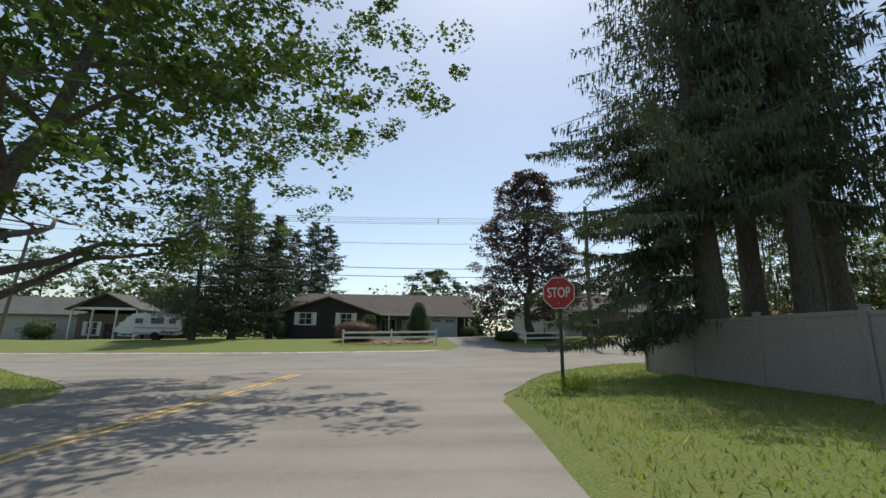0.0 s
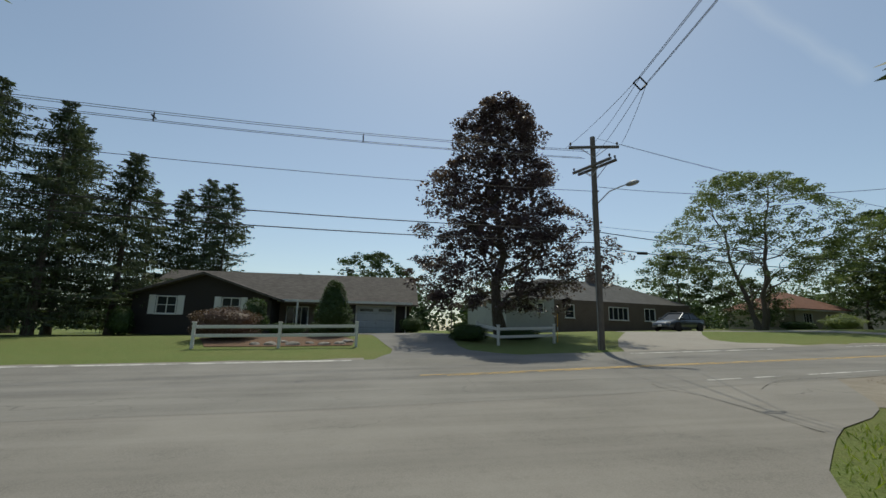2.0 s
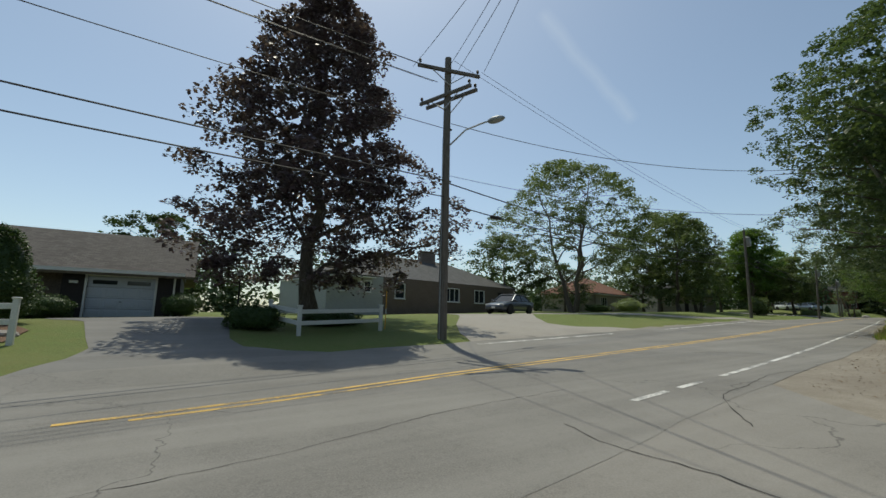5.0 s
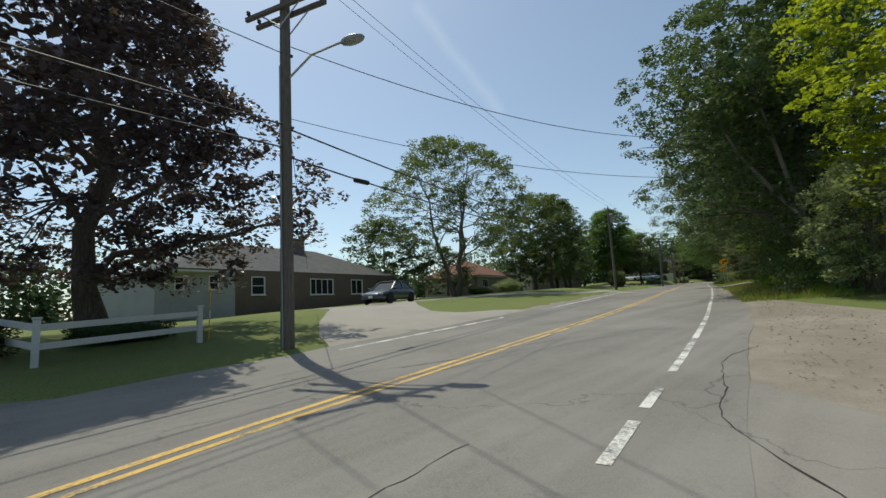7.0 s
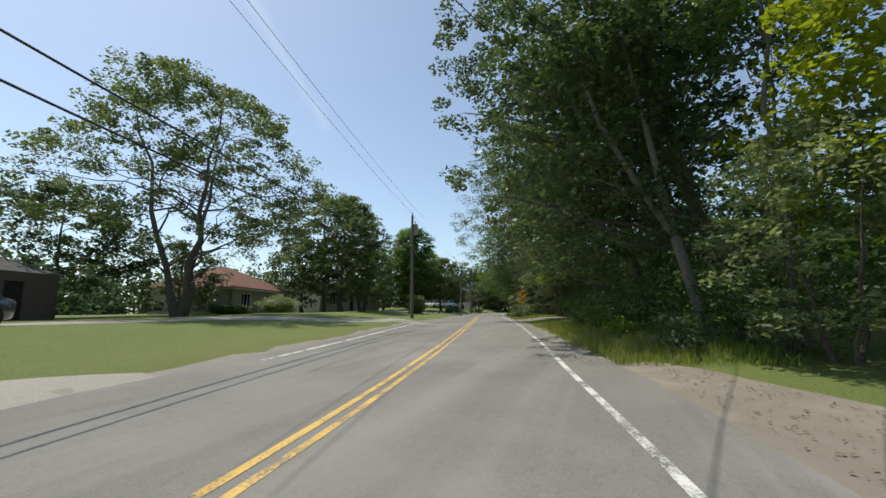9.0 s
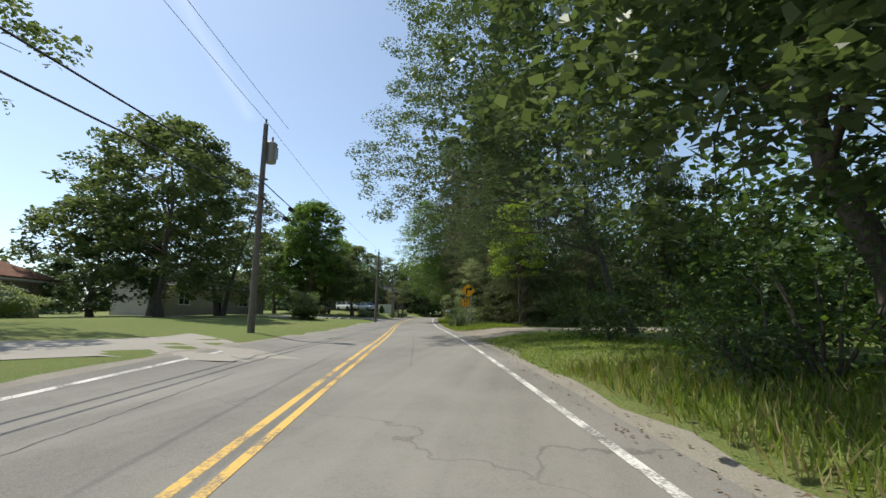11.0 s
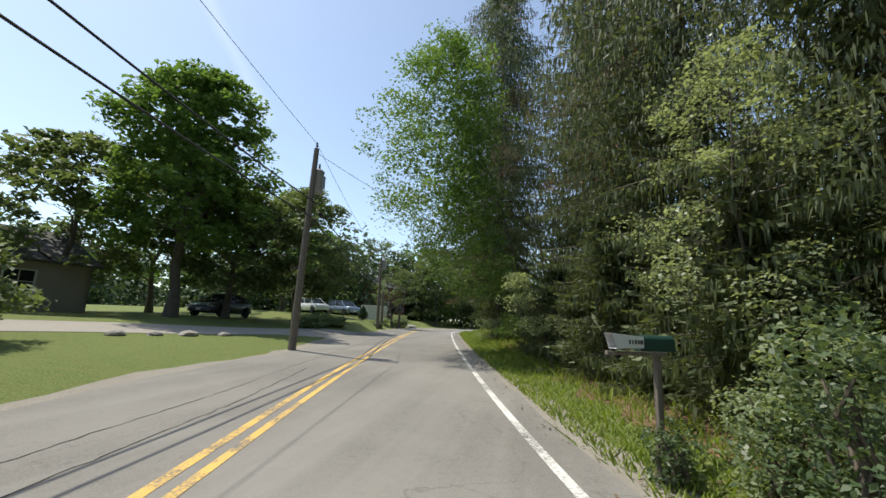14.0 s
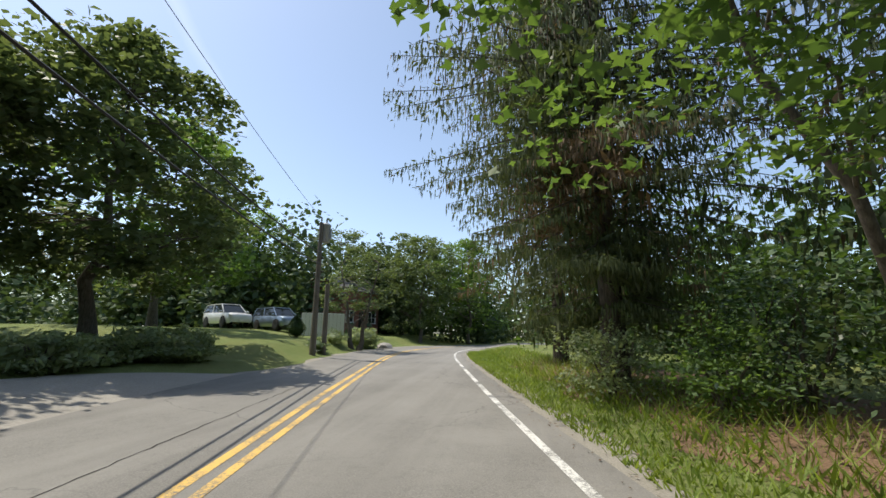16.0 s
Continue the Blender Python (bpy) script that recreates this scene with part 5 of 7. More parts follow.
def garage_door(parent, p0, p1, z0, o):
    m, L = run_pose(p0, p1, z0)
    a, b, c, d = o
    bm = bmesh.new()
    for x0, x1, y0, y1 in ((a - 0.1, a, c, d + 0.1), (b, b + 0.1, c, d + 0.1), (a, b, d, d + 0.1)):
        box(bm, ((x0 + x1) / 2, 0.0, (y0 + y1) / 2), (x1 - x0, 0.1, y1 - y0), 0.006)
    bmesh.ops.transform(bm, matrix=m, verts=bm.verts[:])
    part("door_casing", bm, WHITE, parent, "white casing round the garage door")
    bm = bmesh.new()
    n = 4
    for k in range(n):
        z0_, z1_ = c + (d - c) * k / n, c + (d - c) * (k + 1) / n
        box(bm, ((a + b) / 2, 0.08, (z0_ + z1_) / 2), (b - a, 0.05, z1_ - z0_ - 0.012), 0.006)
        if k < n - 1:
            for j in range(4):
                x0, x1 = a + (b - a) * j / 4 + 0.08, a + (b - a) * (j + 1) / 4 - 0.08
                box(bm, ((x0 + x1) / 2, 0.05, (z0_ + z1_) / 2), (x1 - x0, 0.03, z1_ - z0_ - 0.16), 0.01)
    bmesh.ops.transform(bm, matrix=m, verts=bm.verts[:])
    door = part("garage_door", bm, GARAGE, parent, "blue-grey panelled overhead garage door")
    for j in range(2):
        x0, x1 = a + (b - a) * j / 2 + 0.2, a + (b - a) * (j + 1) / 2 - 0.2
        bm = boxed(((x0 + x1) / 2, 0.05, d - 0.28), (x1 - x0, 0.02, 0.2), 0.005)
        bmesh.ops.transform(bm, matrix=m, verts=bm.verts[:])
        part("pane", bm, GLASS, door)
    bm = boxed(((a + b) / 2, 0.035, c + (d - c) * 0.42), (0.12, 0.04, 0.03), 0.008)
    bmesh.ops.transform(bm, matrix=m, verts=bm.verts[:])
    part("handle", bm, BLACK, door)


def house_brown():
    h = thing("house", "low dark brown ranch house with white shutters and a garage", "house", (0, 0, 0))
    z0 = 1.12
    zt = 3.72
    p0, p1 = (-15.7, 43.3), (-6.9, 43.3)
    wins = [(1.45, 2.75, 1.35, 2.55), (5.55, 6.75, 1.35, 2.55)]
    wall(h, p0, p1, z0, zt, wins, SIDING_DARK, label="dark brown board siding", siding=0.22)
    for o in wins:
        window(h, p0, p1, z0, o, bars=(2, 2), shutters=0.42)
    gable_wall(h, -15.7, -6.9, 43.3, zt, 5.15, SIDING_DARK, axis="y")
    gable_roof(h, -15.7, -6.9, 43.3, 49.2, 5.3, 3.85, ROOF_BROWN, 0.6, axis="y")
    wall(h, (-6.9, 43.3), (-6.9, 45.6), z0, zt, [], SIDING_DARK)
    a, b = (-6.9, 45.6), (-2.2, 45.6)
    mids = [(0.5, 2.1, 0.75, 2.2), (2.7, 3.6, 0.0, 2.1)]
    wall(h, a, b, z0, zt, mids, BRICK_BROWN, label="brown brick under the porch")
    window(h, a, b, z0, mids[0], bars=(3, 1))
    bm = boxed((0, 0, 0), (0.9, 0.06, 2.1), 0.01, Matrix.Translation((-6.9 + 3.15, 45.68, z0 + 1.05)))
    door = part("front_door", bm, SIDING_TAN, h, "tan panelled front door")
    for z in (0.55, 1.5):
        for x in (-0.2, 0.2):
            part("panel", boxed((-3.75 + x, 45.64, z0 + z), (0.28, 0.03, 0.62), 0.01), SIDING_TAN, door)
    for x in (-5.4, -3.2):
        part("porch_post", boxed((x, 44.4, (z0 + zt) / 2), (0.12, 0.12, zt - z0), 0.01), WHITE, h, "white porch post")
    c, d = (-2.2, 45.2), (2.6, 45.2)
    gd = (0.95, 3.7, 0.22, 2.32)
    wall(h, c, d, z0, zt, [gd], SIDING_DARK, siding=0.22)
    wall(h, (-2.2, 45.6), (-2.2, 45.2), z0, zt, [], SIDING_DARK)
    garage_door(h, c, d, z0, gd)
    wall(h, (2.6, 45.2), (2.6, 53.2), z0, zt, [], SIDING_DARK, siding=0.22)
    wall(h, (-15.7, 53.2), (-15.7, 43.3), z0, zt, [], SIDING_DARK, siding=0.22)
    wall(h, (2.6, 53.2), (-15.7, 53.2), z0, zt, [], SIDING_DARK)
    gable_wall(h, 45.2, 53.2, 2.6, zt, 5.95, SIDING_DARK)
    gable_wall(h, 45.2, 53.2, -15.7, zt, 5.95, SIDING_DARK)
    gable_roof(h, -15.7, 2.6, 45.2, 53.2, 6.15, 3.95, ROOF_BROWN, 0.65)
    bm = bmesh.new()
    box(bm, (-2.0, 44.42, 3.66), (9.6, 0.05, 0.16))
    part("gutter", bm, WHITE, h, "pale gutter along the eave")
    part("downpipe", tubed([(2.35, 45.05, 3.6), (2.35, 45.1, 2.4), (2.35, 45.1, 1.25)], 0.045, 8), WHITE, h, "white downpipe at the corner")
    part("wall_lamp", boxed((-1.75, 45.1, z0 + 2.0), (0.34, 0.08, 0.14), 0.02), WHITE, h, "small pale plate on the wall")


def house_hip():
    h = thing("house", "long grey-brown brick house with a grey hip roof and chimney", "house", (0, 0, 0))
    z0, zt = 2.35, 4.95
    # pale wing, brick body
    a, b = (12.2, 52.4), (16.6, 51.6)
    ws = [(1.0, 1.55, 1.35, 2.2), (2.9, 3.5, 1.3, 2.25)]
    wall(h, a, b, z0 - 0.5, zt, [(o[0], o[1], o[2] + 0.5, o[3] + 0.5) for o in ws], SIDING_PALE, label="pale siding", siding=0.24)
    for o in ws:
        window(h, a, b, z0, o, bars=(1, 2))
    c, d = (16.6, 51.6), (33.6, 55.6)
    ws = [(1.2, 2.3, 0.9, 2.2), (6.4, 8.9, 0.85, 2.15), (11.0, 12.5, 0.85, 2.15), (14.6, 15.6, 0.0, 2.1)]
    wall(h, c, d, z0 - 0.5, zt, [(o[0], o[1], o[2] + 0.5, o[3] + 0.5) for o in ws], BRICK_BROWN, label="grey-brown brick")
    window(h, c, d, z0, ws[0], bars=(1, 2))
    window(h, c, d, z0, ws[1], bars=(4, 1))
    window(h, c, d, z0, ws[2], bars=(2, 1))
    m, L = run_pose(c, d, z0)
    part("front_door", boxed((15.1, 0.1, 1.05), (1.0, 0.06, 2.1), 0.01, m), SIDING_DARK, h, "dark front door")
    u = Vector((17.0, 4.0, 0)).normalized()
    n = Vector((-u.y, u.x, 0))
    e1, e0 = Vector((33.6, 55.6, 0)) + n * 9, Vector((12.2, 52.4, 0)) + n * 9
    wall(h, (33.6, 55.6), (e1.x, e1.y), z0 - 0.5, zt, [], BRICK_BROWN)
    wall(h, (e1.x, e1.y), (e0.x, e0.y), z0 - 0.5, zt, [], BRICK_BROWN)
    wall(h, (e0.x, e0.y), (12.2, 52.4), z0 - 0.5, zt, [], SIDING_PALE, siding=0.24)
    mm = Matrix.Translation((12.4, 50.8, 0)) @ Matrix.Rotation(math.atan2(4.0, 17.0), 4, "Z")
    x1, y1, ze, zr, k = 22.2, 10.2, 5.0, 7.65, 6.2
    A, B = (k, y1 / 2, zr), (x1 - k, y1 / 2, zr)
    for cs in ([(0, 0, ze), (x1, 0, ze), B, A], [(x1, y1, ze), (0, y1, ze), A, B], [(0, y1, ze), (0, 0, ze), A], [(x1, 0, ze), (x1, y1, ze), B]):
        bm = bmesh.new()
        slab(bm, cs, 0.14)
        bmesh.ops.transform(bm, matrix=mm, verts=bm.verts[:])
        roof = part("roof", bm, ROOF_GREY, h)
    bm = boxed((x1 / 2, y1 / 2, ze - 0.14), (x1 - 0.1, y1 - 0.1, 0.09))
    bmesh.ops.transform(bm, matrix=mm, verts=bm.verts[:])
    part("soffit", bm, WHITE, h, "white soffit under the eaves")
    bm = bmesh.new()
    cx, cy = 24.2, 58.6
    for k in range(8):
        box(bm, (cx, cy, 7.0 + k * 0.19), (1.72 - 0.02 * (k % 2), 0.8 - 0.02 * (k % 2), 0.175), 0.01)
    box(bm, (cx, cy, 8.55), (1.9, 0.98, 0.1), 0.02)
    ch = part("chimney", bm, CHIMNEY, roof, "broad brick chimney with a concrete cap")


def house_red():
    h = thing("house", "small house with a red-brown hip roof behind a tree", "house", (0, 0, 0))
    z0, zt = 2.6, 5.1
    a, b = (46.7, 55.9), (55.7, 57.8)
    ws = [(1.4, 3.0, 0.9, 2.1), (5.6, 7.8, 0.7, 2.1)]
    wall(h, a, b, z0 - 0.4, zt, [(o[0], o[1], o[2] + 0.4, o[3] + 0.4) for o in ws], SIDING_TAN, label="tan wall")
    for o in ws:
        window(h, a, b, z0, o, bars=(3, 1))
    u = Vector((9.0, 1.9, 0)).normalized()
    n = Vector((-u.y, u.x, 0))
    e1, e0 = Vector((55.7, 57.8, 0)) + n * 8, Vector((46.7, 55.9, 0)) + n * 8
    wall(h, (55.7, 57.8), (e1.x, e1.y), z0 - 0.4, zt, [], SIDING_TAN)
    wall(h, (e1.x, e1.y), (e0.x, e0.y), z0 - 0.4, zt, [], SIDING_TAN)
    wall(h, (e0.x, e0.y), a, z0 - 0.4, zt, [], SIDING_TAN)
    mm = Matrix.Translation((46.3, 55.1, 0)) @ Matrix.Rotation(math.atan2(2.3, 11.0), 4, "Z")
    x1, y1, ze, zr, k = 10.2, 9.4, 5.15, 7.55, 4.4
    A, B = (k, y1 / 2, zr), (x1 - k, y1 / 2, zr)
    for cs in ([(0, 0, ze), (x1, 0, ze), B, A], [(x1, y1, ze), (0, y1, ze), A, B], [(0, y1, ze), (0, 0, ze), A], [(x1, 0, ze), (x1, y1, ze), B]):
        bm = bmesh.new()
        slab(bm, cs, 0.14)
        bmesh.ops.transform(bm, matrix=mm, verts=bm.verts[:])
        part("roof", bm, ROOF_RED, h)
    bm = boxed((x1 / 2, y1 / 2, ze - 0.14), (x1 - 0.1, y1 - 0.1, 0.09))
    bmesh.ops.transform(bm, matrix=mm, verts=bm.verts[:])
    part("soffit", bm, WHITE, h)


def house_far():
    h = thing("house", "grey-roofed house with a white-trimmed front gable", "house", (1.6, -0.8, 0))
    z0, zt = 0.15, 3.3
    wall(h, (-40.3, 47), (-33.1, 47), z0, zt, [(1.1, 2.3, 0.9, 2.3), (3.0, 3.9, 0.0, 2.1), (4.9, 6.3, 0.9, 2.3)], BRICK_BROWN, label="dark brick front")
    for o in ((1.1, 2.3, 0.9, 2.3), (4.9, 6.3, 0.9, 2.3)):
        window(h, (-40.3, 47), (-33.1, 47), z0, o, bars=(2, 2), shutters=0.35)
    part("front_door", boxed((-36.85, 47.1, z0 + 1.05), (0.9, 0.06, 2.1), 0.01), SIDING_DARK, h, "dark front door")
    gable_wall(h, -40.3, -33.1, 46.2, 3.9, 5.35, SIDING_DARK, axis="y")
    gable_roof(h, -40.3, -33.1, 46.0, 53, 5.5, 3.9, ROOF_GREY, 0.4, axis="y")
    part("trim", boxed((-36.7, 46.1, 3.82), (7.6, 0.12, 0.26), 0.01), WHITE, h, "white band under the gable")
    for x in (-40.1, -37.9, -35.4, -33.3):
        part("porch_post", boxed((x, 45.9, (z0 + 3.7) / 2), (0.14, 0.14, 3.7 - z0), 0.01), WHITE, h, "white porch post")
    wall(h, (-54, 48.5), (-40.3, 48.5), z0, zt, [(2, 3.4, 0.9, 2.2), (9, 10.4, 0.9, 2.2)], SIDING_PALE, siding=0.24)
    for o in ((2, 3.4, 0.9, 2.2), (9, 10.4, 0.9, 2.2)):
        window(h, (-54, 48.5), (-40.3, 48.5), z0, o, bars=(2, 2))
    wall(h, (-33.1, 47), (-33.1, 56.5), z0, zt, [], BRICK_BROWN)
    wall(h, (-33.1, 56.5), (-54, 56.5), z0, zt, [], BRICK_BROWN)
    wall(h, (-54, 56.5), (-54, 48.5), z0, zt, [], SIDING_PALE)
    gable_wall(h, 48.5, 56.5, -33.2, zt, 5.2, SIDING_DARK)
    gable_wall(h, 48.5, 56.5, -54, zt, 5.2, SIDING_DARK)
    gable_roof(h, -54, -33.1, 48.5, 56.5, 5.45, 3.45, ROOF_GREY, 0.5)


def house_plain(label, at, turn, size, zt, body, roofmat, brick=None):
    """A small plain house far off: four walls, windows, door and a gable roof."""
    x, y = at
    W, D = size
    z0 = gz(x, y)
    h = thing("house", label, "house", (x, y, z0), turn)
    ws = [(W * 0.12, W * 0.12 + 1.3, 0.9, 2.2), (W * 0.45, W * 0.45 + 0.95, 0.0, 2.1), (W * 0.7, W * 0.7 + 1.4, 0.9, 2.2)]
    wall(h, (-W / 2, -D / 2), (W / 2, -D / 2), -0.3, zt, [(o[0], o[1], o[2] + 0.3, o[3] + 0.3) for o in ws], body)
    window(h, (-W / 2, -D / 2), (W / 2, -D / 2), 0, ws[0], bars=(2, 2))
    window(h, (-W / 2, -D / 2), (W / 2, -D / 2), 0, ws[2], bars=(2, 2))
    part("front_door", boxed((-W / 2 + ws[1][0] + 0.475, -D / 2 + 0.1, 1.05), (0.95, 0.06, 2.1), 0.01), SIDING_DARK, h, "dark door")
    wall(h, (W / 2, -D / 2), (W / 2, D / 2), -0.3, zt, [], body)
    wall(h, (W / 2, D / 2), (-W / 2, D / 2), -0.3, zt, [], body)
    wall(h, (-W / 2, D / 2), (-W / 2, -D / 2), -0.3, zt, [], body)
    gable_wall(h, -D / 2, D / 2, W / 2, zt, zt + D * 0.24, body)
    gable_wall(h, -D / 2, D / 2, -W / 2, zt, zt + D * 0.24, body)
    gable_roof(h, -W / 2, W / 2, -D / 2, D / 2, zt + D * 0.26, zt + 0.12, roofmat, 0.4)


house_brown()
house_hip()
house_red()
house_far()
house_plain("grey house with a shingled roof beyond a driveway", (78.5, 66.5), -12, (13, 8), 2.8, SIDING_TAN, ROOF_GREY)
house_plain("small red-brick house half hidden by trees", (128.5, 60.0), -20, (6.5, 7), 4.4, BRICK_RED, ROOF_GREY)

# ---- poles and wires ----
def insulator(bm, p, up=0.16, r=0.05):
    lathe(bm, [(0.015, 0), (0.02, up * 0.3), (r, up * 0.45), (r * 0.6, up * 0.6), (r, up * 0.75), (r * 0.4, up)], 8, Matrix.Translation(p))


def pole_shaft(bm, top, h, r0=0.17, r1=0.12):
    n = 8
    tube(bm, [(top[0] * k / n, top[1] * k / n, h * k / n - (0.3 if k == 0 else 0)) for k in range(n + 1)], [r0 + (r1 - r0) * k / n for k in range(n + 1)], 12)


def transformer(parent, p):
    bm = bmesh.new()
    lathe(bm, [(0.20, 0), (0.23, 0.03), (0.23, 0.78), (0.25, 0.80), (0.25, 0.85), (0.16, 0.93), (0.05, 0.95)], 18, Matrix.Translation(p))
    t = part("transformer", bm, GREY_METAL, parent, "grey can transformer")
    smooth(t)
    bm = bmesh.new()
    insulator(bm, Vector(p) + Vector((0.08, 0, 0.9)), 0.3, 0.05)
    part("bushing", bm, RUST_METAL, t)
    bm = bmesh.new()
    box(bm, Vector(p) + Vector((0, -0.26, 0.4)), (0.08, 0.1, 0.5))
    part("bracket", bm, METAL, t)


def main_pole():
    x, y, z = 10.8, 31.6, 1.03
    p = thing("utility_pole", "weathered wooden utility pole with two crossarms and a street light", "utility pole", (x, y, gz(x, y)))
    h = 11.5 - gz(x, y)
    bm = bmesh.new()
    pole_shaft(bm, (0.05, 0.0), h, 0.17, 0.125)
    part("pole", bm, POLE_WOOD, p, "weathered grey-brown wooden pole")
    def arm(zc, half, turn, dy, label):
        m = Matrix.Translation((0.04, 0, zc)) @ Matrix.Rotation(turn, 4, "Z")
        a = part("crossarm", boxed((0, dy, 0), (half * 2, 0.10, 0.13), 0.012, m), POLE_WOOD, p, label)
        for s in (-1, 1):
            bm = tubed([m @ Vector((s * half * 0.55, dy, -0.05)), m @ Vector((0, dy, -0.55))], 0.02, 5)
            part("brace", bm, METAL, a)
            bm = bmesh.new()
            insulator(bm, m @ Vector((s * half * 0.93, dy, 0.06)), 0.2, 0.06)
            part("insulator", bm, RUST_METAL, a, "dark pin insulator")
        return a
    ta = math.radians(-12)
    arm(h - 0.62, 1.22, ta, -0.19, "top crossarm")
    tb = math.radians(-68)
    arm(h - 1.58, 1.2, tb, -0.18, "lower crossarm")
    arm(h - 1.58, 1.2, tb, 0.2, "lower crossarm")
    # street light on a bracket
    bm = tubed([(0.1, -0.1, 6.95), (0.35, -0.8, 7.35), (0.62, -1.42, 7.42), (0.76, -1.75, 7.43)], 0.03, 7)
    a = part("lamp_bracket", bm, METAL, p, "curved steel bracket")
    bm = bmesh.new()
    m = Matrix.Translation((0.84, -1.95, 7.4)) @ Matrix.Rotation(math.radians(-66), 4, "Z")
    r = bmesh.ops.create_uvsphere(bm, u_segments=14, v_segments=9, radius=1)
    bmesh.ops.scale(bm, vec=(0.34, 0.16, 0.11), verts=r["verts"])
    bmesh.ops.transform(bm, matrix=m, verts=r["verts"])
    s = smooth(part("lamp_head", bm, GREY_METAL, a, "grey cobra-head street lamp"))
    bm = bmesh.new()
    for zc, ln in ((5.6, 0.3), (4.8, 0.3), (7.6, 0.25)):
        box(bm, (0.16, -0.06, zc), (0.1, 0.08, 0.05))
    part("hardware", bm, RUST_METAL, p)
    part("conduit", tubed([(-0.16, -0.08, 0.0), (-0.16, -0.08, 3.0), (-0.15, -0.07, 7.2)], 0.02, 6), METAL, p, "thin grey conduit up the pole")


def plain_pole(x, y, h, top, label, can=None):
    p = thing("utility_pole", label, "utility pole", (x, y, gz(x, y)), group="poles along the road")
    bm = bmesh.new()
    pole_shaft(bm, top, h, 0.145, 0.095)
    part("pole", bm, POLE_WOOD, p)
    bm = bmesh.new()
    insulator(bm, (top[0], top[1], h - 0.02), 0.28, 0.05)
    part("insulator", bm, RUST_METAL, p)
    for k in (0.62, 0.72):
        part("cable_clamp", boxed((top[0] * k + 0.05, top[1] * k - 0.15, h * k), (0.12, 0.1, 0.06), 0.01), RUST_METAL, p)
    if can:
        transformer(p, can)


def hang(label, a, b, sag, r=0.014, group="overhead wires", n=22, extra=None):
    a, b = Vector(a), Vector(b)
    pts = []
    for k in range(n + 1):
        t = k / n
        q = a.lerp(b, t)
        q.z -= sag * 4 * t * (1 - t)
        pts.append(q)
    ob = part("overhead_wire", tubed(pts, r, 5), CABLE)
    tagged(ob, label, "cable", group)
    return pts


main_pole()
PB, PC, PD, PW = (49.8, 40.0), (77.6, 44.45), (99.6, 49.2), (-33.0, 32.6)
plain_pole(*PB, 8.6, (0.1, 0.0), "tall wooden utility pole with a transformer on the lawn", (0.42, -0.1, 7.0))
plain_pole(*PC, 7.35, (-0.1, -0.3), "leaning wooden utility pole with a transformer", (0.3, -0.22, 5.75))
plain_pole(*PD, 6.1, (0, 0), "dark wooden utility pole near the bend", (0.28, -0.1, 5.2))
plain_pole(*PW, 9.6, (0.5, 0.3), "wooden utility pole beside the far lawn")
# towards the west: spacer bundle, neutral, two telephone cables
W0 = (-44.0, 22.0)
plain_pole(*W0, 10.2, (0, 0), "wooden utility pole on the far verge")
west = []
for dx, dz in ((0, 0.16), (-0.12, 0), (0.12, 0), (0, -0.14)):
    west.append(hang("thin dark wire of a spacer bundle", (W0[0], W0[1] + dx, 10.0 + dz), (10.2, 31.2 + dx * 3, 10.35 + dz * 1.5), 1.25, 0.011))
for k in (0.668, 0.805):
    q = Vector(W0 + (10.0,)).lerp(Vector((10.2, 31.2, 10.35)), k) - Vector((0, 0, 1.25 * 4 * k * (1 - k)))
    bm = boxed(q, (0.04, 0.05, 0.36), 0.01)
    box(bm, q, (0.05, 0.3, 0.04))
    tagged(part("wire_spacer", bm, BLACK), "small black diamond spacer on the bundle", "cable spacer", "wire spacers")
hang("dark overhead wire to the west", W0 + (8.6,), (10.7, 31.5, 8.6), 1.1, 0.013)
hang("thick dark telephone cable to the west", W0 + (7.0,), (10.65, 31.42, 6.6), 0.9, 0.022)
hang("thick dark telephone cable to the west", W0 + (6.5,), (10.65, 31.42, 6.0), 0.9, 0.022)
hang("thin slack guy wire", (-33.0, 32.6, 7.2), (-46, 37, 3.2), 0.1, 0.01)
# across the road to the south: three wires through a spacer
S = Vector((8.2, 23.4, 9.15))
for dx, dz, ax, ay, az in ((-0.2, 0, -1.25, 0.35, 10.95), (0.0, 0.2, 0.05, -0.1, 11.15), (0.2, 0, 1.2, -0.72, 10.95)):
    hang("thin wire crossing the road", (10.8 + ax, 31.6 + ay, az), S + Vector((dx, 0, dz)), 0.1, 0.009, n=12)
    hang("thin wire crossing the road", S + Vector((dx, 0, dz)), (1.6 + dx, -14, 9.6 + dz), 0.9, 0.009)
hang("thin wire crossing the road", (10.9, 31.5, 10.5), S + Vector((0, 0, -0.2)), 0.1, 0.009, n=12)
hang("thin wire crossing the road", S + Vector((0, 0, -0.2)), (1.6, -14, 9.4), 0.9, 0.009)
bm = bmesh.new()
for a, b in (((-0.22, 0), (0, 0.22)), ((0, 0.22), (0.22, 0)), ((0.22, 0), (0, -0.22)), ((0, -0.22), (-0.22, 0))):
    tube(bm, [S + Vector((a[0], 0, a[1])), S + Vector((b[0], 0, b[1]))], 0.025, 5)
tagged(part("wire_spacer", bm, BLACK), "black diamond spacer holding four wires", "cable spacer", "wire spacers")
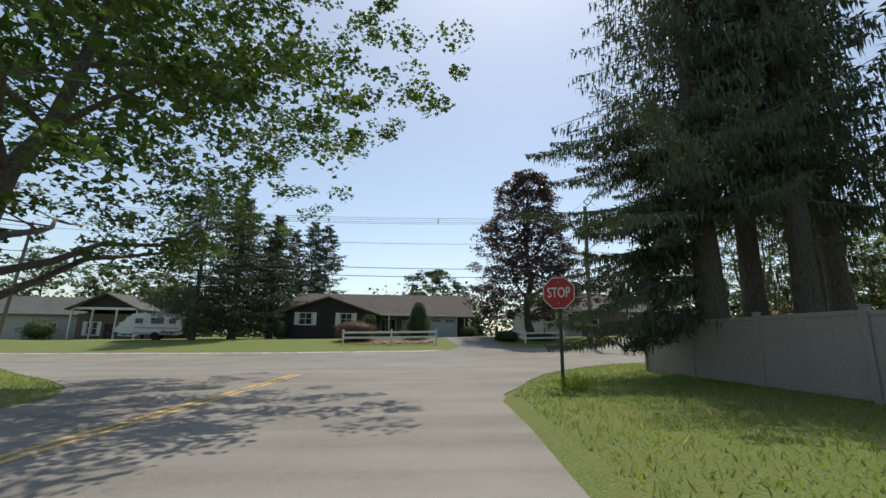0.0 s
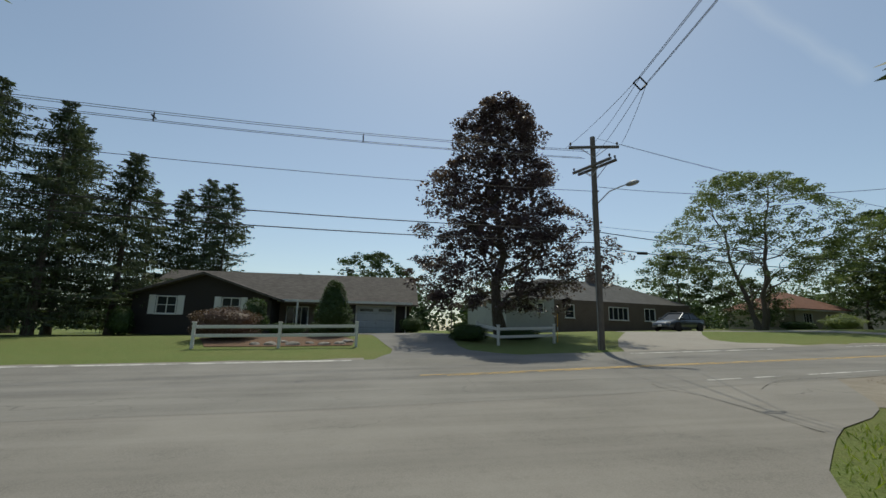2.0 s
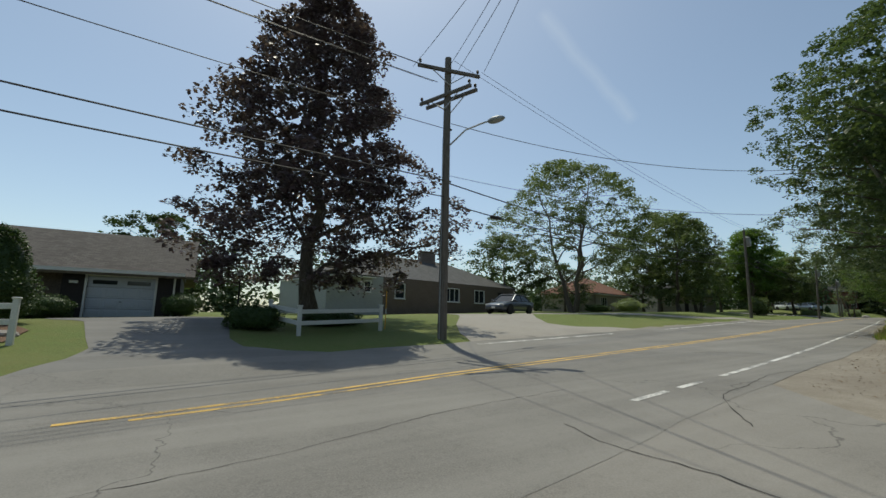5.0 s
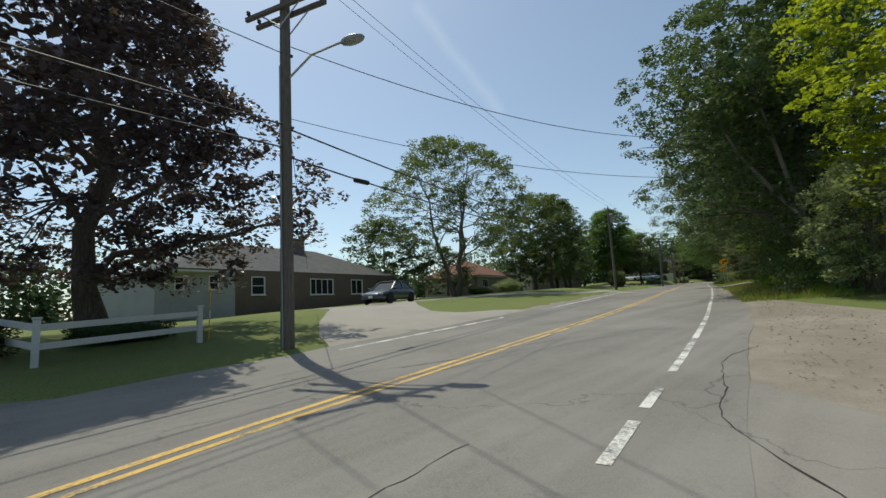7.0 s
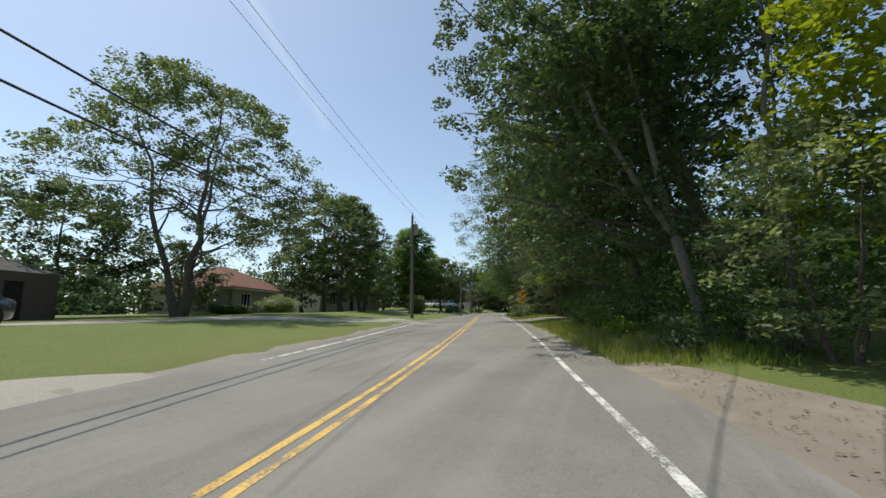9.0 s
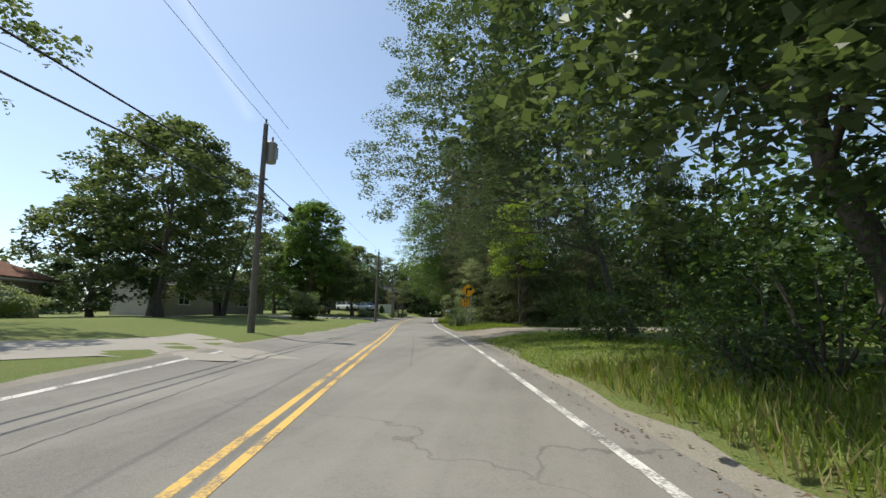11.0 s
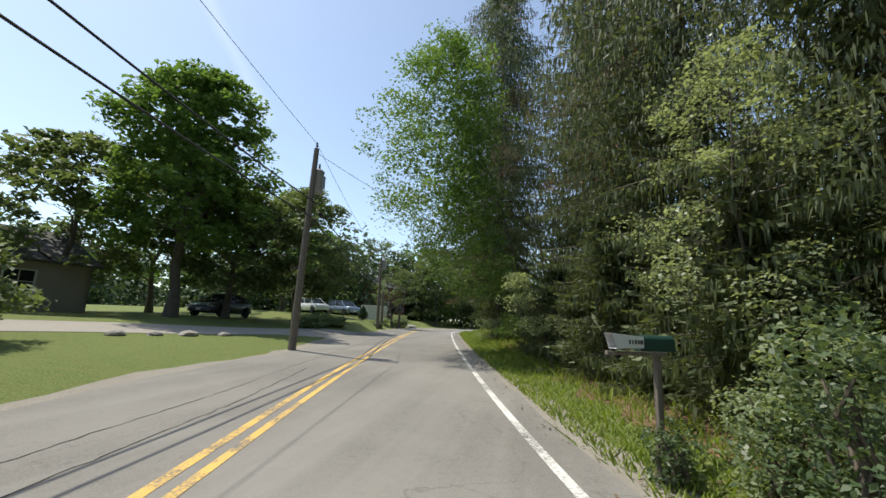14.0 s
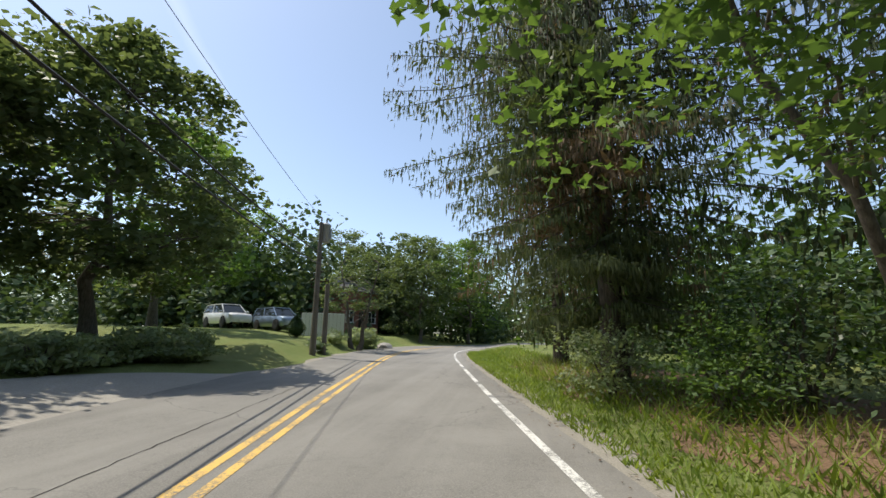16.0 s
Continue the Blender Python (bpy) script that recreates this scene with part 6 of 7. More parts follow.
# along the road to the east
topB, topC, topD = (PB[0] + 0.1, PB[1], gz(*PB) + 8.75), (PC[0] - 0.1, PC[1] - 0.3, gz(*PC) + 7.55), (*PD, gz(*PD) + 6.3)
hang("thin top wire along the road", (11.0, 31.4, 11.35), topB, 0.5, 0.008)
hang("thin top wire along the road", (11.9, 30.9, 10.9), (PB[0], PB[1] - 1.1, topB[2] - 0.5), 0.5, 0.008)
hang("thin top wire along the road", topB, topC, 0.45, 0.008)
hang("thin top wire along the road", topC, topD, 0.4, 0.008)
hang("thick dark telephone cable along the road", (10.9, 31.5, 6.55), (PB[0], PB[1] - 0.15, gz(*PB) + 6.0), 0.75, 0.024)
hang("thick dark telephone cable along the road", (10.9, 31.5, 5.8), (PB[0], PB[1] - 0.15, gz(*PB) + 5.35), 0.75, 0.024)
hang("thick dark telephone cable along the road", (PB[0], PB[1] - 0.15, gz(*PB) + 6.0), (PC[0] - 0.07, PC[1] - 0.3, gz(*PC) + 5.35), 0.5, 0.024)
hang("thick dark telephone cable along the road", (PB[0], PB[1] - 0.15, gz(*PB) + 5.35), (PC[0] - 0.07, PC[1] - 0.3, gz(*PC) + 4.75), 0.5, 0.024)
hang("thick dark telephone cable along the road", (PC[0] - 0.07, PC[1] - 0.3, gz(*PC) + 5.35), (PD[0], PD[1] - 0.1, gz(*PD) + 4.6), 0.45, 0.024)
hang("thick dark telephone cable along the road", (PC[0] - 0.07, PC[1] - 0.3, gz(*PC) + 4.75), (PD[0], PD[1] - 0.1, gz(*PD) + 4.1), 0.45, 0.024)
hang("thin service wire to a house", (10.9, 31.6, 6.9), (22.5, 52.8, 5.3), 0.3, 0.01)
# over the road into the trees
hang("dark wire over the road into the trees", (10.9, 31.4, 8.8), (34.0, 25.9, 10.5), 1.2, 0.013)
hang("thin wire over the road into the trees", (10.9, 31.4, 6.8), (33.0, 21.3, 7.6), 1.34, 0.009)
hang("thin wire over the road into the trees", (PC[0] - 0.1, PC[1] - 0.3, gz(*PC) + 7.2), (90, 39.5, 8.6), 0.2, 0.009)
for a, b, t, ln, r in (((10.9, 31.5, 5.8), (PB[0], PB[1] - 0.15, gz(*PB) + 5.35), 0.065, 0.62, 0.075), ((PC[0] - 0.07, PC[1] - 0.3, gz(*PC) + 5.35), (PD[0], PD[1] - 0.1, gz(*PD) + 4.6), 0.06, 0.5, 0.09), ((PB[0], PB[1] - 0.15, gz(*PB) + 5.35), (PC[0] - 0.07, PC[1] - 0.3, gz(*PC) + 4.75), 0.09, 0.5, 0.1), ((PB[0], PB[1] - 0.15, gz(*PB) + 6.0), (PC[0] - 0.07, PC[1] - 0.3, gz(*PC) + 5.35), 0.11, 0.4, 0.1)):
    a, b = Vector(a), Vector(b)
    d = (b - a).normalized()
    q = a.lerp(b, t) - Vector((0, 0, 3.0 * t * (1 - t) * 0.75 + 0.06))
    tagged(smooth(part("splice_case", tubed([q - d * ln / 2, q - d * ln * 0.46, q + d * ln * 0.46, q + d * ln / 2], [r * 0.5, r, r, r * 0.5], 10), BLACK)), "black cable splice case on a telephone cable", "splice case", "splice cases")


# ---- signs ----
def letters(text, size, material, parent, m, bold=0.008, name="lettering"):
    cu = bpy.data.curves.new(name, "FONT")
    cu.body, cu.size, cu.align_x, cu.align_y, cu.extrude = text, size, "CENTER", "CENTER", 0.0015
    cu.offset = bold * size
    tmp = bpy.data.objects.new(name, cu)
    me = bpy.data.meshes.new_from_object(tmp)
    bpy.data.objects.remove(tmp)
    me.transform(m)
    me.materials.append(material)
    ob = new(name, me)
    ob.parent = parent
    return ob


def face_pose(x, z, y=0.0, sx=1.0):
    """Flat drawing in x and y stood up to look towards -y."""
    return Matrix.Translation((x, y, z)) @ Matrix.Rotation(math.pi / 2, 4, "X") @ Matrix.Diagonal((sx, 1, 1, 1))


def channel_post(parent, x, y, h, lean=0.0, material=None):
    bm = bmesh.new()
    m = Matrix.Translation((x, y, 0)) @ Matrix.Rotation(lean, 4, "Y")
    box(bm, (0, 0.012, h / 2 - 0.2), (0.03, 0.006, h + 0.4), 0, m)
    for s in (-1, 1):
        box(bm, (s * 0.021, 0.0, h / 2 - 0.2), (0.012, 0.03, h + 0.4), 0, m)
        box(bm, (s * 0.034, -0.014, h / 2 - 0.2), (0.016, 0.006, h + 0.4), 0, m)
    return part("post", bm, material or METAL, parent, "steel channel post")


def stop_sign():
    x, y = 2.84, 10.45
    s = thing("stop_sign", "red octagonal stop sign on a steel post in grass", "stop sign", (x, y, gz(x, y)), -30)
    zc = 2.50 - gz(x, y)
    R = 0.388 / math.cos(math.pi / 8)
    oct_ = lambda r: [(r * math.cos(math.pi / 8 + k * math.pi / 4), zc + r * math.sin(math.pi / 8 + k * math.pi / 4)) for k in range(8)]
    channel_post(s, 0.02, 0.03, zc + 0.3, material=RUST_METAL)
    bm = prism(bmesh.new(), oct_(R), 0.004)
    face = part("face", bm, STOP_RED, s, "faded red sign face")
    bm = bmesh.new()
    o, i = oct_(R * 0.985), oct_(R * 0.94)
    for k in range(8):
        j = (k + 1) % 8
        vs = [bm.verts.new((p[0], -0.0045, p[1])) for p in (o[k], o[j], i[j], i[k])]
        bm.faces.new(vs)
    part("border", bm, WHITE, face, "white border")
    letters("STOP", 0.345, WHITE, face, face_pose(0, zc, -0.004, 0.68))
    bm = bmesh.new()
    for z in (-0.25, 0.25):
        lathe(bm, [(0.012, 0), (0.012, 0.01), (0.006, 0.014)], 8, Matrix.Translation((0, -0.002, zc + z)) @ Matrix.Rotation(math.pi / 2, 4, "X"))
    part("bolt", bm, METAL, face)


def turn_sign():
    x, y = 64.25, 33.2
    s = thing("warning_sign", "yellow diamond right-turn sign with a 30 MPH plate below", "road sign", (x, y, gz(x, y)), -74)
    zc = 4.72 - gz(x, y)
    k = 0.52
    channel_post(s, 0.12, 0.05, zc + 0.1, math.radians(2))
    channel_post(s, -0.16, 0.02, zc - 0.2, math.radians(-1))
    bm = prism(bmesh.new(), [(0, zc - k), (k, zc), (0, zc + k), (-k, zc)], 0.004)
    bmesh.ops.bevel(bm, geom=[e for e in bm.edges if abs(e.verts[0].co.y - e.verts[1].co.y) > 0.001], offset=0.05, segments=3, affect="EDGES")
    face = part("face", bm, SIGN_YELLOW, s, "yellow-orange diamond sign face")
    bm = bmesh.new()
    pts = [(0, zc - k), (k, zc), (0, zc + k), (-k, zc)]
    for a in range(4):
        p, q = pts[a], pts[(a + 1) % 4]
        f = lambda c, r: (c[0] * r, zc + (c[1] - zc) * r)
        vs = [bm.verts.new((c[0], -0.0045, c[1])) for c in (f(p, 0.93), f(q, 0.93), f(q, 0.90), f(p, 0.90))]
        bm.faces.new(vs)
    part("border", bm, BLACK, face, "thin black border")
    bm = bmesh.new()
    out = [(-0.16, -0.24), (-0.06, -0.24), (-0.06, 0.0), (-0.02, 0.05), (0.10, 0.05), (0.10, -0.05), (0.34, 0.11), (0.10, 0.26), (0.10, 0.16), (-0.08, 0.16), (-0.16, 0.08)]
    prism(bm, [(a, zc + b) for a, b in out], 0.003, Matrix.Translation((0, -0.0045, 0)))
    part("arrow", bm, BLACK, face, "black right-turn arrow")
    zp = zc - k - 0.30
    bm = boxed((-0.19, 0, zp), (0.54, 0.004, 0.54))
    bmesh.ops.bevel(bm, geom=[e for e in bm.edges if abs(e.verts[0].co.y - e.verts[1].co.y) > 0.001], offset=0.04, segments=3, affect="EDGES")
    plate = part("plate", bm, SIGN_YELLOW, s, "square yellow speed plate")
    letters("30", 0.34, BLACK, plate, face_pose(-0.19, zp + 0.085, -0.004, 1.14))
    letters("MPH", 0.135, BLACK, plate, face_pose(-0.19, zp - 0.15, -0.004, 1.05), 0.002)
    bm = bmesh.new()
    for a, b, w, hh in ((-0.19, zp + 0.245, 0.5, 0.012), (-0.19, zp - 0.245, 0.5, 0.012), (-0.435, zp, 0.012, 0.49), (0.055, zp, 0.012, 0.49)):
        box(bm, (a, -0.003, b), (w, 0.003, hh))
    part("border", bm, BLACK, plate)


stop_sign()
turn_sign()


# ---- mailboxes ----
def mailbox(x, y, turn, label, post_mat, box_mat, arm=True):
    m = thing("mailbox", label, "mailbox", (x, y, gz(x, y)), turn)
    part("post", boxed((0, 0, 0.55), (0.11, 0.11, 1.3), 0.01), post_mat, m, "square wooden post")
    part("post_cap", boxed((0, 0, 1.22), (0.15, 0.15, 0.05), 0.015), post_mat, m)
    part("arm", boxed((0.32, 0, 0.92), (0.75, 0.09, 0.09), 0.008), post_mat, m)
    bm = bmesh.new()
    tube(bm, [(0.12, 0, 0.72), (0.42, 0, 0.9)], 0.035, 6)
    part("brace", bm, post_mat, m)
    bm = bmesh.new()
    prof = [(-0.085, 0.0), (0.085, 0.0), (0.085, 0.12)] + [(0.085 * math.cos(a), 0.12 + 0.085 * math.sin(a)) for a in np.linspace(0, math.pi, 9)[1:-1]] + [(-0.085, 0.12)]
    prism(bm, prof, 0.5, Matrix.Translation((0.42, 0, 0.97)) @ Matrix.Rotation(math.pi / 2, 4, "Z"))
    b = part("box", bm, box_mat, m)
    part("flag", boxed((0.5, -0.1, 1.12), (0.14, 0.008, 0.05)), STOP_RED, b, "red flag")


mailbox(22.2, 20.6, 150, "dark metal mailbox on a white wooden post", WHITE, BLACK)


def paper_box(x, y, turn):
    """A green mailbox with an open-fronted newspaper tube before it."""
    m = thing("mailbox", "green metal mailbox with a white newspaper tube among brush", "mailbox", (x, y, gz(x, y)), turn)
    part("post", boxed((0, 0.0, 0.5), (0.07, 0.07, 1.28), 0.01), POLE_WOOD, m, "weathered wooden post")
    part("arm", boxed((0.05, -0.3, 1.15), (0.06, 0.72, 0.045), 0.006), POLE_WOOD, m, "grey wooden arm")
    bm = bmesh.new()
    prof = [(-0.085, 0.0), (0.085, 0.0), (0.085, 0.13)] + [(0.085 * math.cos(a), 0.13 + 0.085 * math.sin(a)) for a in np.linspace(0, math.pi, 9)[1:-1]] + [(-0.085, 0.13)]
    prism(bm, [(0.88 * u, 0.84 * v) for u, v in prof], 0.42, Matrix.Translation((-0.03, 0.0, 1.175)))
    b = part("box", bm, MAIL_GREEN, m, "dark green mailbox")
    part("door", boxed((-0.03, -0.217, 1.26), (0.145, 0.012, 0.16), 0.004), MAIL_GREEN, b)
    part("flag", boxed((-0.112, 0.05, 1.31), (0.008, 0.14, 0.05)), STOP_RED, b, "red flag")
    # the tube: open towards the road, its mouth wider and cut aslant
    t = 0.006
    rear, mouth = -0.27, -0.66
    ring = lambda y, w, z0, z1, lean: [Vector((0.10 - w, y + lean, z0)), Vector((0.10 + w, y + lean, z0)), Vector((0.10 + w, y, z1)), Vector((0.10 - w, y, z1))]
    bm = bmesh.new()
    loops = [ring(rear, 0.06, 1.215, 1.335, 0), ring(mouth, 0.078, 1.20, 1.365, 0.05), ring(mouth + 0.004, 0.078 - t, 1.20 + t, 1.365 - t, 0.05), ring(rear - 0.01, 0.06 - t, 1.215 + t, 1.335 - t, 0)]
    vs = [[bm.verts.new(p) for p in r] for r in loops]
    for p, q in zip(vs, vs[1:]):
        for i in range(4):
            bm.faces.new((p[i], p[(i + 1) % 4], q[(i + 1) % 4], q[i]))
    bm.faces.new(vs[0][::-1])
    bm.faces.new(vs[3])
    tube = part("newspaper_tube", bm, CAR_WHITE, m, "white plastic newspaper tube")
    for k, w in enumerate((0.035, 0.022, 0.03, 0.018, 0.026)):
        part("lettering_bar", boxed((0.165, -0.30 - 0.036 * k, 1.275), (0.012, w * 0.9, 0.045), 0.002), CAR_DARK, tube, "dark unreadable lettering")


paper_box(69.0, 35.0, 202)
shrub("roadside_shrub", "leafy brush grown up beside a mailbox", (67.0, 34.3), (1.3, 0.9, 1.5), LEAF_DARK, seed=205, n=3600, leaf=0.06, rough=0.3, heart=False)
shrub("roadside_shrub", "leafy brush grown round a mailbox post", (68.0, 34.35), (0.9, 0.6, 1.1), LEAF_SILVER, seed=203, n=3000, leaf=0.055, rough=0.3, heart=False)
shrub("roadside_shrub", "low weeds before a mailbox post", (68.3, 35.1), (0.5, 0.4, 0.6), LEAF_DARK, seed=204, n=1200, leaf=0.05, rough=0.3, heart=False)


# ---- fences ----
def rail_fence(posts, label, h=1.1):
    f = thing("rail_fence", label, "fence", (posts[0][0], posts[0][1], gz(*posts[0])))
    o = Vector((posts[0][0], posts[0][1], gz(*posts[0])))
    tops = []
    for x, y in posts:
        z = gz(x, y)
        b = Vector((x, y, z)) - o
        p = part("post", boxed(b + Vector((0, 0, h / 2 - 0.08)), (0.125, 0.125, h + 0.16), 0.01), WHITE, f, "white square post")
        part("cap", boxed(b + Vector((0, 0, h + 0.02)), (0.17, 0.17, 0.05), 0.015), WHITE, p)
        tops.append(b)
    for a, b in zip(tops, tops[1:]):
        for z in (h - 0.17, h - 0.55):
            d = b - a
            m = Matrix.Translation((a + b) / 2 + Vector((0, 0, z))) @ d.to_track_quat("X", "Z").to_matrix().to_4x4()
            part("rail", boxed((0, 0, 0), (d.length, 0.045, 0.14), 0.008, m), WHITE, f, "white horizontal rail")


rail_fence([(-7.35, 32.7), (-3.75, 32.7), (-0.4, 32.9)], "white two-rail fence with square posts before a shrub bed")
rail_fence([(5.75, 35.3), (6.4, 33.4), (9.65, 34.4)], "white two-rail corner fence under the purple maple", 0.95)


# ---- planting round the houses ----
sheet("shrub_bed", [(-7.0, 33.1), (-4, 33.0), (-0.6, 33.2), (-0.6, 35.0), (-2.0, 37.6), (-5, 37.0), (-8.4, 36.0)], MULCH, 0.03, 0.6, "brown mulch bed with stones behind the fence", "garden bed")
shrub("barberry_shrub", "broad mounded shrub with reddish leaves behind a fence", (-7.0, 35.4), (3.1, 2.2, 1.65), HEDGE_RED, 101, 6000, 0.085, 2.6)
shrub("arborvitae", "cone-shaped clipped evergreen behind a fence", (-2.0, 36.9), (2.6, 2.6, 3.1), HEDGE, 102, 8000, 0.09, 2.1, cone=0.62)
shrub("arborvitae", "upright rounded evergreen by the house wall", (-6.3, 37.6), (1.5, 1.5, 2.1), HEDGE, 103, 3500, 0.09, 2.4, cone=0.25)
shrub("arborvitae", "rounded evergreen at the corner of the house", (-15.6, 42.2), (1.6, 1.5, 1.9), HEDGE, 104, 3000, 0.09, 2.2, cone=0.2)
shrub("box_hedge", "low clipped hedge before the porch", (-5.6, 42.6), (2.4, 0.9, 0.75), HEDGE, 105, 3000, 0.07, 3.0)
shrub("box_hedge", "low clipped hedge before the porch", (-3.2, 42.8), (2.2, 0.9, 0.8), HEDGE, 106, 3000, 0.07, 3.0)
shrub("box_hedge", "rounded clipped shrub beside the garage door", (-2.2, 43.6), (1.9, 1.3, 1.05), HEDGE, 107, 3200, 0.07, 2.6)
shrub("box_hedge", "rounded clipped shrub at the garage corner", (2.75, 44.2), (1.7, 1.5, 1.2), HEDGE, 108, 3500, 0.07, 2.4)
shrub("box_hedge", "dark clipped hedge beside the driveway", (5.15, 34.9), (1.9, 1.2, 0.85), HEDGE, 109, 4500, 0.07, 3.4, turn=-30)
shrub("box_hedge", "dark clipped hedge under the maple", (8.2, 35.9), (2.4, 1.0, 0.6), HEDGE, 110, 3500, 0.07, 3.2, turn=10)
shrub("garden_shrub", "loose green bush by the porch", (-41.5, 45.0), (3.2, 2.2, 2.0), HEDGE, 111, 3500, 0.12, 2.2, rough=0.15)
shrub("garden_shrub", "loose shrub in front of the red-roofed house", (50.5, 54.0), (4.2, 2.4, 1.5), LEAF_SILVER, 112, 4000, 0.14, 2.2, rough=0.18)
shrub("garden_shrub", "low dark foundation hedge", (44.5, 53.6), (5.0, 1.2, 0.9), HEDGE, 113, 3500, 0.12, 2.8, turn=10)
shrub("garden_shrub", "wide pale shrub at the lawn's edge", (69.2, 48.0), (4.6, 1.9, 2.2), LEAF_AIRY, 114, 6000, 0.16, 2.2, rough=0.18)
shrub("garden_shrub", "low spreading shrub beside a driveway", (92.4, 49.8), (2.4, 1.5, 0.75), LEAF_SILVER, 115, 3500, 0.12, 2.2, rough=0.2)
shrub("garden_shrub", "low spreading shrub near the bend", (110.5, 50.6), (3.2, 2.2, 1.2), LEAF_SILVER, 116, 3000, 0.14, 2.2, rough=0.2)


def boulder(x, y, r, seed, label, group):
    bm = bmesh.new()
    bmesh.ops.create_icosphere(bm, subdivisions=2, radius=1.0)
    for v in bm.verts:
        k = 1 + 0.28 * noise.noise(v.co * 1.4 + Vector((seed * 7.1, 0, 0)))
        v.co = Vector((v.co.x * r * k, v.co.y * r * 0.7 * k, max(-0.1 * r, v.co.z * r * 0.45 * k)))
    bmesh.ops.translate(bm, vec=(x, y, gz(x, y) + 0.02), verts=bm.verts[:])
    ob = part("rock", bm, STONE)
    tagged(ob, label, "rock", group)


for i, (x, y, r) in enumerate([(-5.0, 33.6, 0.26), (-4.3, 33.5, 0.32), (-3.3, 33.5, 0.36), (-2.6, 33.8, 0.22), (-1.9, 33.5, 0.28), (-1.2, 33.7, 0.30), (-0.9, 34.2, 0.34), (-3.9, 34.2, 0.24)]):
    boulder(x, y, r, i, "pale flat field stone in the shrub bed", "stones in the bed")
boulder(113.0, 49.8, 0.85, 21, "large dark boulder near the bend", "")
shrub("arborvitae", "small dark evergreen on a grassy bank near the bend", (104.2, 52.4), (1.5, 1.4, 1.35), HEDGE, 117, 2600, 0.07, 2.0, cone=0.7)
shrub("garden_shrub", "low weeds along the grassy bank near the bend", (101.6, 49.9), (2.6, 1.0, 0.55), LEAF_DARK, 118, 1800, 0.08, 2.0, rough=0.35, turn=25)
shrub("garden_shrub", "low weeds along the grassy bank near the bend", (106.4, 51.0), (3.0, 1.1, 0.7), LEAF_SILVER, 119, 2000, 0.08, 2.0, rough=0.35, turn=20)
for i, (x, y, r) in enumerate([(78.2, 47.6, 0.3), (76.9, 48.0, 0.36), (75.8, 48.3, 0.28), (74.6, 48.5, 0.32)]):
    boulder(x, y, r, 30 + i, "grey field stone by a driveway", "stones by the drive")


def yard_lamp(x, y):
    l = thing("yard_lamp", "black lamp post with a small pale lantern", "lamp post", (x, y, gz(x, y)))
    part("post", tubed([(0, 0, -0.1), (0, 0, 1.7)], 0.035, 8), BLACK, l)
    bm = bmesh.new()
    lathe(bm, [(0.06, 1.7), (0.10, 1.74), (0.12, 1.98), (0.09, 2.0)], 6)
    part("lantern", bm, LAMP_GLASS, l, "pale glass lantern")
    bm = bmesh.new()
    lathe(bm, [(0.15, 1.99), (0.12, 2.03), (0.03, 2.12), (0.02, 2.18)], 6)
    part("lantern_cap", bm, BLACK, l)


yard_lamp(5.0, 39.6)
r = thing("marker_stake", "thin yellow reflector stake in the lawn", "marker stake", (10.0, 34.8, gz(10.0, 34.8)))
part("stake", tubed([(0, 0, -0.2), (0.03, 0, 1.5)], 0.014, 6), SIGN_YELLOW, r)
part("band", tubed([(0.02, 0, 0.6), (0.023, 0, 0.8)], 0.022, 8), WHITE, r, "white reflective band")


# ---- vehicles ----
def loft(bm, rings):
    vs = [[bm.verts.new(p) for p in r] for r in rings]
    n = len(vs[0])
    for u, w in zip(vs, vs[1:]):
        for k in range(n - 1):
            bm.faces.new((u[k], u[k + 1], w[k + 1], w[k]))
    bm.faces.new(vs[0])
    bm.faces.new(vs[-1][::-1])


def wheel(parent, x, y, r, side):
    m = Matrix.Translation((x, y, r)) @ Matrix.Rotation(math.pi / 2, 4, "X")
    bm = bmesh.new()
    lathe(bm, [(r * 0.62, -0.10), (r * 0.93, -0.105), (r, -0.07), (r, 0.07), (r * 0.93, 0.105), (r * 0.62, 0.10)], 24, m)
    w = smooth(part("wheel", bm, RUBBER, parent, "black tyre"))
    bm = bmesh.new()
    lathe(bm, [(r * 0.64, -0.08), (r * 0.64, 0.085), (r * 0.52, 0.06), (r * 0.5, -0.02)], 24, m @ Matrix.Rotation(math.pi if side > 0 else 0, 4, "X"))
    for k in range(5):
        box(bm, (r * 0.3, 0, 0.065), (r * 0.55, 0.05, 0.03), 0, m @ Matrix.Rotation(math.pi if side > 0 else 0, 4, "X") @ Matrix.Rotation(k * math.tau / 5, 4, "Z"))
    part("rim", bm, CAR_SILVER, w, "five-spoke alloy rim")


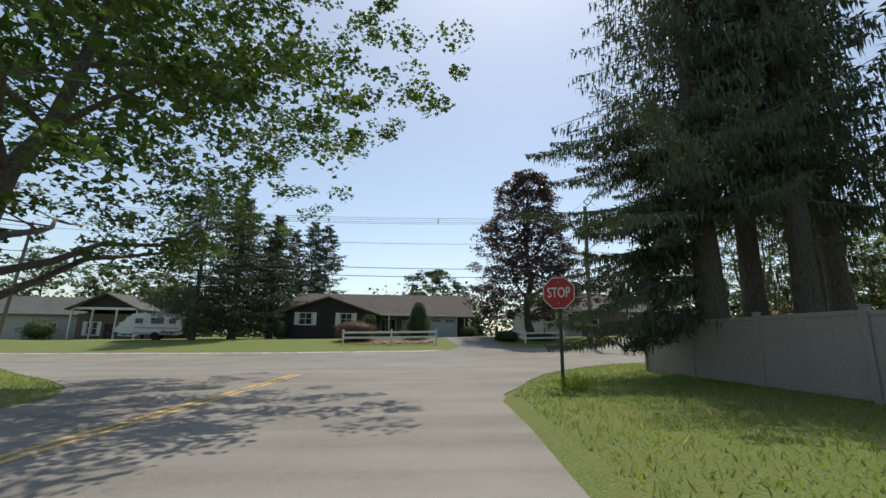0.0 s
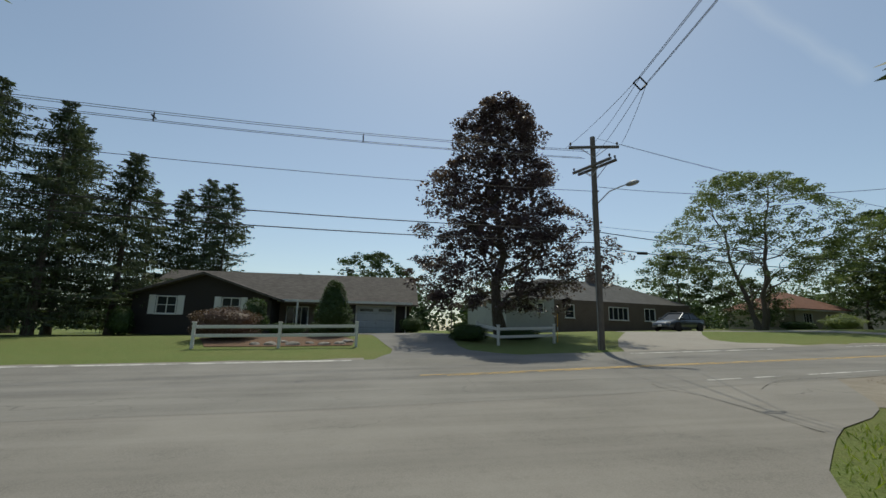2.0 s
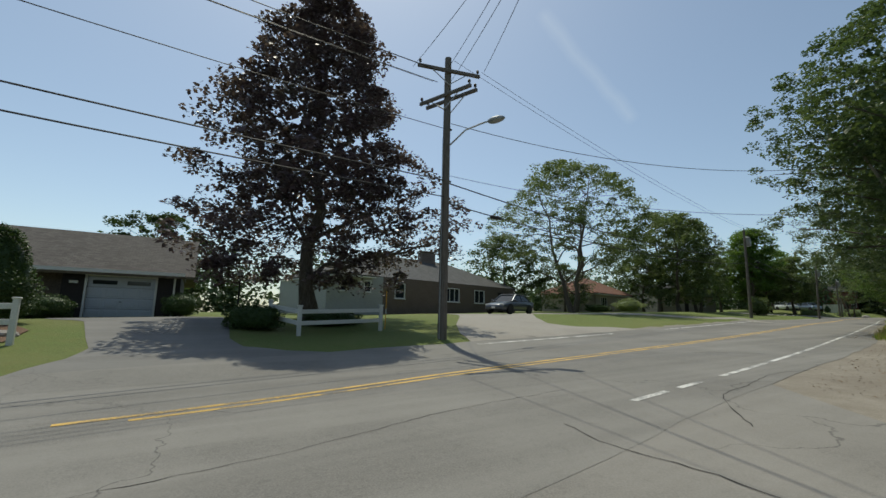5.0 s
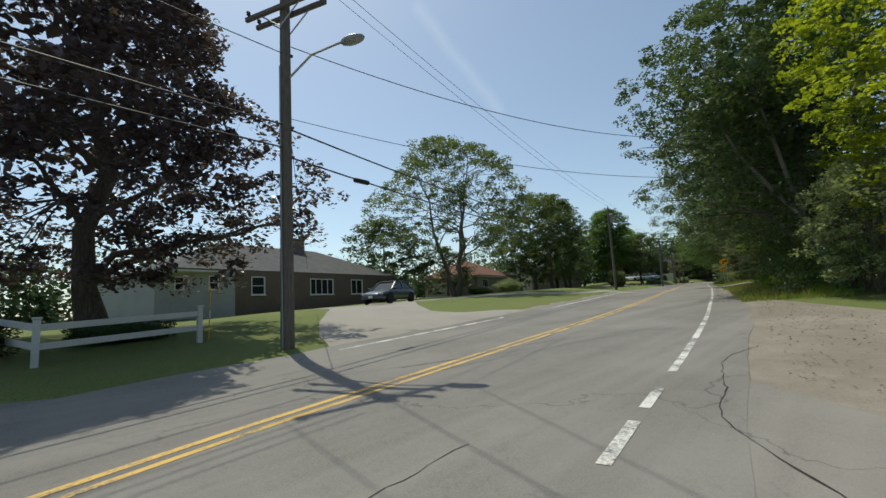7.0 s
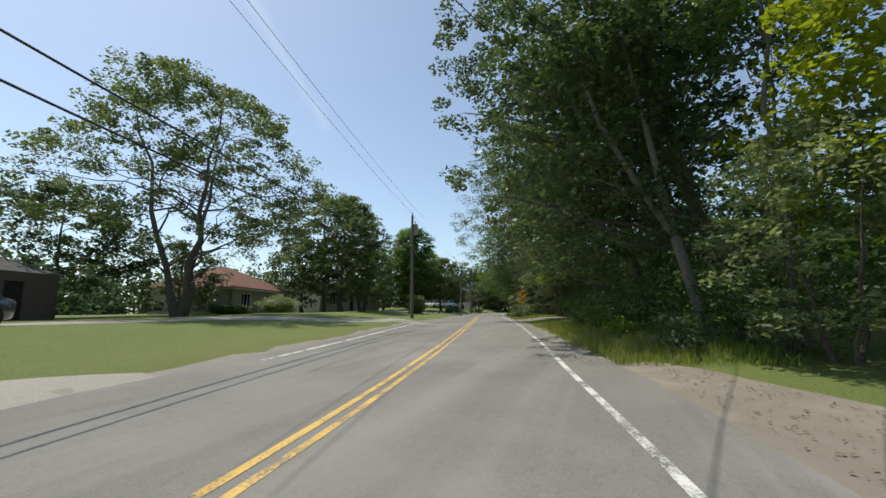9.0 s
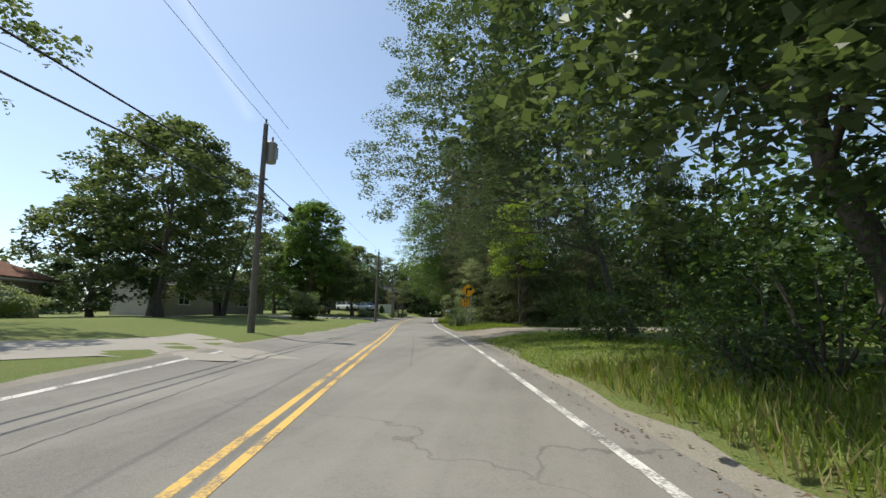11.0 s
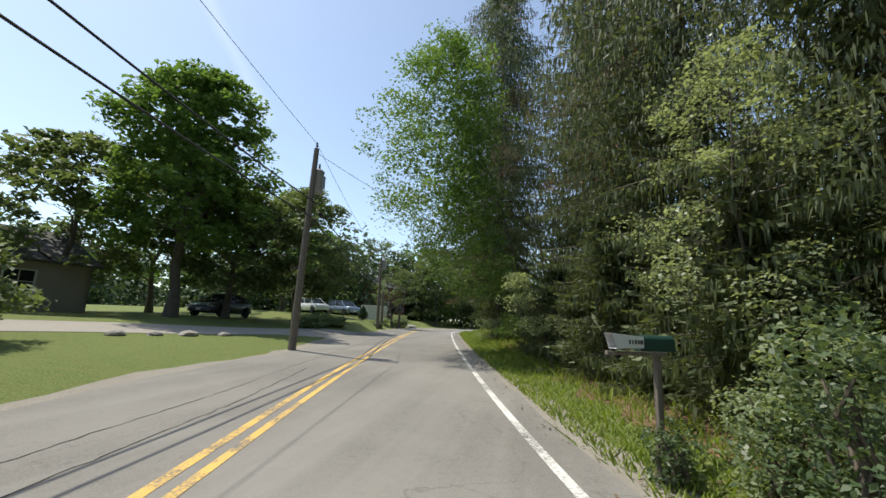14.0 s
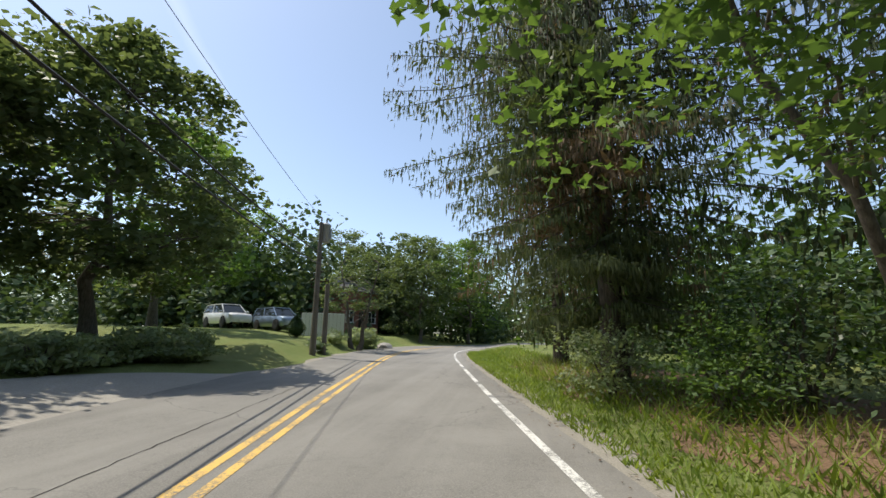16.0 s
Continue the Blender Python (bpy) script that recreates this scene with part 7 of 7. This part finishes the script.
def car(name, label, at, turn, paint, L=4.7, W=1.82, H=1.45, suv=False, group="", lift=0.0):
    """A parked car, its nose towards +x."""
    c = thing(name, label, "car", (at[0], at[1], gz(*at) + 0.03 + lift), turn, group)
    hw = W / 2
    g = 0.2 if not suv else 0.26
    belt = 0.92 if not suv else 1.08
    # station along the car, half width, bottom, shoulder height
    st = [(-0.5, 0.80, g + 0.18, belt - 0.10), (-0.485, 0.90, g + 0.06, belt - 0.02), (-0.42, 0.97, g, belt + 0.02), (-0.25, 1.0, g, belt), (0.0, 1.0, g, belt - 0.02), (0.2, 1.0, g, belt - 0.05), (0.32, 0.98, g, belt - 0.12), (0.43, 0.92, g, belt - 0.24), (0.485, 0.80, g + 0.05, belt - 0.34), (0.5, 0.66, g + 0.16, belt - 0.42)]
    if suv:
        st[-4:] = [(0.32, 0.98, g, belt - 0.06), (0.43, 0.95, g, belt - 0.12), (0.485, 0.88, g + 0.05, belt - 0.2), (0.5, 0.78, g + 0.16, belt - 0.32)]
    rings = []
    for x, w, b, s in st:
        w *= hw
        m = (b + s) / 2
        rings.append([(x * L, y, z) for y, z in ((-w * 0.86, b), (-w * 0.97, b + 0.10), (-w, m), (-w * 0.97, s - 0.07), (-w * 0.90, s), (-w * 0.45, s + 0.035), (0, s + 0.045), (w * 0.45, s + 0.035), (w * 0.90, s), (w * 0.97, s - 0.07), (w, m), (w * 0.97, b + 0.10), (w * 0.86, b))])
    bm = bmesh.new()
    loft(bm, rings)
    # wheel arches pressed in as dark round wells
    body = smooth(part("body", bm, paint, c))
    ax0, ax1 = (0.305 * L, -0.295 * L)
    r = 0.33 if not suv else 0.37
    for x in (ax0, ax1):
        for s in (-1, 1):
            bm = bmesh.new()
            lathe(bm, [(r * 1.17, 0.0), (r * 1.17, 0.012)], 20, Matrix.Translation((x, s * hw * 1.0, r)) @ Matrix.Rotation(-s * math.pi / 2, 4, "X"))
            part("wheel_arch", bm, RUBBER, c, "dark wheel arch")
            wheel(c, x, s * (hw - 0.075), r, -s)
    # greenhouse: glass with painted roof and pillars
    if suv:
        gx = [(-0.48, 0.86, -0.44), (-0.455, 0.86, -0.42), (0.08, 0.90, 0.0), (0.27, 0.90, 0.14)]
        roof = [(-0.46, H - 0.05), (-0.3, H), (0.0, H), (0.09, H - 0.05)]
        xb0, xb1, xt0, xt1 = -0.485, 0.27, -0.445, 0.10
    else:
        xb0, xb1, xt0, xt1 = -0.40, 0.235, -0.215, 0.055
    bz, tz = belt - 0.01, H - 0.06
    wb, wt = hw * 0.88, hw * 0.68
    bm = bmesh.new()
    vb = [bm.verts.new(p) for p in ((xb0 * L, -wb, bz), (xb1 * L, -wb, bz - 0.05), (xb1 * L, wb, bz - 0.05), (xb0 * L, wb, bz))]
    vt = [bm.verts.new(p) for p in ((xt0 * L, -wt, tz), (xt1 * L, -wt, tz), (xt1 * L, wt, tz), (xt0 * L, wt, tz))]
    for k in range(4):
        bm.faces.new((vb[k], vb[(k + 1) % 4], vt[(k + 1) % 4], vt[k]))
    bm.faces.new(vt)
    bm.faces.new(vb[::-1])
    bmesh.ops.bevel(bm, geom=[e for e in bm.edges], offset=0.05, segments=2, affect="EDGES")
    part("window_glass", bm, GLASS, c, "dark tinted car glass")
    bm = bmesh.new()
    box(bm, ((xt0 + xt1) / 2 * L, 0, H - 0.03), ((xt1 - xt0) * L + 0.10, wt * 2 + 0.06, 0.07), 0.025)
    for s in (-1, 1):
        for (xa, xz) in ((xb1, xt1), (xb0, xt0)):
            tube(bm, [(xa * L, s * (wb + 0.005), bz - 0.02), (xz * L, s * (wt + 0.015), tz + 0.02)], 0.04, 6)
        xm = (xb0 + xb1) / 2 - 0.01
        tube(bm, [(xm * L, s * (wb + 0.008), bz - 0.02), (((xt0 + xt1) / 2 - 0.01) * L, s * (wt + 0.015), tz + 0.02)], 0.035, 6)
    part("roof", bm, paint, c)
    for s in (-1, 1):
        part("mirror", boxed((xb1 * L * 0.86, s * (hw + 0.06), bz + 0.06), (0.12, 0.2, 0.13), 0.03), paint, c)
        part("headlight", boxed((0.462 * L, s * hw * 0.66, belt - 0.30), (0.20, 0.34, 0.12), 0.03), LAMP_GLASS, c, "clear headlight")
        part("tail_light", boxed((-0.49 * L, s * hw * 0.68, belt - 0.16), (0.10, 0.34, 0.13), 0.02), TAIL_RED, c, "red tail light")
        for k in (0.12, -0.14):
            part("door_handle", boxed((k * L, s * (hw + 0.004), belt - 0.16), (0.18, 0.03, 0.03), 0.008), paint, c)
    part("grille", boxed((0.49 * L, 0, belt - 0.42), (0.06, W * 0.5, 0.15), 0.02), BLACK, c, "black grille")
    part("bumper", boxed((0.485 * L, 0, g + 0.16), (0.10, W * 0.82, 0.16), 0.03), paint, c)
    part("number_plate", boxed((0.507 * L, 0, g + 0.22), (0.012, 0.31, 0.15), 0.003), WHITE, c, "pale blank plate")
    return c


car("parked_car", "dark grey sedan parked on a concrete driveway", (24.0, 44.4), 200, CAR_DARK, 4.5)
car("parked_car", "dark sedan parked beyond a gravel driveway", (88.6, 56.0), 185, CAR_DARK, 4.6)
car("parked_car", "silver-blue minivan parked near the bend", (111.9, 57.9), 238, CAR_BLUE, 4.7, 1.85, 1.7, True)
car("parked_car", "white van-like car parked near the bend", (110.6, 61.2), 238, CAR_WHITE, 4.7, 1.85, 1.7, True)


def camper(x, y, turn):
    """A small old trailer: its side with louvred windows on +y, its slanted nose on +x."""
    c = thing("camper_trailer", "small white camper trailer with a slanted nose on a lawn", "camper", (x, y, gz(x, y)), turn)
    bm = bmesh.new()
    prism(bm, [(-2.4, 0.62), (-1.9, 0.45), (1.6, 0.45), (2.45, 0.7), (2.2, 1.1), (1.25, 2.15), (-2.2, 2.15), (-2.4, 1.95)], 2.0)
    bmesh.ops.bevel(bm, geom=bm.edges[:], offset=0.05, segments=2, affect="EDGES")
    b = part("body", bm, CAR_WHITE, c, "weathered white aluminium shell")
    for x0, w, z, h in ((-1.65, 0.5, 1.62, 0.42), (-0.55, 0.95, 1.6, 0.5), (0.75, 0.55, 1.55, 0.42)):
        win = part("window", boxed((x0, 1.005, z), (w, 0.03, h), 0.01), GLASS, b, "dark louvred window")
        for k in range(3):
            part("louvre", boxed((x0, 1.03, z - h / 2 + (k + 0.5) * h / 3), (w * 0.94, 0.02, 0.03)), METAL, win)
    part("door", boxed((1.35, 1.004, 1.2), (0.6, 0.02, 1.4), 0.01), WHITE, b, "narrow white door")
    part("stripe", boxed((-0.6, 1.004, 1.0), (3.2, 0.012, 0.12)), GREY_METAL, b, "grey stripe")
    part("skirt", boxed((-0.4, 1.004, 0.56), (3.0, 0.012, 0.12)), GREY_METAL, b, "grey lower trim")
    part("roof_vent", boxed((-0.6, 0, 2.22), (0.7, 0.6, 0.16), 0.03), WHITE, b)
    part("roof_vent", boxed((0.5, 0.2, 2.2), (0.4, 0.4, 0.12), 0.03), WHITE, b)
    part("roof_rail", tubed([(-2.1, 0.8, 2.2), (1.0, 0.8, 2.2)], 0.025, 6), METAL, b)
    for s in (-1, 1):
        wheel(c, -0.5, s * 0.92, 0.34, -s)
    part("tow_bar", tubed([(2.2, 0, 0.5), (3.1, 0, 0.45)], 0.04, 6), RUST_METAL, c)
    part("jack", tubed([(2.9, 0, 0.0), (2.9, 0, 0.5)], 0.03, 6), RUST_METAL, c)


camper(-25.0, 37.6, 203)


# ---- things near the bend ----
p = thing("stub_pole", "short dark wooden pole beside the utility pole", "pole", (101.2, 49.4, gz(101.2, 49.4)))
part("pole", tubed([(0, 0, -0.2), (0.02, 0, 1.6), (0.03, 0, 3.4)], [0.13, 0.12, 0.11], 10), POLE_WOOD, p)
f = thing("board_fence", "white painted board fence panel near the bend", "fence", (109.8, 53.3, gz(109.8, 53.3)), -64)
for k in range(11):
    part("board", boxed((-1.31 + 0.262 * k, 0, 0.82), (0.25, 0.022, 1.6), 0.004), WHITE, f)
for z in (0.3, 1.15):
    part("rail", boxed((0, 0.035, z), (2.9, 0.04, 0.09), 0.005), WHITE, f)
for x in (-1.4, 0, 1.4):
    part("post", boxed((x, 0.10, 0.75), (0.1, 0.1, 1.6), 0.01), WHITE, f)
stake = thing("marker_stake", "thin dark steel stake beside the utility pole", "marker stake", (79.6, 45.6, gz(79.6, 45.6)))
part("stake", tubed([(0, 0, -0.2), (0.02, 0, 1.15)], 0.018, 6), RUST_METAL, stake)
for i, (x, y, sx) in enumerate([(88.6, 49.7, 1.6), (90.2, 50.3, 1.9), (91.9, 50.9, 1.7), (93.6, 51.5, 1.8), (95.2, 52.1, 1.6)]):
    shrub("garden_shrub", "low tan-green ornamental grass along a lawn bed", (x, y), (sx, 1.3, 0.75), LEAF_SILVER, 140 + i, 1600, 0.16, 2.2, rough=0.3, group="border plants", heart=False)


# ---- panel fence under the corner spruces ----
FENCE_GREY = surface("weathered_grey_fence", (0.25, 0.225, 0.20), (0.36, 0.33, 0.30), 24, 0.9, 0.7, relief=0.15)
fence_a, fence_b, bays = Vector((6.9, 14.75)), Vector((7.75, 2.75)), 5
fence_turn = math.degrees(math.atan2(fence_b.y - fence_a.y, fence_b.x - fence_a.x))
f = thing("panel_fence", "plain grey panel fence with square posts under spruces", "fence", (fence_a.x, fence_a.y, gz(fence_a.x, fence_a.y)), fence_turn)
bay = (fence_b - fence_a).length / bays
for k in range(bays + 1):
    q = fence_a + (fence_b - fence_a) * (k / bays)
    dz = gz(q.x, q.y) - gz(fence_a.x, fence_a.y)
    post = part("post", boxed((k * bay, 0, dz + 0.72), (0.12, 0.12, 1.84), 0.01), FENCE_GREY, f)
    part("cap", boxed((k * bay, 0, dz + 1.655), (0.145, 0.145, 0.035), 0.012), FENCE_GREY, post)
    if k < bays:
        q = fence_a + (fence_b - fence_a) * ((k + 0.5) / bays)
        dz = gz(q.x, q.y) - gz(fence_a.x, fence_a.y)
        mid, span = (k + 0.5) * bay, bay - 0.125
        panel = part("panel", boxed((mid, 0, dz + 0.8), (span, 0.03, 1.42), 0.004), FENCE_GREY, f)
        part("rail", boxed((mid, 0, dz + 1.53), (span, 0.06, 0.09), 0.008), FENCE_GREY, panel)
        part("rail", boxed((mid, 0, dz + 0.09), (span, 0.06, 0.12), 0.008), FENCE_GREY, panel)
